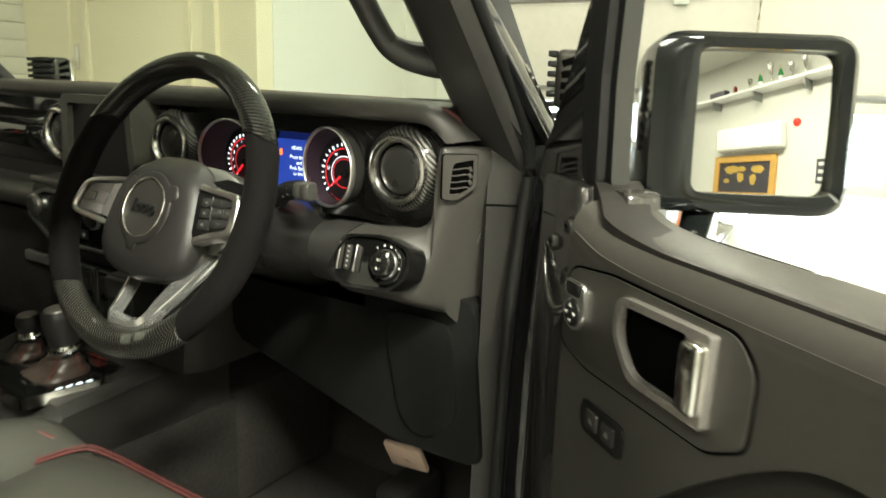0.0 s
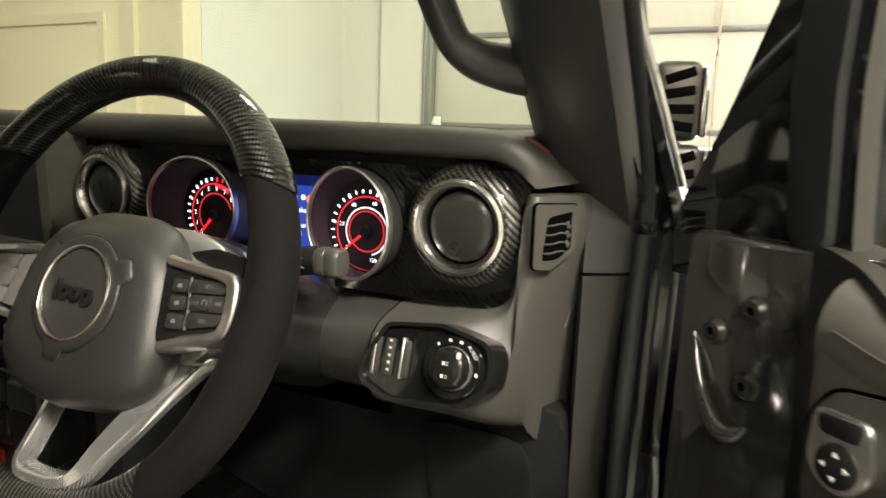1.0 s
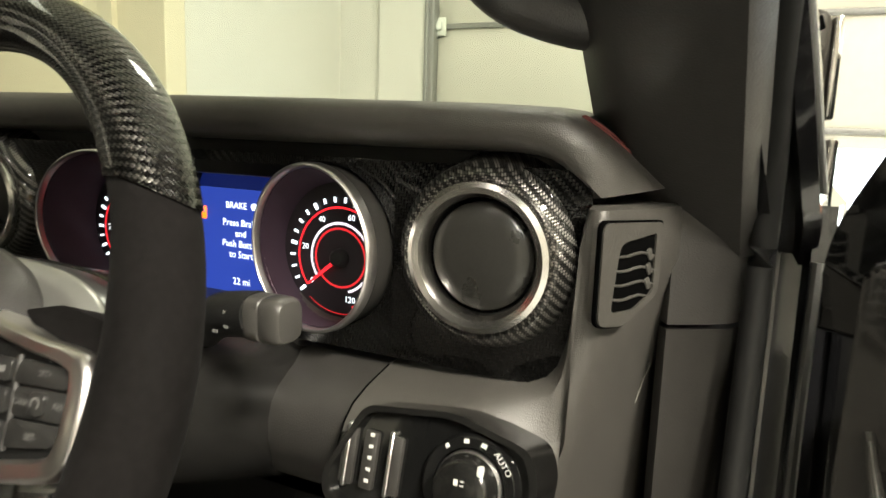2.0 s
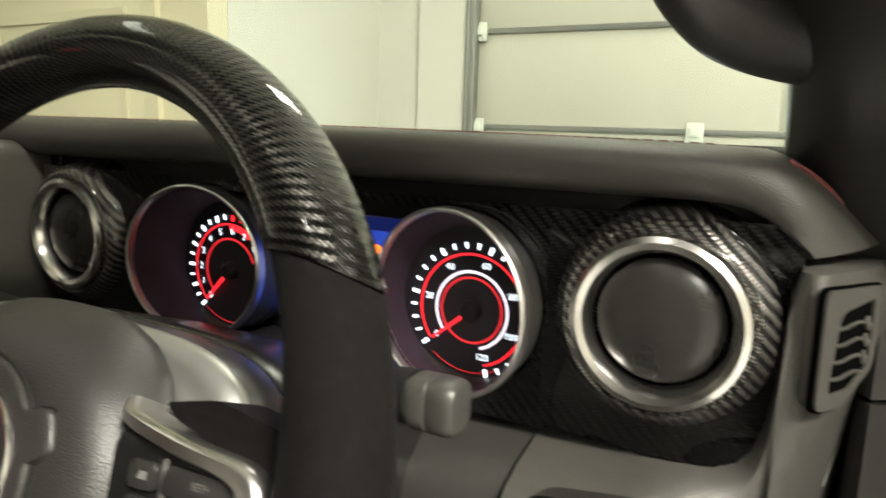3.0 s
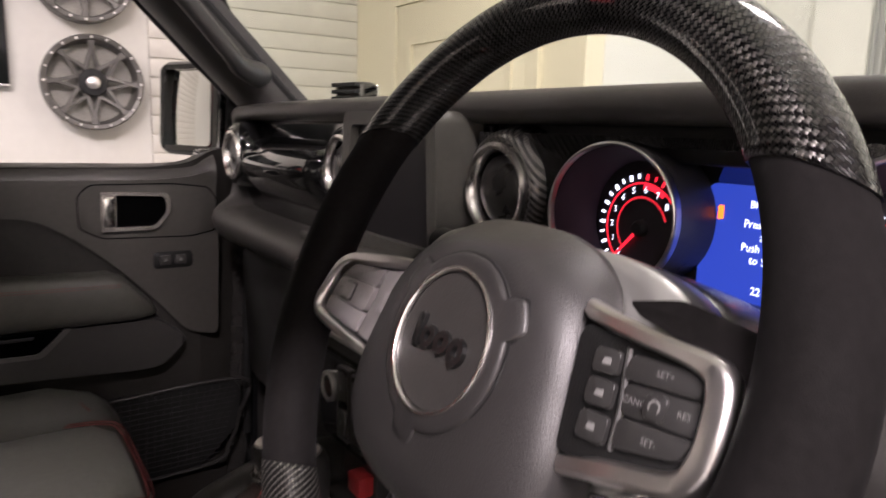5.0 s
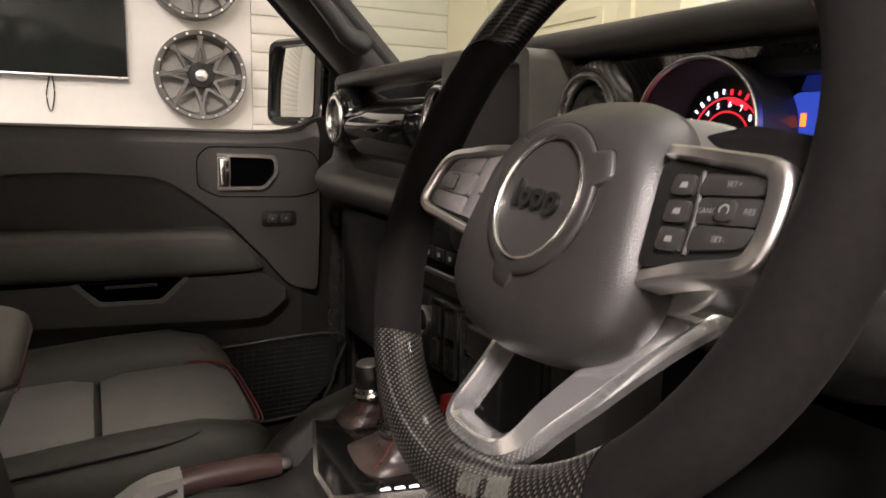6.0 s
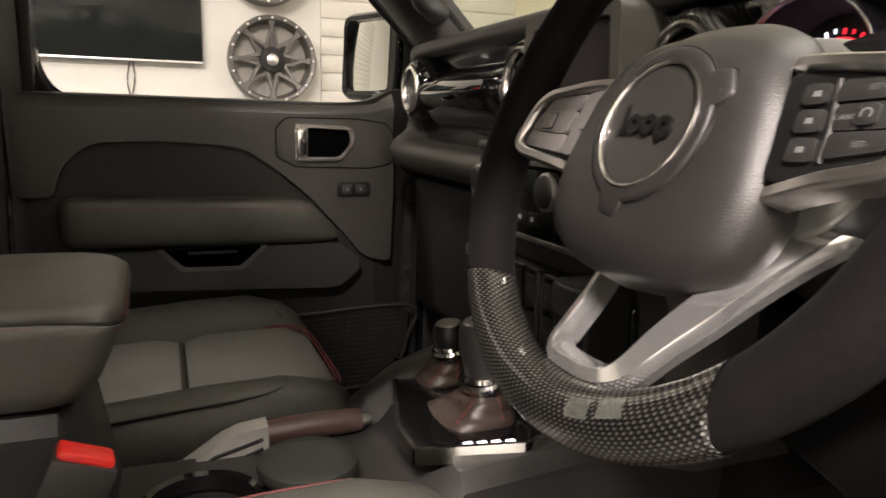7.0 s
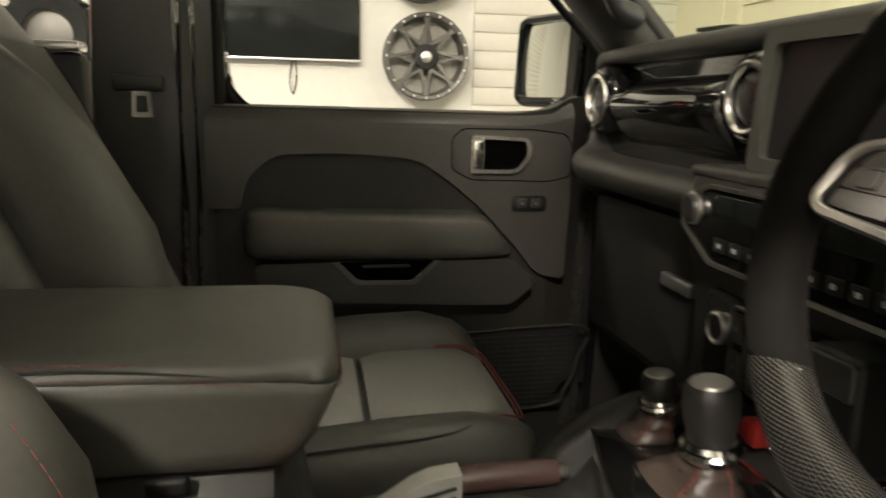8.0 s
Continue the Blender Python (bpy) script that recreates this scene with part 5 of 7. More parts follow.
def dial(name, xc, lean, marks, per, start, step, red_from, needle, label):
    """One round instrument: hooded ring, cone, face, ticks, figures, pointer."""
    g = thing(name, (xc, 0.70, 1.335), label, "gauge", "dashboard gauges")
    m = facing_back(xc, 0.688, 1.392) @ pose(0, 0, 0, 0, -lean, 0)
    f = facing_back(xc, 0.724, 1.385)
    part("bezel_ring", lathe([(0.0526, -0.006), (0.0526, -0.0005), (0.0522, 0.001), (0.0512, 0.0018), (0.0503, 0.0016), (0.0498, 0.0008), (0.0497, -0.006)], m, 64, True), bezel_metal, g, "thin satin chrome ring")
    rings = []
    n = 48
    for k, r in ((0.0, 0.0522), (1.0, 0.052)):
        row = []
        for i in range(n):
            t = 2 * math.pi * i / n
            p = (m @ Vector((r * math.cos(t), r * math.sin(t), -0.004))).lerp(facing_back(xc, 0.765, 1.389) @ Vector((0.047 * math.cos(t), 0.047 * math.sin(t), 0)), k)
            row.append(p)
        rings.append(row)
    part("hood", loft(rings, cap=False), hard_plastic, g, "dark outer gauge tube")
    rings = []
    for k in (0.0, 1.0):
        row = []
        for i in range(n):
            t = 2 * math.pi * i / n
            p = (m @ Vector((0.0492 * math.cos(t), 0.0492 * math.sin(t), -0.003))).lerp(f @ Vector((0.0455 * math.cos(t), 0.0455 * math.sin(t), -0.001)), k)
            row.append(p)
        rings.append(row)
    part("cone", loft(rings, cap=False), cone_dark, g, "dark purple-black inner cone")
    face = part("face", lathe([(0.0, 0.0), (0.0462, 0.0), (0.0462, -0.003), (0.0, -0.003)], f, 56), dial_black, g, "black dial face")
    hub = f @ Matrix.Translation((0, -0.004, 0))
    fine = 2 if per > 1 else 1
    for i in range(marks * fine + 1):
        a = start - step * i / 2 / fine
        big = i % (2 * fine) == 0
        red = red_from is not None and i >= red_from * fine
        q = hub @ pose(0, 0, 0, 0, 0, a)
        part("tick", rbox((0.0358 if big else 0.0368, -0.001 if big else -0.0007, 0.0004), (0.0402, 0.001 if big else 0.0007, 0.0012), 0, 1, q), lit_red if red else lit_white, face, "glowing dial mark", 0)
        if big:
            v = Vector((0.0285 * math.cos(radians(a)), 0.0285 * math.sin(radians(a)), 0.0008))
            words("figure", str(per * (i // 2 // fine)), 0.0068 if per == 1 else 0.0056, hub @ Matrix.Translation(v), lit_white, face, label="glowing dial figure")
    last = start - step * marks / 2
    part("red_arc", arc_bm(0.0328, 0.034, start, last, 0.0006, hub), lit_red, face, "glowing red arc")
    part("inner_arc", arc_bm(0.0222, 0.0238, start, last if per > 1 else last - 20, 0.0006, hub), lit_red_dim if per == 1 else lit_pale, face, "glowing inner ring")
    if per > 1:
        part("inner_ring", arc_bm(0.0188, 0.0202, 0, 360, 0.0007, hub, 60), lit_red_dim, face, "dim red inner ring")
    else:
        part("red_sector", arc_bm(0.0295, 0.0335, last + step * 2.2, last + step * 0.6, 0.0007, hub), lit_red, face, "glowing red sector")
    part("low_arc", arc_bm(0.0375, 0.038, -60, -130, 0.0006, hub), lit_red_dim, face, "dim red lower arc")
    part("pointer", prism([(-0.004, -0.0013), (0.031, -0.0006), (0.031, 0.0006), (-0.004, 0.0013)], 0.002, 0.0034, hub @ pose(0, 0, 0, 0, 0, needle)), lit_red, face, "glowing red pointer", 0)
    part("pointer_cap", lathe([(0.0, 0.006), (0.0045, 0.0058), (0.0062, 0.004), (0.0066, 0.0), (0.0, 0.0)], hub, 24), dark_plastic, face)
    return g


dial("tachometer", -0.814, -11, 16, 1, 225, 23.3, 12, 226, "round tachometer with red glow and chrome ring")
dial("speedometer", -0.623, 11, 12, 20, 218, 48.6, None, 219, "round speedometer with white figures and chrome ring")


def display():
    d = thing("cluster_display", (-0.72, 0.745, 1.335), "lit blue driver display between the dials", "display")
    m = facing_back(0, 0.7445, 0)
    part("casing", rbox((-0.80, 0.746, 1.325), (-0.642, 0.775, 1.45), 0.003), dark_plastic, d)
    part("screen", prism(rounded([(-0.778, 1.339), (-0.654, 1.339), (-0.654, 1.418), (-0.770, 1.418), (-0.778, 1.410)], 0.004), -0.002, 0.0, m), lit_blue, d, "glowing blue screen", 0)
    part("status_band", prism(rounded([(-0.768, 1.4185), (-0.654, 1.4185), (-0.654, 1.438), (-0.760, 1.438)], 0.004), -0.002, 0.0, m), lit_blue_dim, d, "dark blue status band", 0)
    part("lower_lip", bevelled(rbox((-0.80, 0.700, 1.318), (-0.642, 0.75, 1.3395), 0.0), 0.006, 3), hard_plastic, d)
    for txt, z, sz in (("BRAKE", 1.4055, 0.0068), ("Press Brake", 1.3925, 0.0074), ("and", 1.3845, 0.0074), ("Push Button", 1.3765, 0.0074), ("to Start", 1.3685, 0.0074), ("22 mi", 1.348, 0.0074)):
        words("message", txt, sz, m @ Matrix.Translation((-0.7265 if txt != 'BRAKE' else -0.7305, z, 0.0006)), lit_white, d, label="white glowing message text")
    part("warning_mark", prism(rounded([(-0.7645, 1.3935), (-0.7605, 1.3935), (-0.7605, 1.403), (-0.7645, 1.403)], 0.001), 0, 0.001, m), lit_amber, d, "small amber warning mark", 0)
    part("caution_disc", lathe([(0.0, 0.001), (0.005, 0.001), (0.005, 0.0), (0.0, 0.0)], m @ Matrix.Translation((-0.704, 1.404, 0)), 20), lit_amber, d, "amber round caution symbol")
    part("emblem_dot", lathe([(0.0, 0.001), (0.0025, 0.001), (0.0025, 0.0), (0.0, 0.0)], m @ Matrix.Translation((-0.7135, 1.4058, 0)), 14), lit_white, d)


display()


# ---- dash end vent, lamp switch, central stack ----
def side_vent():
    v = thing("side_vent", (-0.428, 0.70, 1.363), "small black slatted demister vent in the dash end", "vent")
    across = Vector((0.0221, 0.0424, 0.0)).normalized()
    m = axes((-0.4333, 0.7102, 1.397), across, (0, 0, 1), across.cross(Vector((0, 0, 1))))
    o = rounded([(-0.0235, 0.0265), (0.0235, 0.025), (0.0235, -0.0135), (-0.0035, -0.0285), (-0.0235, -0.0265)], [0.005, 0.003, 0.006, 0.004, 0.006])
    i = rounded([(-0.010, 0.0155), (0.0185, 0.0195), (0.0185, -0.012), (0.003, -0.0205), (-0.0145, -0.0205)], [0.006, 0.002, 0.004, 0.003, 0.004])
    part("groove", frame_bm([(q[0] * 1.045, q[1] * 1.04) for q in o], [(q[0] * 0.99, q[1] * 0.99) for q in o], -0.002, 0.0006, m), pure_black, v, "dark joint round the vent plate", 0)
    part("vent_frame", frame_bm(o, i, -0.006, 0.0016, m, 0.0007), soft_plastic, v)
    # no opening here: a black plate paints the shade behind the slats
    part("vent_shade", prism(i, -0.014, 0.0004, m), pure_black, v, "flat black plate for the shade behind the slats", 0)
    for k in range(4):
        z = 0.0095 - k * 0.0076
        bow = [Vector((-0.014 + 0.033 * q / 6, z - 0.0011 * math.sin(q / 6 * math.pi * 2.2) - 0.002 * (q / 6) ** 2, 0.0009)) for q in range(7)]
        part("slat", tube([m @ p for p in bow], 0.0008, 6, 1.0), soft_plastic, v, "thin bowed slat")
    for q in range(3):
        part("guide_vane", rbox((0.0135, -0.0032, 0.0006), (0.0172, 0.0032, 0.002), 0.0006, 2, m @ Matrix.Translation((0, -0.0135 + 0.0078 * q, 0)) @ pose(0, 0, 0, 0, 0, 24)), soft_plastic, v)


side_vent()


gloss_satin = mat("gloss_satin", (0.008, 0.0078, 0.0075), 0.22, vary=0.15, coat=0.2)


def lamp_switch():
    s = thing("lamp_switch", (-0.51, 0.635, 1.265), "octagonal headlamp switch panel with rotary knob", "switch panel")
    m = Matrix.Translation((-0.005, 0.6471, 1.297)) @ pose(0, 0, 0, -15, 0, 0) @ facing_back(0, 0, -1.302)
    o = rounded([(-0.570, 1.285), (-0.549, 1.325), (-0.497, 1.331), (-0.455, 1.321), (-0.449, 1.306), (-0.451, 1.284), (-0.472, 1.266), (-0.541, 1.261), (-0.567, 1.272)], 0.007)
    i = [(-0.509 + (p[0] + 0.509) * 0.93, 1.297 + (p[1] - 1.297) * 0.9) for p in o]
    part("surround", frame_bm(o, i, -0.03, 0.005, m, 0.002), gloss_satin, s, "raised shiny black surround")
    part("plate", prism(i, -0.006, 0.0005, m), gloss_black, s, "dark recessed plate")
    for x0 in (-0.556, -0.543, -0.528):
        part("dimmer_wheel", rbox((x0 - 0.0045, 1.281, 0.0), (x0 + 0.0045, 1.312, 0.004), 0.0018, 2, m), hard_plastic, s, "ribbed thumb wheel")
    for x0 in (-0.5565, -0.5305):
        part("bright_edge", rbox((x0 - 0.0012, 1.28, 0.0005), (x0 + 0.0012, 1.314, 0.0046), 0.0005, 1, m), satin, s, "thin chrome edge")
    for z in (1.286, 1.292, 1.298, 1.304, 1.31):
        part("mark", rbox((-0.5432, z - 0.0009, 0.004), (-0.5408, z + 0.0009, 0.0045), 0, 1, m), white_print, s, "small white mark", 0)
    kc = m @ Matrix.Translation((-0.4845, 1.297, 0))
    part("knob_collar", lathe([(0.026, 0.0), (0.0255, 0.004), (0.024, 0.0055), (0.019, 0.005), (0.018, 0.0)], kc, 40), gloss_black, s)
    k = part("knob", lathe([(0.0, 0.017), (0.0125, 0.017), (0.0145, 0.0155), (0.0165, 0.009), (0.0172, 0.003), (0.0172, 0.0), (0.0, 0.0)], kc, 36), gloss_satin, s, "round rotary knob")
    part("knob_ring", lathe([(0.0168, 0.007), (0.0176, 0.006), (0.018, 0.003), (0.0172, 0.003)], kc, 36, True), satin, k, "thin chrome ring")
    part("knob_tab", rbox((0.008, 0.009, 0.014), (0.011, 0.014, 0.0175), 0.0008, 2, kc), white_print, k)
    for (u, v) in ((0.0, 0.004), (0.0, -0.006)):
        part("symbol", joined(rbox((u - 0.003, v - 0.0014, 0.017), (u - 0.0008, v + 0.0014, 0.0174), 0.0, 1, kc), rbox((u + 0.0004, v - 0.0012, 0.017), (u + 0.0024, v - 0.0008, 0.0174), 0, 1, kc), rbox((u + 0.0004, v + 0.0008, 0.017), (u + 0.0024, v + 0.0012, 0.0174), 0, 1, kc)), white_print, k, "small white lamp symbol", 0)
    for a, w in ((128, 0.002), (100, 0.0028), (75, 0.003), (42, 0.006), (-5, 0.003)):
        q = kc @ pose(0.0222 * math.cos(radians(a)), 0.0222 * math.sin(radians(a)), 0.0052, 0, 0, a - 90)
        if a == 42:
            words("auto_mark", "AUTO", 0.0046, q @ Matrix.Translation((0, 0, 0.0005)), white_print, s, label="small white AUTO lettering")
        else:
            part("position_mark", rbox((-w / 2, -0.0011, 0), (w / 2, 0.0011, 0.0005), 0, 1, q), white_print, s, "small white symbol", 0)


white_print = mat("white_print", (0.55, 0.55, 0.53), 0.5, vary=0.05)
lamp_switch()


def touch_screen():
    t = thing("touch_screen", (-1.087, 0.68, 1.32), "dark dashboard touch screen in a soft black frame, off", "screen")
    m = facing_back(0, 0.668, 0)
    o = rounded([(-1.205, 1.322), (-0.995, 1.322), (-1.004, 1.466), (-1.192, 1.466)], 0.012)
    i = rounded([(-1.184, 1.336), (-1.012, 1.336), (-1.020, 1.452), (-1.174, 1.452)], 0.008)
    part("frame", frame_bm(o, i, -0.06, 0.006, m, 0.003), leather, t, "soft black screen frame")
    part("screen", prism(i, -0.01, -0.004, m), screen_glass, t, "dark glossy glass", 0)


touch_screen()


def central_stack():
    c = thing("central_stack", (-1.087, 0.70, 1.03), "black central control stack with knobs and toggle switches", "control panel")
    rings = []
    for y, z in ((0.655, 1.318), (0.645, 1.30), (0.648, 1.215), (0.66, 1.19), (0.665, 1.09), (0.66, 1.04)):
        rings.append([(-1.295, y + 0.03, z), (-1.275, y, z), (-0.90, y, z), (-0.88, y + 0.03, z), (-0.88, 0.80, z), (-1.295, 0.80, z)])
    part("body", bevelled(loft(rings), 0.006, 2), console_plastic, c, "", 40)
    # paler strip on the dark body: the light on its top is put into the colour
    part("brow", rbox((-1.288, 0.646, 1.3085), (-0.887, 0.72, 1.3215), 0.005, 3), soft_plastic, c, "soft brow over the controls, paler for the light on it", 50)
    m = facing_back(0, 0.6455, 0)
    o = rounded([(-1.287, 1.284), (-1.24, 1.303), (-0.934, 1.303), (-0.887, 1.284), (-0.887, 1.25), (-0.95, 1.213), (-1.224, 1.213), (-1.287, 1.25)], 0.008)
    i = [(-1.087 + (p[0] + 1.087) * 0.965, 1.258 + (p[1] - 1.258) * 0.9) for p in o]
    cl = part("climate_panel", frame_bm(o, i, -0.004, 0.006, m, 0.002), satin, c, "metal-edged climate panel")
    part("climate_plate", prism(i, -0.004, 0.003, m), gloss_black, cl)
    for x, r in ((-1.262, 0.017), (-1.087, 0.019), (-0.912, 0.017)):
        k = part("climate_knob", lathe([(0.0, 0.011), (r * 0.78, 0.011), (r * 0.92, 0.009), (r, 0.003), (r, 0.0), (0.0, 0.0)], m @ Matrix.Translation((x, 1.272, 0.003)), 32), hard_plastic, cl, "round climate knob")
        part("knob_ring", lathe([(r * 1.0, 0.002), (r * 1.14, 0.001), (r * 1.12, 0.0045), (r * 0.98, 0.0065)], m @ Matrix.Translation((x, 1.272, 0.003)), 32, True), satin, k, "bright ring round the knob")
    for x0, x1 in ((-1.236, -1.114), (-1.06, -0.938)):
        part("display_strip", rbox((x0, 1.268, 0.002), (x1, 1.293, 0.0045), 0.0015, 2, m), tv_black, cl, "dark climate display strip")
    for j in range(4):
        for s in (-1, 1):
            x = -1.087 + s * (0.03 + j * 0.029)
            b = part("button", rbox((x - 0.0115, 1.23, 0.002), (x + 0.0115, 1.246, 0.0052), 0.002, 2, m), dark_plastic, cl)
            part("button_mark", rbox((x - 0.0032, 1.2355, 0.005), (x + 0.0032, 1.2405, 0.0056), 0, 1, m), white_print, b, "small white button mark", 0)
    m2 = facing_back(0, 0.659, 0)
    tg = part("toggle_panel", prism(rounded([(-1.235, 1.185), (-0.94, 1.185), (-0.94, 1.08), (-1.235, 1.08)], 0.012), -0.006, 0.006, m2, 0.003), gloss_black, c, "black toggle switch panel")
    for x in (-1.165, -1.13, -1.087, -1.044, -1.009):
        part("toggle_frame", frame_bm(rounded([(x - 0.015, 1.178), (x + 0.015, 1.178), (x + 0.015, 1.09), (x - 0.015, 1.09)], 0.004), rounded([(x - 0.012, 1.175), (x + 0.012, 1.175), (x + 0.012, 1.093), (x - 0.012, 1.093)], 0.003), 0.005, 0.010, m2, 0.001), dark_metal, tg, "metal toggle guard")
        for z in (1.155, 1.113):
            sw = part("toggle", rbox((x - 0.0105, z - 0.016, 0.005), (x + 0.0105, z + 0.016, 0.013), 0.003, 2, m2), hard_plastic, tg)
            part("toggle_mark", rbox((x - 0.002, z - 0.003, 0.0128), (x + 0.002, z + 0.003, 0.0133), 0, 1, m2), dim_print, sw, "", 0)
    part("socket_ring", lathe([(0.019, 0.0), (0.019, 0.004), (0.0165, 0.0055), (0.014, 0.004), (0.014, -0.004)], m2 @ Matrix.Translation((-1.208, 1.142, 0.006)), 32), satin, c, "chrome ring of the start button")
    part("socket_cap", lathe([(0.0, 0.003), (0.0135, 0.003), (0.0135, -0.003), (0.0, -0.003)], m2 @ Matrix.Translation((-1.208, 1.142, 0.006)), 24), gloss_black, c)
    box = part("socket_box", rbox((-1.003, 0.605, 1.10), (-0.945, 0.665, 1.2), 0.006, 3), dark_plastic, c, "square black accessory box")
    part("box_lid", rbox((-1.000, 0.600, 1.165), (-0.948, 0.612, 1.197), 0.004, 3), hard_plastic, box)
    part("box_mark", rbox((-0.978, 0.6035, 1.118), (-0.968, 0.6055, 1.121), 0.0005, 1), dim_print, box)
    part("red_block", rbox((-1.135, 0.64, 1.045), (-1.105, 0.66, 1.07), 0.004), red_dull, c, "red anodised panel piece")


red_dull = mat("red_dull", (0.2, 0.012, 0.012), 0.35, vary=0.3)
central_stack()


# ---- steering column and stalks ----
stalk_grey = mat("stalk_grey", (0.042, 0.040, 0.037), 0.35, grain=0.2, scale=1500, vary=0.12)
shroud_black = mat("shroud_black", (0.014, 0.0135, 0.013), 0.24, grain=0.1, scale=1200, vary=0.15)
hub_silver = mat("hub_silver", (0.42, 0.42, 0.40), 0.36, metal=0.85, vary=0.08)
# same shell as hub_silver; its dimmer reflection is put into this grey
hub_shell_dim = mat("hub_shell_dim", (0.11, 0.11, 0.112), 0.28, metal=0.7, vary=0.1)


def column():
    c = thing("steering_column", (-0.741, 0.62, 1.25), "black steering column shroud with two stalks", "steering column")
    def shell(rows, p):
        return loft([[WM @ q for q in super_ring((0, v, h), a, b, 56, p, (1, 0, 0), (0, 1, 0))] for h, a, b, v in rows])
    part("hub_cover", shell(((-0.026, 0.080, 0.040, 0.0), (-0.0255, 0.094, 0.048, 0.0), (-0.027, 0.100, 0.052, 0.0), (-0.031, 0.1055, 0.0548, 0.0), (-0.0335, 0.107, 0.0555, 0.0), (-0.036, 0.1065, 0.055, 0.0)), 3.6), hub_silver, c, "pale silver hub cover behind the wheel", 60)
    part("hub_shell_rear", shell(((-0.0345, 0.102, 0.052, 0.0), (-0.0347, 0.1075, 0.0556, 0.0), (-0.040, 0.110, 0.0566, 0.0), (-0.052, 0.1115, 0.057, 0.0), (-0.056, 0.109, 0.056, 0.0), (-0.057, 0.10, 0.05, 0.0)), 3.4), hub_shell_dim, c, "rear step of the hub shell, greyed for its dimmer reflection", 60)
    part("shroud", shell(((-0.058, 0.098, 0.050, 0.0), (-0.0585, 0.106, 0.055, 0.0), (-0.062, 0.110, 0.058, 0.0), (-0.07, 0.112, 0.059, 0.001), (-0.12, 0.113, 0.060, 0.003), (-0.20, 0.112, 0.058, 0.002), (-0.24, 0.108, 0.056, 0.0)), 3.0), shroud_black, c, "shiny black plastic column shroud", 60)

    def at(s, x, y, z):
        return Vector((-0.744 + s * x, y, z))
    # drive-side stalk: black barrel, printed, with a squared grey cap
    bar = smooth_path([at(1, 0.088, 0.630, 1.340), at(1, 0.110, 0.616, 1.358), at(1, 0.130, 0.607, 1.370), at(1, 0.157, 0.603, 1.375)], 4)
    st = part("stalk", tube(bar, [0.0085 + 0.0037 * min(1.0, q / 8) for q in range(len(bar))], 20, 0.95), dark_plastic, c, "black control stalk")
    cap = ((0.155, 0.90), (0.1562, 0.98), (0.158, 1.0), (0.1645, 1.01), (0.1650, 0.97), (0.1656, 0.97), (0.1662, 1.01), (0.173, 1.01), (0.1755, 0.96), (0.177, 0.86), (0.1775, 0.6))
    part("stalk_end", loft([super_ring(at(1, x, 0.602, 1.3745), 0.0100 * k, 0.0112 * k, 28, 3.6, (0, 1, 0), (0, 0, 1)) for x, k in cap]), stalk_grey, st, "grey squared stalk end with a seam", 40)
    for x, dz, wd in ((0.128, 0.0035, 0.0022), (0.128, -0.003, 0.0030), (0.1365, 0.0045, 0.0026), (0.1365, -0.0005, 0.0018), (0.1365, -0.0055, 0.0026), (0.1455, 0.004, 0.0030), (0.1455, -0.003, 0.0022)):
        tilt = -0.0035 * (x - 0.128) / 0.0175
        part("stalk_mark", rbox((-0.6 * wd, -0.0008, 0), (0.6 * wd, 0.0008, 0.0006), 0, 1, Matrix.Translation(at(1, x, 0.5965 + tilt + 14 * dz * dz, 1.3695 + 0.003 * (x - 0.128) / 0.0175 + dz)) @ facing_back(0, 0, 0)), dim_print, st, "small pale stalk symbol", 0)
    # passenger-side stalk: slimmer, all black
    bar = smooth_path([at(-1, 0.088, 0.630, 1.338), at(-1, 0.110, 0.618, 1.350), at(-1, 0.128, 0.610, 1.361), at(-1, 0.148, 0.606, 1.365), at(-1, 0.160, 0.605, 1.366)], 4)
    st = part("stalk", tube(bar, [0.0080 + 0.0037 * min(1.0, q / 9) - (0.002 if q == len(bar) - 1 else 0.0) for q in range(len(bar))], 20, 0.95), dark_plastic, c, "slim black control stalk")
    for x, z in ((0.132, 1.3625), (0.149, 1.3655)):
        part("stalk_mark", joined(rbox((-0.0030, -0.0013, 0), (-0.0004, 0.0013, 0.0006), 0, 1, Matrix.Translation(at(-1, x, 0.5945, z)) @ facing_back(0, 0, 0)), rbox((0.0006, -0.0009, 0), (0.0026, 0.0009, 0.0006), 0, 1, Matrix.Translation(at(-1, x, 0.5945, z)) @ facing_back(0, 0, 0))), white_print, st, "small white stalk symbol", 0)
    return c


column()


# ---- doors ----
UP = 0.012  # thickness of the upper door trim


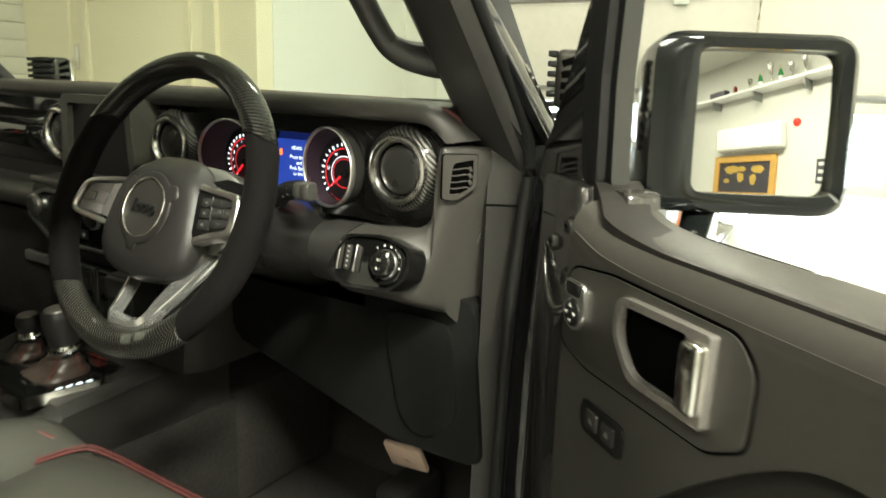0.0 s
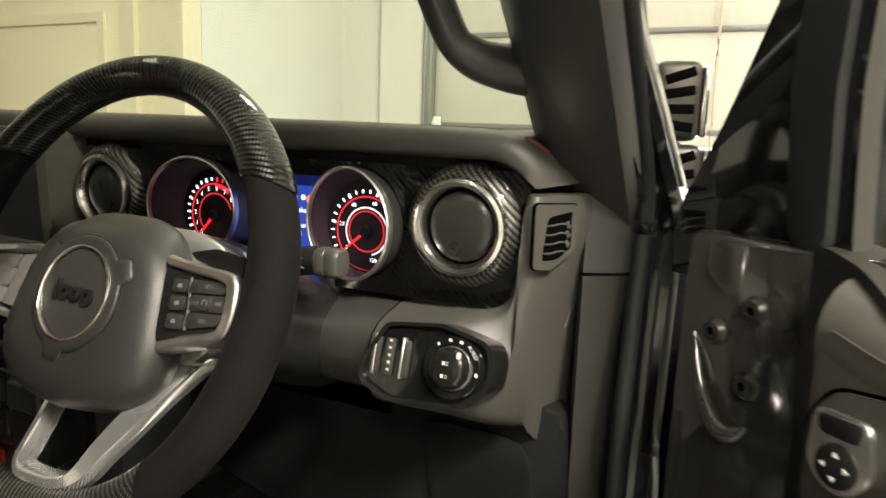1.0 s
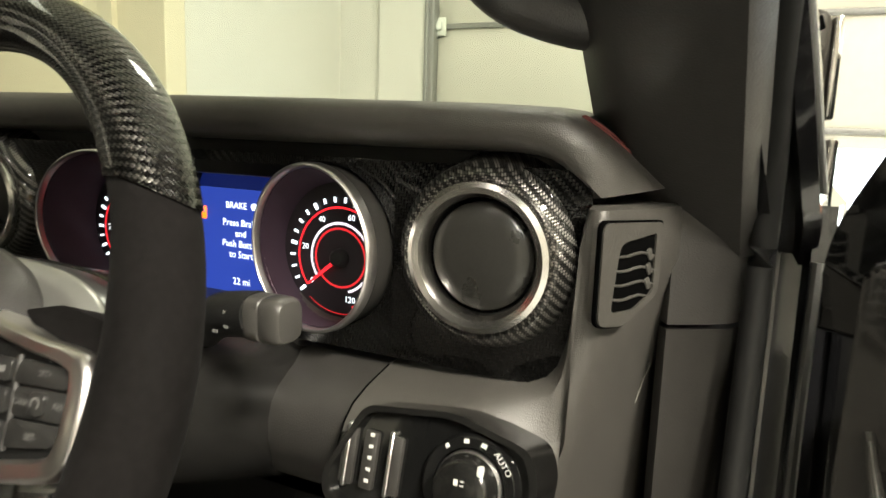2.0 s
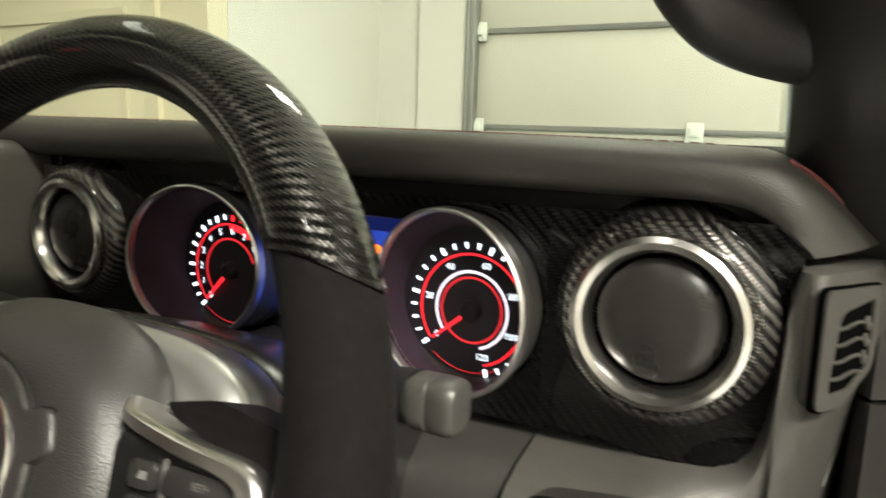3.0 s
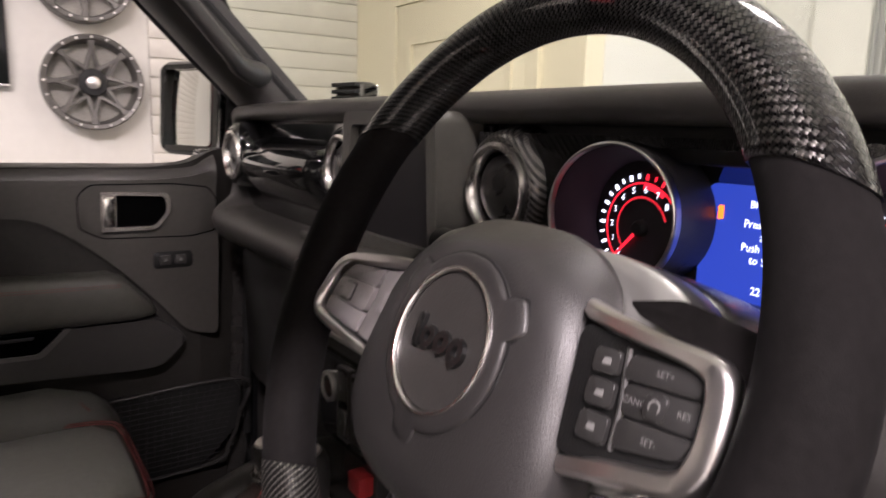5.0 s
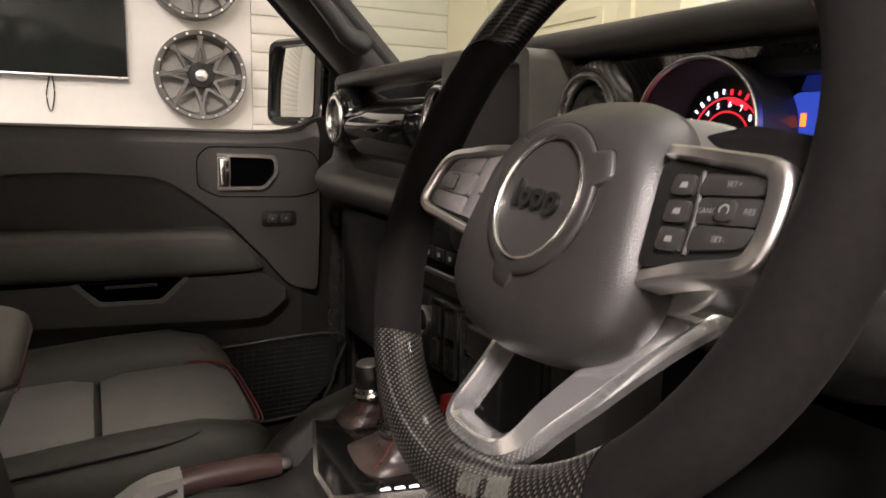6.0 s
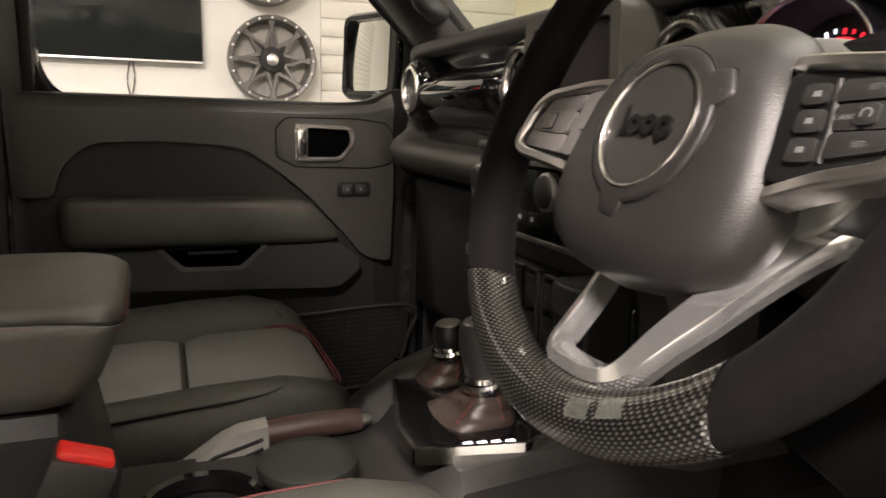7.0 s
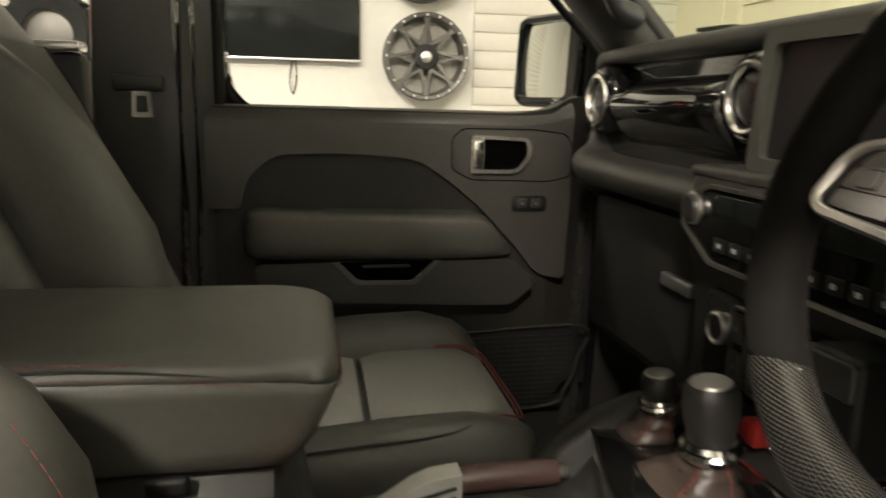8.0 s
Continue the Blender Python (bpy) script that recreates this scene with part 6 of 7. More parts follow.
def door(side, name, label):
    """A front door. Local axes: s to the rear from the front edge, w outward, z up."""
    if side > 0:
        a = radians(-38)
        m = axes((-0.267, 0.630, 0.012), (math.cos(a), math.sin(a), 0), (-math.sin(a), math.cos(a), 0), (0, 0, 1))
    else:
        m = axes((-1.77, 0.718, 0), (0, -1, 0), (-1, 0, 0), (0, 0, 1))
    # outline plane: x = s, y = z; height = outward negative
    face = m @ axes((0, 0, 0), (1, 0, 0), (0, 0, 1), (0, -1, 0))
    d = thing(name, tuple(m @ Vector((0.35, 0.05, 0.62))), label, "car door")
    L = 0.70
    pan = rounded([(0.03, 0.68), (L - 0.08, 0.68), (L, 0.78), (L, 1.374), (0.15, 1.370), (0.085, 1.378), (0.045, 1.398), (0.012, 1.404), (-0.012, 1.402), (-0.02, 1.385), (-0.006, 1.33), (0.0, 1.20)], [0.01, 0.05, 0.05, 0.015, 0.05, 0.03, 0.01, 0.008, 0.008, 0.01, 0.02, 0.02])
    pb = prism(pan, -0.05, 0.0, None, 0.010, 4)
    bmesh.ops.bisect_plane(pb, geom=pb.verts[:] + pb.edges[:] + pb.faces[:], plane_co=(0.075, 0, 0), plane_no=(1, 0, 0))
    for v in pb.verts:
        v.co.z -= 0.036 * max(0.0, (0.075 - v.co.x) / 0.08)
    pb.transform(face)
    part("inner_panel", pb, door_recess_shade, d, "recessed door panel, darkened for its shade", 40)
    part("outer_skin", prism(rounded([(-0.09, 0.66), (L, 0.66), (L + 0.02, 0.78), (L + 0.02, 1.355), (-0.09, 1.355)], 0.01), -0.13, -0.076, face, 0.0), paint_black, d)
    # window frame: slanted front post, rear post, top rail
    post = rounded([(-0.095, 1.36), (0.06, 1.36), (0.055, 1.42), (0.05, 1.50), (0.055, 1.60), (0.16, 1.84), (0.115, 1.84), (-0.005, 1.585), (-0.055, 1.475), (-0.092, 1.41)], [0.0, 0.0, 0.01, 0.02, 0.02, 0.0, 0.0, 0.03, 0.03, 0.02])
    post = [(q[0] - 0.036, q[1]) for q in post]
    part("front_post", prism(post, -0.06, -0.04, face, 0.005, 3), gloss_black, d, "glossy black window frame post", 40)
    sh = -0.036
    part("post_seal", prism(rounded([(q[0] + sh, q[1]) for q in ((0.018, 1.40), (0.045, 1.40), (0.04, 1.50), (0.044, 1.59), (0.14, 1.82), (0.118, 1.82), (0.012, 1.585), (0.008, 1.50))], 0.01), -0.045, -0.03, face, 0.005, 3), rubber, d, "black rubber window channel", 50)
    fl = rounded([(-0.104, 0.70), (0.06, 0.70), (0.06, 1.40), (-0.104, 1.40), (-0.108, 1.2)], 0.008)
    flange = part("hinge_flange", prism(fl, -0.068, -0.034, face, 0.004), edge_sheen_black, d, "glossy black painted door edge, paled for its reflections")
    for s0, z0 in ((-0.039, 1.351), (-0.072, 1.328), (-0.040, 1.296)):
        part("hinge_bolt", lathe([(0.004, 0.0055), (0.0045, 0.0075), (0.0085, 0.0065), (0.0105, 0.003), (0.0125, 0.001), (0.0125, 0.0)], face @ Matrix.Translation((s0, z0, -0.0345)) @ Matrix.Diagonal((0.85, 0.85, 0.9, 1)), 20), bolt_black, flange, "round domed hinge bolt")
    hp = smooth_path([(-0.092, 1.322, -0.034), (-0.082, 1.296, -0.030), (-0.072, 1.275, -0.029), (-0.060, 1.260, -0.029), (-0.047, 1.257, -0.031), (-0.036, 1.266, -0.034)], 5)
    part("hinge_plate", tube([face @ p for p in hp], [0.0022 + 0.0055 * math.sin(math.pi * min(1.0, i / (len(hp) - 1)) ** 1.5) for i in range(len(hp))], 12, 1.0), edge_sheen_black, flange, "curved pressed hinge reinforcement")
    if side < 0:
        part("rear_post", bevelled(loft([[m @ Vector((s0 + ds, w, z)) for ds, w in ((0, 0.02), (0.04, 0.02), (0.04, 0.08), (0.0, 0.08))] for s0, z in ((L - 0.04, 1.36), (L - 0.045, 1.6), (L - 0.06, 1.84))]), 0.005, 2), gloss_black, d)
        cr = [(L - 0.03, 1.36), (L - 0.03, 1.46)] + [(L - 0.045 - 0.055 * (1 - math.cos(q)), 1.445 - 0.075 * math.sin(q)) for q in [math.pi / 2 * i / 8 for i in range(9)]] + [(L - 0.1, 1.36)]
        part("window_corner", prism(cr, -0.07, -0.03, face, 0.002), gloss_black, d, "rounded lower corner of the window frame")
        part("top_rail", bevelled(loft([[m @ Vector((s, w, z + dz)) for w, dz in ((0.02, 0), (0.08, 0), (0.08, 0.04), (0.02, 0.04))] for s, z in ((0.25, 1.79), (L - 0.03, 1.82))]), 0.005, 2), gloss_black, d)
    part("window_seal", tube([m @ Vector(p) for p in smooth_path([(0.10, 0.056, 1.362), (0.3, 0.056, 1.358), (L - 0.05, 0.056, 1.358)], 4)], 0.006, 8), rubber, d)
    # thick upper trim, cut away over the arm rest
    up = rounded([(0.692, 1.353), (0.692, 1.200), (0.640, 1.200), (0.629, 1.247), (0.583, 1.293), (0.47, 1.297), (0.331, 1.288), (0.27, 1.248), (0.215, 1.202), (0.149, 1.132), (0.10, 1.072), (0.045, 1.06), (0.040, 1.2), (0.042, 1.368), (0.085, 1.354), (0.15, 1.349)],
                 [0.008, 0.008, 0.008, 0.02, 0.03, 0.03, 0.03, 0.03, 0.03, 0.02, 0.02, 0.01, 0.02, 0.008, 0.02, 0.03])
    part("upper_trim", prism(up, -0.004, UP, face, 0.007, 4), door_plastic, d, "thick grained black upper door trim", 40)
    tops = [(0.040, 1.392), (0.055, 1.386), (0.07, 1.3805), (0.09, 1.376), (0.12, 1.3735), (0.16, 1.3725), (0.3, 1.374), (0.5, 1.3755), (0.69, 1.3765)]
    pad_sec = ((-0.072, -0.02), (-0.044, -0.05), (0.004, -0.052), (UP - 0.0015, -0.050), (UP + 0.0005, -0.034), (UP - 0.0008, -0.024), (UP - 0.005, -0.0145), (UP - 0.0115, -0.0065), (UP - 0.02, -0.0015), (UP - 0.03, 0.0), (-0.06, 0.001), (-0.070, -0.002))
    part("top_pad", loft([[face @ Vector((s0, zt + dz, h)) for h, dz in pad_sec] for s0, zt in tops]), door_plastic, d, "rounded grained top edge of the door trim", 60)
    # handle bezel
    hs = 0.014 if side > 0 else 0.0
    bz = rounded([(0.042, 1.312), (0.056, 1.334), (0.117, 1.341), (0.249 + hs, 1.341), (0.268 + hs, 1.322), (0.267 + hs, 1.27), (0.232 + hs, 1.252), (0.089, 1.249), (0.044, 1.258)], 0.010)
    part("bezel_groove", frame_bm([(0.155 + (q[0] - 0.155) * 1.018, 1.295 + (q[1] - 1.295) * 1.05) for q in bz], [(0.155 + (q[0] - 0.155) * 0.99, 1.295 + (q[1] - 1.295) * 0.98) for q in bz], UP - 0.002, UP + 0.0008, face), pure_black, d, "dark joint round the handle plate", 0)
    b = part("handle_bezel", prism(bz, UP - 0.004, UP + 0.002, face, 0.0015), door_plastic, d, "black octagonal handle surround")
    hi = rounded([(q[0] + hs, q[1] + 0.35 * hs) for q in ((0.133, 1.3215), (0.211, 1.3245), (0.212, 1.2700), (0.151, 1.2700), (0.128, 1.296))], [0.008, 0.003, 0.003, 0.010, 0.012], 6)
    ho = rounded([(q[0] + hs, q[1] + 0.35 * hs) for q in ((0.126, 1.3280), (0.2345, 1.3310), (0.2345, 1.2635), (0.1475, 1.2635), (0.1205, 1.297))], [0.012, 0.003, 0.003, 0.012, 0.014], 6)
    part("door_handle", frame_bm(ho, hi, UP - 0.002, UP + 0.010, face, 0.003), handle_bright, b, "bright chrome inner door handle", 40)
    # shade within the handle loop is a flat black plate
    part("handle_recess_shade", prism(hi, UP, UP + 0.0028, face, 0.0), pure_black, b, "flat black plate for the shade inside the handle")
    part("handle_pivot", rbox((0.2135 + hs, 1.272 + 0.35 * hs, UP + 0.004), (0.2325 + hs, 1.323 + 0.35 * hs, UP + 0.0175), 0.004, 3, face), chrome, b, "chrome handle pivot block")
    face_up = face @ Matrix.Translation((0, 0, UP - 0.004))
    if side > 0:
        ms = part("mirror_switch", prism(rounded([(0.049, 1.323), (0.081, 1.323), (0.085, 1.292), (0.073, 1.278), (0.057, 1.278), (0.047, 1.292)], 0.006), 0.004, 0.0095, face_up, 0.0015), satin, b, "chrome-edged mirror control")
        part("rocker", prism(rounded([(0.052, 1.321), (0.079, 1.321), (0.077, 1.310), (0.054, 1.310)], 0.003), 0.006, 0.0108, face_up, 0.001), dark_plastic, ms)
        part("dial", lathe([(0.0, 0.012), (0.009, 0.0125), (0.0125, 0.011), (0.0135, 0.008), (0.0135, 0.005), (0.0, 0.005)], face_up @ Matrix.Translation((0.066, 1.294, 0.0)), 28), dark_plastic, ms)
        for q in range(4):
            aa = q * math.pi / 2
            part("arrow", prism([(0.0 + x * math.cos(aa) - y * math.sin(aa), x * math.sin(aa) + y * math.cos(aa)) for x, y in [(0.0058, -0.0018), (0.0088, 0.0), (0.0058, 0.0018)]], 0.012, 0.0129, face_up @ Matrix.Translation((0.066, 1.294, 0.0))), white_mark, ms, "small white arrow mark")
    sw = part("window_switch", prism(rounded([(0.087, 1.222), (0.154, 1.222), (0.154, 1.192), (0.087, 1.192)], 0.008), -0.004, 0.006, face_up, 0.002), dark_plastic, d, "black window switch")
    for s0 in (0.099, 0.125):
        k = part("button", prism(rounded([(s0, 1.216), (s0 + 0.018, 1.216), (s0 + 0.018, 1.199), (s0, 1.199)], 0.003), 0.005, 0.0085, face_up, 0.001), hard_plastic, sw)
        part("button_mark", prism([(s0 + 0.006, 1.205), (s0 + 0.012, 1.205), (s0 + 0.009, 1.211)], 0.0083, 0.0088, face_up), dim_print, k, "small white window mark", 0)
    # arm rest bolster, its front end cut off slantwise
    rings = []
    for s0, zt, zb, k in ((0.153, 1.122, 1.112, 0.3), (0.163, 1.138, 1.1105, 0.6), (0.182, 1.160, 1.109, 0.85), (0.205, 1.184, 1.108, 0.96), (0.23, 1.194, 1.1075, 1.0), (0.4, 1.197, 1.109, 1.0), (0.58, 1.200, 1.113, 1.0), (0.612, 1.200, 1.115, 0.96), (0.626, 1.196, 1.12, 0.8), (0.632, 1.185, 1.13, 0.45)):
        zc, hz, dp = (zt + zb) / 2, (zt - zb) / 2, 0.056 * k
        rings.append([m @ Vector((s0, 0.004 - dp * max(0.0, math.cos(t)) ** 0.32 if math.cos(t) > 0 else 0.004, zc + hz * math.copysign(abs(math.sin(t)) ** 0.62, math.sin(t)))) for t in [2 * math.pi * i / 28 for i in range(28)]])
    arm = part("arm_rest", loft(rings), leather, d, "padded leather door arm rest", 60)
    for off in (0.0, 0.004):
        stitches("stitching", [m @ Vector((0.215 + 0.39 * i / 12, -0.0505 - 0.0006 * i / 12, 1.1775 - off + 0.008 * i / 12)) for i in range(13)], arm, 0.005, 0.0025, 0.0008, stitch_dull)
    # lower trim with the pull cup let into its top
    lp = rounded([(0.103, 1.064), (0.152, 1.020), (0.20, 1.019), (0.399, 1.029), (0.575, 1.036), (0.608, 1.052), (0.618, 1.105), (0.155, 1.107)], 0.014)
    low = part("lower_trim", prism(lp, -0.004, 0.034, face, 0.014, 4), hard_plastic, d, "raised black lower door trim")
    part("trim_lip", tube([face @ Vector(p) for p in smooth_path([(0.118, 1.058, 0.026), (0.158, 1.026, 0.028), (0.21, 1.025, 0.029), (0.399, 1.035, 0.029), (0.57, 1.042, 0.028)], 5)], 0.0035, 8), door_plastic, low, "rounded lower edge of the trim")
    po = rounded([(0.288, 1.1095), (0.334, 1.064), (0.443, 1.066), (0.485, 1.108)], 0.008)
    pi = rounded([(0.299, 1.1095), (0.340, 1.071), (0.437, 1.073), (0.473, 1.108)], 0.007)
    part("pull_cup", frame_bm(po, pi, 0.032, 0.038, face, 0.0018), leather_mid, low, "moulded pull cup rim")
    # the cup's depth is painted as a black patch on the trim
    part("pull_cup_shade", prism(pi, 0.02, 0.0344, face, 0.0), pure_black, low, "flat black patch for the shade in the pull cup", 0)
    part("pull_bar", rbox((0.345, 1.096, 0.0335), (0.43, 1.101, 0.0365), 0.0012, 2, face), hard_plastic, low)
    net = part("net_pocket", prism(rounded([(0.002, 0.966), (0.25, 0.962), (0.55, 0.95), (0.5, 0.80), (0.09, 0.80), (0.012, 0.87)], 0.03), 0.0, 0.014, face, 0.004), dark_plastic, d, "black mesh storage net")
    for q in range(36):
        part("net_cord", tube([face @ Vector((0.015 + 0.0146 * q, 0.957, 0.0145)), face @ Vector((0.03 + 0.0138 * q + (0.03 if q < 4 else 0.0), 0.815 + (0.03 if q < 4 else 0.0), 0.0145))], 0.0011, 5), net_mat, net)
    for q in range(15):
        part("net_cord", tube([face @ Vector((0.01 + 0.003 * q, 0.951 - 0.0098 * q, 0.015)), face @ Vector((0.54 - 0.0025 * q, 0.946 - 0.0098 * q, 0.015))], 0.0011, 5), net_mat, net)
    part("net_hem", tube([face @ Vector(p) for p in smooth_path([(0.55, 0.95, 0.016), (0.25, 0.962, 0.018), (0.004, 0.966, 0.016), (0.008, 0.90, 0.016), (0.03, 0.84, 0.016), (0.09, 0.802, 0.016), (0.5, 0.802, 0.016)], 5)], 0.0035, 8), trim_dark, net, "bound hem of the net")
    # mirror on the outside
    if side > 0:
        gc, yaw, el = Vector((-0.124, 0.772, 1.476)), radians(30), radians(7.0)
        wl, wr, ht, hb, fl_, fr_ = 0.0635, 0.0755, 0.072, 0.072, 0.0445, 0.0185
    else:
        gc, yaw, el = Vector((-1.945, 0.688, 1.478)), radians(24), radians(3.0)
        wl, wr, ht, hb, fl_, fr_ = 0.086, 0.058, 0.076, 0.076, 0.014, 0.055
    mz = Vector((math.sin(yaw) * math.cos(el), -math.cos(yaw) * math.cos(el), math.sin(el)))
    mx = Vector((math.cos(yaw), math.sin(yaw), 0))
    mm = axes(gc, mx, mz.cross(mx), mz)
    iw = rounded([(-wl, -hb), (wr, -hb), (wr, ht), (-wl, ht)], 0.014)
    ow = rounded([(-wl - fl_, -hb - 0.02), (wr + fr_, -hb - 0.02), (wr + fr_, ht + 0.017), (-wl - fl_, ht + 0.017)], 0.03)
    ml = min(0.012, fl_ * 0.6)
    mid = rounded([(-wl - ml, -hb - 0.01), (wr + min(0.01, 0.6 * fr_), -hb - 0.01), (wr + min(0.01, 0.6 * fr_), ht + 0.009), (-wl - ml, ht + 0.009)], 0.02)
    rings = [[mm @ Vector((p[0], p[1], h)) for p in iw] for h in (-0.012, 0.006)]
    rings.append([mm @ Vector((p[0], p[1], 0.009)) for p in mid])
    for s, h in ((0.985, 0.002), (1.0, -0.012), (1.0, -0.05), (0.97, -0.085), (0.85, -0.105), (0.5, -0.115), (0.1, -0.116)):
        rings.append([mm @ Vector((p[0] * s, p[1] * s, h)) for p in ow])
    mir = part("mirror_housing", loft(rings), mirror_black, d, "glossy black door mirror housing", 50)
    n, R = 14, 1.1
    gl = bmesh.new()
    grid = [[gl.verts.new((-wl + (wl + wr) * i / n, -hb + (ht + hb) * j / n, 0)) for j in range(n + 1)] for i in range(n + 1)]
    for i in range(n):
        for j in range(n):
            gl.faces.new((grid[i][j], grid[i + 1][j], grid[i + 1][j + 1], grid[i][j + 1]))
    for v in gl.verts:
        v.co.z = -(v.co.x ** 2 + v.co.y ** 2) / (2 * R)
    back_ = bmesh.ops.extrude_face_region(gl, geom=gl.faces[:])
    for v in [g for g in back_["geom"] if isinstance(g, bmesh.types.BMVert)]:
        v.co.z -= 0.003
    gl.transform(mm)
    part("mirror_glass", gl, mirror_glass, mir, "clean convex mirror glass", 50)
    foot = m @ Vector((0.06, 0.10, 1.335))
    root = mm @ Vector((-0.03 if side > 0 else 0.03, -hb - 0.004, -0.055))
    part("mirror_arm", tube([foot, foot.lerp(root, 0.5) + Vector((0, 0, -0.006)), root + Vector((0, 0, 0.02))], [0.016, 0.015, 0.018], 12, 0.7), mirror_black, mir)
    return d, m, face


white_mark = mat("white_mark", (0.8, 0.8, 0.78), 0.5)
net_mat = mat("net_mesh", (0.011, 0.0105, 0.0095), 0.9, grain=1.0, scale=220, vary=0.4, stain=30)
driver_door, DM, DF = door(1, "driver_door", "open black front car door with grained trim")
passenger_door, PM, PF = door(-1, "passenger_door", "closed black front car door with stitched arm rest")


# ---- seats ----

def seat(name, xc, label, yf=0.49, dz=0.0, insert=None, piping=None):
    s = thing(name, (xc, 0.15, 0.70), label, "car seat", "front seats")
    # cushion: side bolsters stand above the middle, the front rolls over
    top = [(-0.246, -0.10), (-0.256, -0.05), (-0.254, -0.005), (-0.242, 0.022), (-0.218, 0.034), (-0.19, 0.028), (-0.162, 0.006), (-0.140, -0.014), (-0.12, -0.016), (0.0, -0.010)]
    top = top + [(-x, z) for x, z in reversed(top[:-1])]
    rings = []
    for y, zt, k in ((yf + 0.004, 0.93, 0.86), (yf - 0.002, 0.955, 0.91), (yf - 0.016, 0.972, 0.95), (yf - 0.04, 0.982, 0.98), (yf - 0.1, 0.988, 1.0), (yf - 0.2, 0.985, 1.0), (yf - 0.35, 0.972, 1.0), (yf - 0.5, 0.955, 1.0), (yf - 0.56, 0.94, 0.97)):
        flat = min(1.0, max(0.3, (yf - y) / 0.1 + 0.3))
        rings.append([(xc + x * k, y, zt + dz + (z * flat if z > -0.02 else z)) for x, z in top] + [(xc + 0.22 * k, y, 0.84 + dz), (xc - 0.22 * k, y, 0.84 + dz)])
    part("cushion", loft(rings), leather, s, "black leather seat cushion", 60)
    for ya, yb in ((0.016, 0.212), (0.222, 0.42)):
        n = 6
        rings = []
        for q in range(n + 1):
            t = q / n
            y = yf - ya - (yb - ya) * t
            z = 0.984 + dz - 0.03 * max(0.0, (yf - y - 0.1)) - (0.006 if q in (0, n) else 0.0) - (0.010 if ya < 0.1 and q == 0 else 0)
            hw = 0.130 - (0.006 if q in (0, n) else 0.0) - (0.004 if ya < 0.1 and q < 2 else 0.0)
            rings.append([(xc - hw, y, z - 0.022), (xc - hw, y, z - 0.004), (xc - hw * 0.93, y, z + 0.001), (xc - hw * 0.5, y, z + 0.005), (xc, y, z + 0.006), (xc + hw * 0.5, y, z + 0.005), (xc + hw * 0.93, y, z + 0.001), (xc + hw, y, z - 0.004), (xc + hw, y, z - 0.022)])
        part("cushion_insert", loft(rings), insert or leather_pale, s, "leather centre insert", 60)
    pip = [(xc - 0.140, yf - 0.085, 0.981 + dz), (xc - 0.133, yf - 0.035, 0.979 + dz), (xc - 0.115, yf - 0.012, 0.972 + dz), (xc, yf - 0.008, 0.970 + dz)]
    pip = smooth_path(pip + [(2 * xc - p[0], p[1], p[2]) for p in reversed(pip[:-1])], 6)
    part("piping", tube(pip, 0.0016, 6), piping or stitch_red, s, "red piping round the centre insert")
    part("piping", tube([p + Vector(((0.006 if p.x > xc else -0.006), 0.005, 0.001)) for p in pip], 0.0012, 6), piping or stitch_red, s, "red piping round the centre insert")
    for sx in (-1, 1):
        edge = smooth_path([(xc + sx * 0.241, yf - 0.42, 0.990 + dz), (xc + sx * 0.243, yf - 0.28, 1.001 + dz), (xc + sx * 0.240, yf - 0.14, 1.010 + dz), (xc + sx * 0.215, yf - 0.085, 1.015 + dz), (xc + sx * 0.165, yf - 0.045, 0.991 + dz)], 6)
        part("bolster_piping", tube(edge, 0.0016, 6), stitch_dull if sx < 0 else rubber, s, "dull red bolster piping" if sx < 0 else "dark bolster seam")
        part("side_seam", tube(smooth_path([(xc + sx * 0.2565, yf - 0.45, 0.93 + dz), (xc + sx * 0.2575, yf - 0.28, 0.945 + dz), (xc + sx * 0.2575, yf - 0.14, 0.953 + dz), (xc + sx * 0.254, yf - 0.06, 0.942 + dz), (xc + sx * 0.243, yf - 0.02, 0.92 + dz)], 5), 0.0022, 6), leather_mid, s, "raised seam along the cushion side")
    part("seat_base", rbox((xc - 0.2, yf - 0.5, 0.70), (xc + 0.2, yf - 0.06, 0.85), 0.02), hard_plastic, s)
    # backrest, leaning back
    rings = []
    for k, hw, th in ((0.0, 0.2, 0.055), (0.03, 0.225, 0.075), (0.15, 0.245, 0.085), (0.35, 0.245, 0.085), (0.5, 0.225, 0.075), (0.6, 0.17, 0.06), (0.63, 0.13, 0.04)):
        y, z = 0.03 - k * 0.42, 0.96 + k * 0.92
        rings.append(super_ring((xc, y - 0.06, z), hw, th, 36, 3.5, (1, 0, 0), (0, 0.92, 0.4)))
    back = part("backrest", loft(rings), leather, s, "black leather backrest", 60)
    part("backrest_insert", bevelled(loft([[(xc - hw, y - 0.02, z), (xc - hw, y + 0.004, z), (xc, y + 0.012, z), (xc + hw, y + 0.004, z), (xc + hw, y - 0.02, z)] for y, z, hw in ((0.028, 1.03, 0.13), (-0.035, 1.17, 0.14), (-0.13, 1.38, 0.135), (-0.165, 1.45, 0.12))]), 0.005, 2), leather_mid, back, "slightly paler leather backrest insert", 50)
    for sx in (-1, 1):
        part("backrest_seam", tube(smooth_path([(xc + sx * 0.132, 0.031, 1.03), (xc + sx * 0.142, -0.031, 1.17), (xc + sx * 0.137, -0.126, 1.38), (xc + sx * 0.122, -0.161, 1.45)], 5), 0.0022, 6), rubber, back, "dark seam beside the insert")
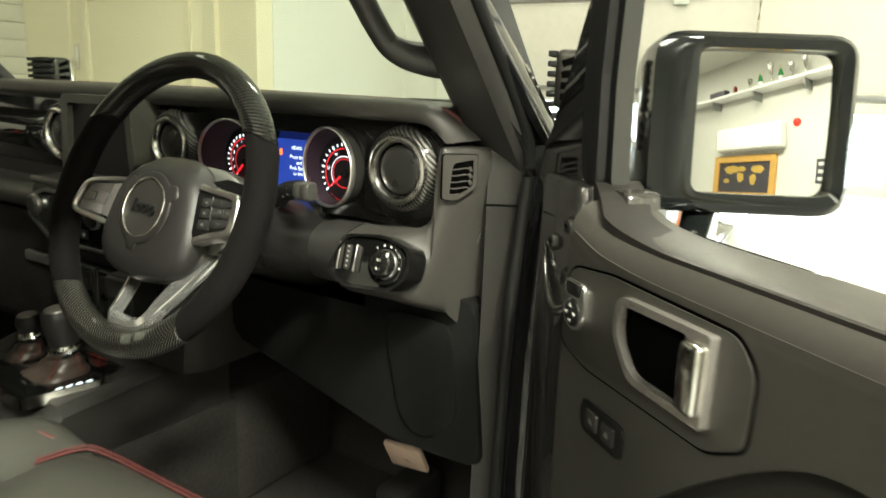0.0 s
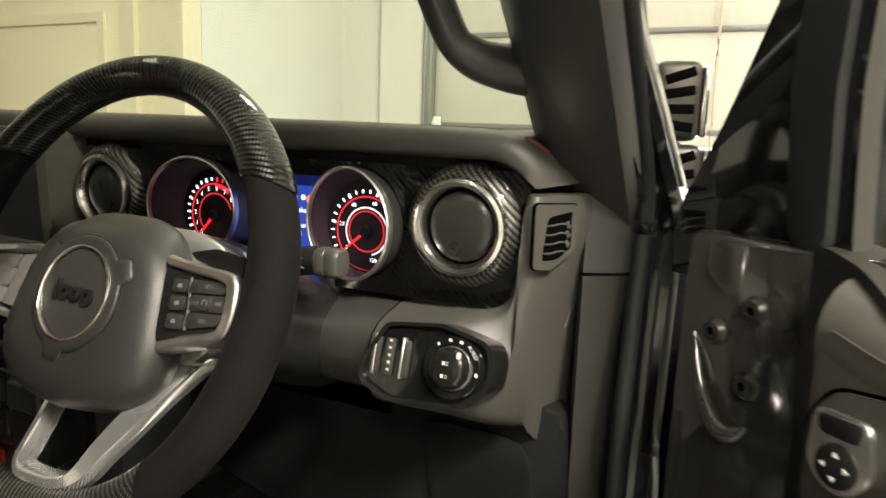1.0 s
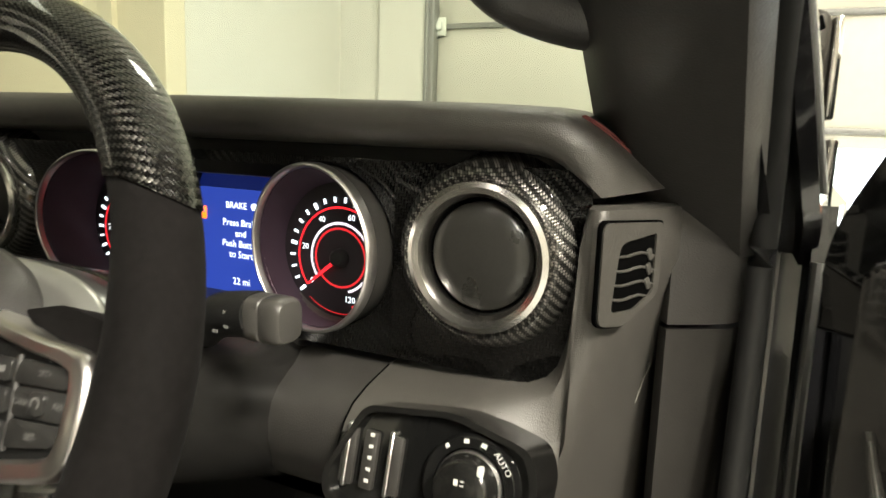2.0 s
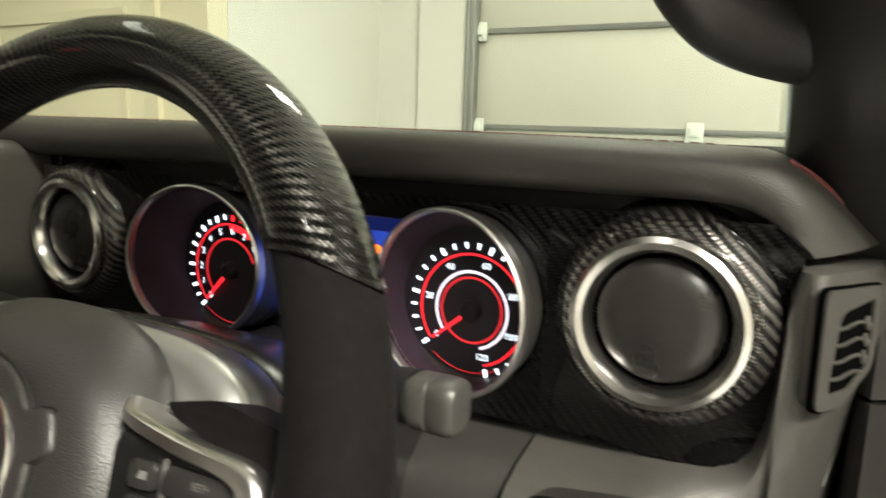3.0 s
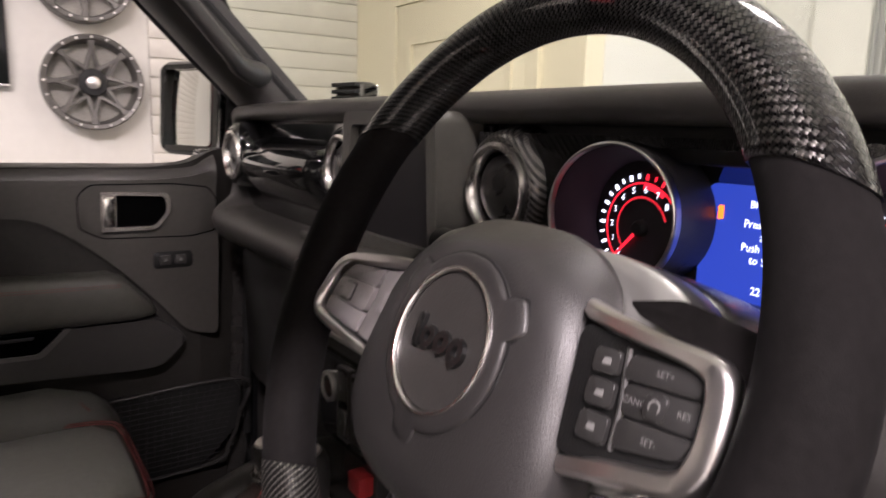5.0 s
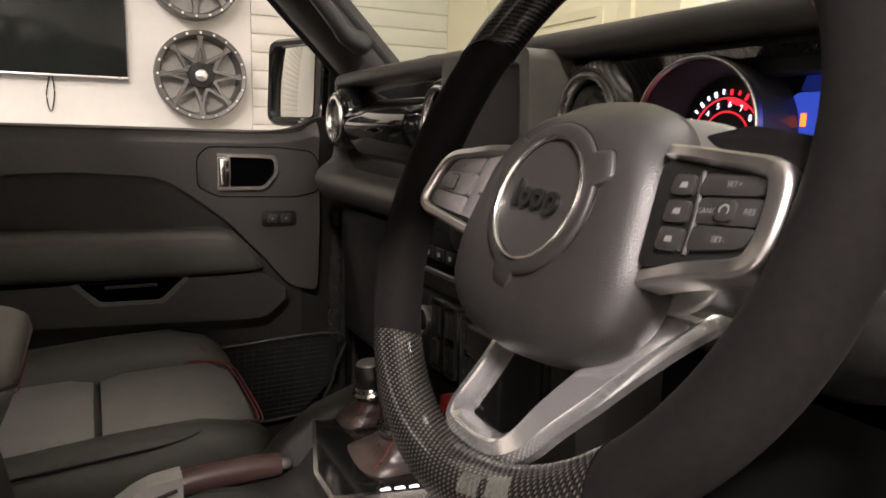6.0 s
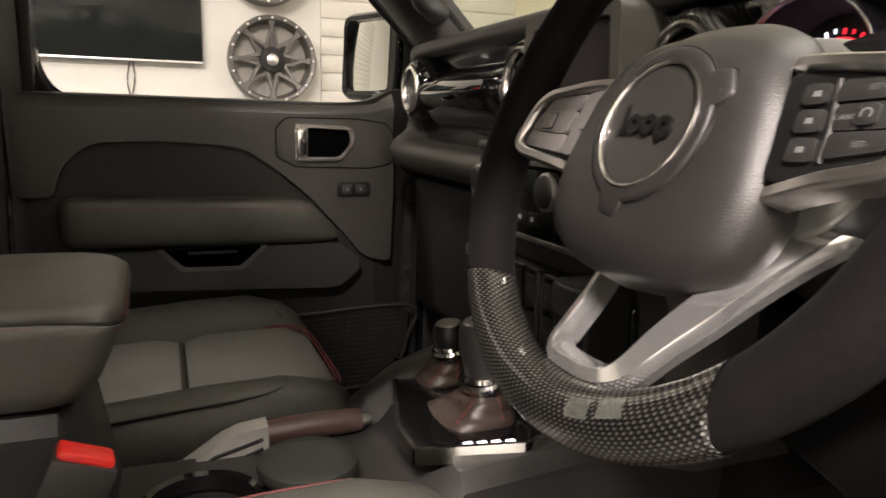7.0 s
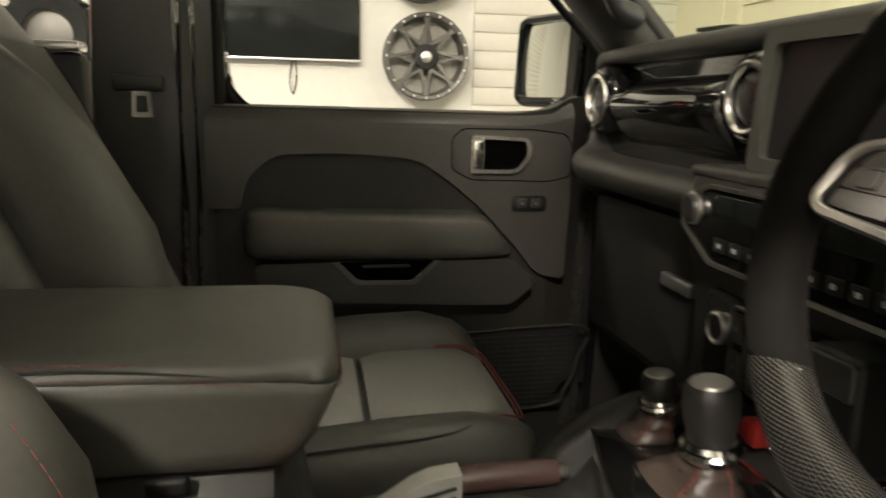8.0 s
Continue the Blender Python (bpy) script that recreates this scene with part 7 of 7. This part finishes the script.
    part("headrest", loft([super_ring((xc, -0.34 - k * 0.1, 1.56 + k), hw, th, 28, 3.0, (1, 0, 0), (0, 0.95, 0.3)) for k, hw, th in ((0.0, 0.09, 0.03), (0.02, 0.12, 0.05), (0.12, 0.125, 0.055), (0.18, 0.11, 0.045), (0.2, 0.08, 0.03))]), leather, s)
    return s


def seat_bolster(s, xc, side, label, rise=0.0):
    """A padded wing that stands forward from the backrest; rise carries it further up."""
    rings = []
    for k, (y, z, a, b) in enumerate(((0.03, 1.0, 0.02, 0.03), (0.03, 1.02, 0.036, 0.05), (0.025, 1.08, 0.042, 0.06), (0.015, 1.16, 0.042, 0.06), (-0.005, 1.21, 0.038, 0.055), (-0.02, 1.24, 0.028, 0.04), (-0.03, 1.25, 0.012, 0.018))):
        up = rise * (k / 6) ** 1.5
        rings.append(super_ring((xc + side * 0.185, y - 0.005 - 0.55 * up, z + up), a * 1.1, b * 1.1, 24, 2.4, (1, 0, 0), (0, 0.95, 0.25)))
    w = part("side_bolster", loft(rings), leather, s, label, 60)
    stitches("stitching", smooth_path([(xc + side * 0.165, 0.083, 1.05), (xc + side * 0.162, 0.082, 1.1), (xc + side * 0.162, 0.07, 1.17), (xc + side * 0.165, 0.045, 1.22)], 6), w)


ps = seat("passenger_seat", -1.49, "black leather passenger seat with pale inserts and red piping", 0.485)
ds = seat("driver_seat", -0.72, "black leather driver seat with red piping", 0.49, 0.035, leather, stitch_dull)
seat_bolster(ds, -0.72, -1, "black leather bolster with red stitching")
seat_bolster(ps, -1.49, 1, "padded leather backrest wing", 0.2)


# ---- centre console ----
def console():
    lid_rubber = mat("lid_rubber", (0.02, 0.021, 0.018), 0.5, grain=0.3, scale=900, vary=0.2, spec=0.4)
    c = thing("centre_console", (-1.07, 0.3, 0.70), "black plastic centre console with cup holders", "console")
    rings = []
    for y, zt, hw in ((-0.35, 1.12, 0.088), (0.1, 1.12, 0.088), (0.17, 1.12, 0.088), (0.183, 1.10, 0.090), (0.2, 0.985, 0.105), (0.30, 0.983, 0.105), (0.40, 0.983, 0.108), (0.455, 0.985, 0.11), (0.477, 0.994, 0.11), (0.50, 1.022, 0.11), (0.6, 1.03, 0.11), (0.7, 1.04, 0.115), (0.8, 1.06, 0.115)):
        rings.append([(-1.075 - hw, y, 0.70), (-1.075 - hw, y, zt - 0.015), (-1.075 - hw + 0.015, y, zt), (-1.075 + hw - 0.015, y, zt), (-1.075 + hw, y, zt - 0.015), (-1.075 + hw, y, 0.70)])
    part("body", loft(rings), console_plastic, c, "", 35)
    rings = []
    for y, zt in ((0.44, 0.985), (0.47, 1.02), (0.51, 1.048), (0.56, 1.066), (0.64, 1.075), (0.74, 1.07), (0.85, 1.06)):
        rings.append([(-1.187, y, 0.72), (-1.187, y, zt - 0.01), (-1.196, y, zt), (-1.225, y, zt - 0.004), (-1.265, y, zt - 0.03), (-1.30, y, zt - 0.085), (-1.33, y, zt - 0.2), (-1.34, y, 0.72)])
    part("tunnel_trim", loft(rings), trim_dark, c, "smooth dark tunnel cover", 60)
    part("cup_lid", lathe([(0.0, 0.004), (0.03, 0.005), (0.043, 0.005), (0.0475, 0.002), (0.0485, -0.003), (0.0475, -0.008), (0.044, -0.012), (0.0, -0.016)], pose(-1.050, 0.371, 1.021), 40), lid_rubber, c, "round black rubber cup holder lid")
    part("lid_neck", lathe([(0.0, -0.016), (0.043, -0.016), (0.044, -0.022), (0.046, -0.024), (0.046, -0.036), (0.0, -0.036)], pose(-1.050, 0.371, 1.021), 40), gloss_black, c, "ribbed neck under the lid")
    part("cup_rim", lathe([(0.054, -0.01), (0.056, 0.012), (0.053, 0.016), (0.048, 0.013), (0.046, -0.008)], pose(-1.035, 0.272, 0.992), 40, True), gloss_black, c, "gloss black cup holder rim")
    part("cup_well", lathe([(0.0, 0.001), (0.043, 0.001), (0.043, 0.006), (0.0, 0.006)], pose(-1.035, 0.272, 0.984), 32), rubber, c)
    return c


console()


def arm_rest():
    a = thing("arm_rest", (-1.1, 0.0, 1.07), "padded black leather console arm rest with red stitching", "arm rest")
    rings = []
    def seam_z(y):
        k = max(0.0, (y - 0.02) / 0.2)
        return 1.207 - 0.021 * min(1.0, k) ** 1.7

    def eased(y, z):
        if z < 1.165:
            return z
        if z < 1.189:
            return 1.165 + (seam_z(y) - 1.165) * (z - 1.165) / 0.024
        return seam_z(y) + (1.2125 - seam_z(y)) * (z - 1.189) / 0.026
    for z, yf, ins, r in ((1.123, 0.181, 0.014, 0.03), (1.127, 0.189, 0.006, 0.03), (1.142, 0.201, 0.003, 0.03), (1.165, 0.211, 0.001, 0.03), (1.180, 0.2165, 0.0, 0.03), (1.1865, 0.219, 0.0, 0.032), (1.189, 0.217, 0.002, 0.034), (1.1915, 0.219, 0.0, 0.038), (1.2015, 0.218, 0.001, 0.048), (1.2075, 0.212, 0.007, 0.052), (1.211, 0.199, 0.019, 0.055), (1.2135, 0.175, 0.04, 0.05), (1.215, 0.13, 0.075, 0.03)):
        o = rounded([(-1.207 + ins, -0.3 + ins), (-0.985 - ins, -0.3 + ins), (-0.985 - ins, yf), (-1.207 + ins, yf)], r, 6)
        rings.append([(p[0], p[1], eased(p[1], z)) for p in o])
    part("lid", loft(rings), leather, a, "", 60)
    part("latch", rbox((-0.992, 0.083, 1.112), (-0.981, 0.113, 1.127), 0.004, 3), dark_plastic, a, "small dark lid latch")
    seam = smooth_path([(x, y, seam_z(y)) for x, y in ((-0.9865, -0.28), (-0.9865, 0.0), (-0.9865, 0.06), (-0.9865, 0.12), (-0.987, 0.17), (-0.991, 0.203), (-1.006, 0.2175), (-1.03, 0.2195), (-1.1, 0.2195))], 6)
    part("seam", tube(seam, 0.0013, 6), rubber, a)
    stitches("stitching", [p + Vector((0.0008, 0, -0.0055)) for p in seam], a, 0.005, 0.0025, 0.0007, stitch_dull)
    stitches("stitching", [p + Vector((-0.004, 0, 0.0030)) for p in seam], a, 0.005, 0.0025, 0.0007, stitch_dull)
    return a


arm_rest()


def buckle():
    b = thing("seat_belt_buckle", (-0.96, 0.18, 1.0), "black seat belt buckle with a bright red release button", "buckle")
    m = pose(-0.966, 0.190, 1.0955, -24, 0, 8)
    part("casing", rbox((-0.016, -0.024, -0.06), (0.016, 0.024, 0.0), 0.004, 2, m), hard_plastic, b)
    part("button", rbox((-0.0125, -0.02, -0.004), (0.0125, 0.02, 0.006), 0.003, 2, m), red_plastic, b, "bright red release button")


buckle()


hand_metal = mat("hand_brake_metal", (0.42, 0.41, 0.38), 0.4, metal=0.4, vary=0.1)


def hand_brake():
    h = thing("hand_brake", (-1.17, 0.36, 0.97), "hand brake lever with leather grip and silver base", "hand brake")
    part("grip", tube(smooth_path([(-1.17, 0.345, 0.998), (-1.17, 0.40, 1.001), (-1.17, 0.455, 1.0)], 4), [0.0135, 0.014, 0.0145, 0.0145, 0.0145, 0.0145, 0.014, 0.0135, 0.0125], 16), brown_leather, h, "dark brown leather grip")
    part("button", lathe([(0.0, 0.014), (0.004, 0.0135), (0.0065, 0.01), (0.0065, 0.0), (0.0, 0.0)], axes((-1.17, 0.455, 1.0), (1, 0, 0), (0, 0, 1), (0, 1, 0)), 16), satin, h, "silver release button")
    part("lever", bevelled(loft([[(-1.17 + sx * 0.014, y, z + sz * hh) for sx, sz in ((-1, -1), (1, -1), (1, 1), (-1, 1))] for y, z, hh in ((0.225, 0.938, 0.016), (0.265, 0.960, 0.019), (0.300, 0.983, 0.019), (0.318, 0.992, 0.017), (0.348, 0.997, 0.0155))]), 0.003, 2), hand_metal, h, "pale silver lever arm")
    for q in range(2):
        part("lever_slot", tube([(-1.1555, 0.245 + 0.012 * q, 0.958 - 0.012 * q), (-1.1555, 0.292 + 0.006 * q, 0.986 - 0.013 * q), (-1.1555, 0.342, 0.999 - 0.011 * q)], 0.0022, 6), rubber, h, "dark slot in the lever arm")
    stitches("stitching", [(-1.17, 0.35 + i * 0.01, 1.0145) for i in range(11)], h)


hand_brake()


gaiter = mat("gaiter_leather", (0.042, 0.029, 0.024), 0.38, grain=0.3, scale=700, vary=0.4, stain=25)


def shifter(name, x, y, ztop, r, hgt, label, base):
    s = thing(name, (x, y, 1.03), label, "gear lever", "gear levers")
    m = pose(x, y, ztop - hgt, 6, 0, 0)
    k = part("knob", lathe([(0.0, hgt), (r * 0.78, hgt), (r * 0.9, hgt - 0.003), (r, hgt - 0.012), (r * 0.98, hgt * 0.5), (r * 0.8, 0.004), (r * 0.7, 0.0), (0.0, 0.0)], m, 32), knob_leather, s, "black leather gear knob")
    part("knob_cap", lathe([(0.0, hgt + 0.0022), (r * 0.7, hgt + 0.002), (r * 0.76, hgt), (0.0, hgt)], m, 28), satin, k, "silver shift pattern cap")
    part("collar", lathe([(r * 0.72, -0.006), (r * 0.95, -0.004), (r * 1.0, 0.001), (r * 0.9, 0.006), (r * 0.72, 0.006)], m, 32, True), chrome, s, "polished metal collar")
    # creased gaiter, round at the collar and four-sided where it meets the plate
    z1, z0 = ztop - hgt - 0.004, 1.036
    rings = []
    for q in range(9):
        k = q / 8
        rad = r * 0.8 + (base - r * 0.8) * k ** 1.6 + 0.0022 * math.sin(k * 17)
        c = Vector((x - 0.012 * k * k, y - 0.012 * k * k, z1 + (z0 - z1) * k))
        rings.append([p + Vector((0, 0, 0.0012 * math.sin(j * 1.3 + q * 1.7))) for j, p in enumerate(super_ring(c, rad, rad * 0.85, 32, 2.0 + 1.6 * k, (1, 0, 0), (0, 1, 0)))])
    boot = part("boot", loft(rings), gaiter, s, "creased brown-black leather gaiter", 60)
    for j in (1, 9, 27):
        stitches("stitching", [rg[j] + (rg[j] - sum(rg, Vector()) / len(rg)) * 0.03 for rg in rings[:-1]], boot, 0.005, 0.002, 0.0009)
    part("collar_band", lathe([(r * 1.0, -0.004), (r * 1.12, -0.002), (r * 1.14, 0.003), (r * 1.02, 0.006)], m @ pose(0, 0, -0.002, 9, 5, 0), 32, True), chrome, s, "bright wavy collar band")


shifter("gear_lever", -1.06, 0.562, 1.142, 0.026, 0.062, "automatic gear lever with leather knob and chrome collar", 0.05)
shifter("transfer_lever", -1.162, 0.563, 1.11, 0.02, 0.032, "short transfer case lever with round knob", 0.032)


def shift_plate():
    p = thing("shift_plate", (-1.04, 0.53, 1.03), "glossy black gear selector plate with chrome edge", "panel")
    o = rounded([(-1.004, 0.463), (-0.982, 0.576), (-1.0, 0.625), (-1.195, 0.625), (-1.195, 0.50), (-1.06, 0.463)], 0.006)
    i = [(-1.09 + (q[0] + 1.09) * 0.95, 0.545 + (q[1] - 0.545) * 0.94) for q in o]
    part("chrome_edge", frame_bm(o, i, 1.022, 1.039, None, 0.001), chrome, p, "thin chrome edge")
    part("plate", prism(i, 1.022, 1.037, None, 0.0), gloss_black, p)
    for k in range(4):
        t = k / 3
        x, y = -1.0 + 0.008 * t, 0.518 + 0.042 * t
        part("gate_mark", rbox((x - 0.0045, y - 0.0045, 1.037), (x + 0.0045, y + 0.0045, 1.0385), 0.0, 1), lit_white, p, "white lit gear position mark", 0)


shift_plate()


def seat_belt():
    b = thing("seat_belt", (-1.795, -0.07, 1.38), "black seat belt with steel tongue on the rear pillar", "seat belt")
    part("webbing", bevelled(loft([[(-1.752 - dx, y0, z), (-1.752 - dx, y0 + 0.045, z), (-1.754 - dx, y0 + 0.045, z), (-1.754 - dx, y0, z)] for z, y0, dx in ((1.43, -0.092, 0.0), (1.6, -0.095, 0.004), (1.83, -0.1, 0.01))]), 0), rubber, b)
    part("guide", rbox((-1.762, -0.108, 1.394), (-1.735, -0.03, 1.42), 0.006), hard_plastic, b, "black belt guide")
    m = axes((-1.745, -0.066, 1.375), (0, 1, 0), (0, 0, 1), (1, 0, 0))
    part("tongue", frame_bm(rounded([(-0.017, -0.022), (0.017, -0.022), (0.014, 0.022), (-0.014, 0.022)], 0.004), rounded([(-0.009, -0.014), (0.009, -0.014), (0.008, 0.012), (-0.008, 0.012)], 0.003), 0, 0.003, m, 0.0006), chrome, b, "bright steel belt tongue")


seat_belt()


def pedals():
    for nm, x, y, z, lab in (("accelerator_pedal", -0.618, 0.88, 0.893, "ribbed rubber accelerator pedal with beige pad"),):
        p = thing(nm, (x, y, 0.70), lab, "pedal")
        m = pose(x, y, z, -58, 0, 8)
        part("pad", rbox((-0.036, -0.034, -0.006), (0.036, 0.034, 0.006), 0.006, 2, m), pedal_tan, p, "beige pedal pad")
        part("arm", tube([m @ Vector((0, 0.01, -0.005)), (x, y + 0.1, z + 0.08), (x, y + 0.16, z + 0.2)], 0.009, 10), dark_metal, p)
        part("foot", rbox((x - 0.03, y - 0.05, 0.70), (x + 0.03, y + 0.07, z - 0.045), 0.01), dark_plastic, p)


pedal_tan = mat("pedal_tan", (0.6, 0.45, 0.36), 0.5, vary=0.15, stain=30)
pedals()


# ---- far side of the garage, behind the open door ----
EX = 4.2


def wall_shelf():
    s = thing("wall_shelf", (EX - 0.15, -3.0, 3.10), "long white wall shelf carrying bottles and trophies", "shelf")
    part("board", rbox((EX - 0.32, -5.2, 3.10), (EX, -1.0, 3.14), 0.004), white_gloss, s)
    for y in (-4.6, -3.6, -2.6, -1.6):
        part("bracket", rbox((EX - 0.25, y - 0.012, 2.94), (EX, y + 0.012, 3.10), 0.004), grey_metal, s)


def bottle(y):
    b = thing("champagne_bottle", (EX - 0.17, y, 3.14), "green glass champagne bottle with foil neck on the shelf", "bottle", "bottles on the shelf")
    m = pose(EX - 0.17, y, 3.14)
    part("glass", lathe([(0.0, 0.0), (0.042, 0.0), (0.044, 0.01), (0.044, 0.15), (0.03, 0.2), (0.016, 0.24), (0.0, 0.24)], m, 24), green_glass, b)
    part("foil", lathe([(0.0165, 0.225), (0.0175, 0.3), (0.015, 0.31), (0.0, 0.31)], m, 20), foil_gold, b, "gold foil neck")
    part("paper_label", lathe([(0.0446, 0.05), (0.0446, 0.11)], m, 24), white_mark, b, "blank white paper label")


def trophy(y, h):
    t = thing("trophy_cup", (EX - 0.16, y, 3.14), "slim silver trophy cup on a dark base", "trophy", "trophies on the shelf")
    m = pose(EX - 0.16, y, 3.14)
    part("base", lathe([(0.0, 0.0), (0.04, 0.0), (0.04, 0.03), (0.03, 0.04), (0.0, 0.04)], m, 20), red_dull, t)
    part("cup", lathe([(0.0, 0.04), (0.012, 0.045), (0.008, h * 0.4), (0.03, h * 0.55), (0.045, h * 0.8), (0.05, h), (0.046, h), (0.02, h * 0.6), (0.0, h * 0.58)], m, 24), chrome, t)


green_glass = mat("green_glass", (0.02, 0.2, 0.04), 0.08, coat=0.5)
foil_gold = mat("foil_gold", (0.6, 0.55, 0.3), 0.35, metal=0.8)
wood_frame = mat("wood_frame", (0.55, 0.32, 0.08), 0.45, vary=0.2, stain=14)
map_dark = mat("map_dark", (0.05, 0.045, 0.055), 0.5, vary=0.2)
map_gold = mat("map_gold", (0.5, 0.33, 0.07), 0.5, vary=0.25, stain=12)
wall_shelf()
for by in (-2.5, -2.07):
    bottle(by)
for ty, th in ((-2.74, 0.22), (-2.28, 0.4), (-1.86, 0.28), (-1.6, 0.32)):
    trophy(ty, th)
bx = thing("picture_box", (EX - 0.16, -3.5, 3.14), "dark boxed display frame lying on the shelf", "box")
part("case", rbox((EX - 0.24, -3.7, 3.14), (EX - 0.1, -3.3, 3.28), 0.006), map_dark, bx)
tl = thing("toy_figure", (EX - 0.18, -3.08, 3.14), "small red and yellow toy shape on the shelf", "toy")
part("toy_body", lathe([(0.0, 0.0), (0.05, 0.0), (0.055, 0.04), (0.035, 0.09), (0.04, 0.12), (0.02, 0.16), (0.0, 0.165)], pose(EX - 0.18, -3.08, 3.14), 16), red_dull, tl)


def air_conditioner():
    a = thing("air_conditioner", (EX - 0.1, -2.8, 2.1), "white wall-mounted air conditioning unit under the shelf", "air conditioner")
    part("casing", rbox((EX - 0.22, -3.5, 2.1), (EX, -2.06, 2.52), 0.04, 4), white_gloss, a)
    part("louvre", rbox((EX - 0.225, -3.42, 2.12), (EX - 0.18, -2.14, 2.16), 0.008), hinge_white, a)


air_conditioner()


def world_map():
    w = thing("framed_map", (EX - 0.03, -2.95, 1.3), "wooden framed dark world map hanging on the wall", "picture")
    m = axes((EX, -2.95, 1.70), (0, -1, 0), (0, 0, 1), (-1, 0, 0))
    part("frame", frame_bm([(-0.72, -0.42), (0.72, -0.42), (0.72, 0.32), (-0.72, 0.32)], [(-0.6, -0.31), (0.6, -0.31), (0.6, 0.2), (-0.6, 0.2)], 0, 0.05, m, 0.01), wood_frame, w)
    pic = part("picture", prism([(-0.6, -0.31), (0.6, -0.31), (0.6, 0.2), (-0.6, 0.2)], 0, 0.02, m), map_dark, w, "dark map field", 0)
    rnd = random.Random(5)
    for cx, cy, rx, ry in ((-0.24, 0.06, 0.12, 0.08), (-0.17, -0.12, 0.06, 0.1), (0.02, 0.08, 0.07, 0.05), (0.05, -0.07, 0.07, 0.1), (0.2, 0.07, 0.15, 0.08), (0.3, -0.14, 0.06, 0.045)):
        o = [(1.35 * cx + 1.35 * rx * math.cos(t) * rnd.uniform(0.7, 1.1), cy + ry * math.sin(t) * rnd.uniform(0.7, 1.1)) for t in [2 * math.pi * i / 14 for i in range(14)]]
        part("land_mass", prism(o, 0.02, 0.023, m), map_gold, pic, "golden land shape", 0)


world_map()
fb = thing("fire_bell", (EX - 0.05, -1.88, 2.44), "small round red alarm bell on the wall", "bell")
part("dome", lathe([(0.0, 0.06), (0.04, 0.055), (0.065, 0.03), (0.07, 0.0), (0.0, 0.0)], axes((EX, -1.88, 2.49), (0, 1, 0), (0, 0, 1), (-1, 0, 0)), 24), red_plastic, fb)
sg = thing("wall_sign", (EX - 0.01, -1.4, 1.5), "narrow dark number sign with pale bars on the wall", "sign")
part("plate", rbox((EX - 0.02, -1.5, 1.52), (EX, -1.32, 1.89), 0.02, 3), map_dark, sg)
for zz in (1.59, 1.7, 1.81):
    part("bar", rbox((EX - 0.024, -1.46, zz - 0.025), (EX - 0.02, -1.36, zz + 0.025), 0.002), hinge_white, sg)


# ---- storage by the garage side wall, seen in the passenger mirror ----
def storage_cabinet():
    k = thing("storage_cabinet", (WX + 0.26, -1.75, 0.0), "tall dark grey storage cabinet with red bin on its shelf", "cabinet")
    y0, y1, x1 = -2.15, -1.35, WX + 0.5
    for y in (y0, y1 - 0.03):
        part("side_panel", rbox((WX + 0.02, y, 0.0), (x1, y + 0.03, 2.5), 0.003), tv_black, k)
    part("back_panel", rbox((WX + 0.005, y0, 0.05), (WX + 0.02, y1, 2.48), 0.002), dark_metal, k)
    for z in (0.08, 0.85, 1.27, 1.66, 2.1, 2.46):
        part("shelf", rbox((WX + 0.025, y0 + 0.031, z), (x1 - 0.01, y1 - 0.031, z + 0.03), 0.003), tv_black, k)
    part("door", rbox((x1 - 0.008, y0 + 0.031, 0.115), (x1 + 0.012, y1 - 0.031, 0.845), 0.004), tv_black, k)
    return k


def storage_bin(y):
    b = thing("storage_bin", (WX + 0.34, y, 1.692), "bright red plastic storage bin on the cabinet shelf", "bin")
    part("bin_body", rbox((WX + 0.13, y - 0.2, 1.692), (WX + 0.49, y + 0.2, 1.9), 0.02), red_plastic, b)
    part("bin_lid", rbox((WX + 0.12, y - 0.21, 1.902), (WX + 0.5, y + 0.21, 1.93), 0.01), red_plastic, b)
    return b


storage_cabinet()
storage_bin(-1.7)
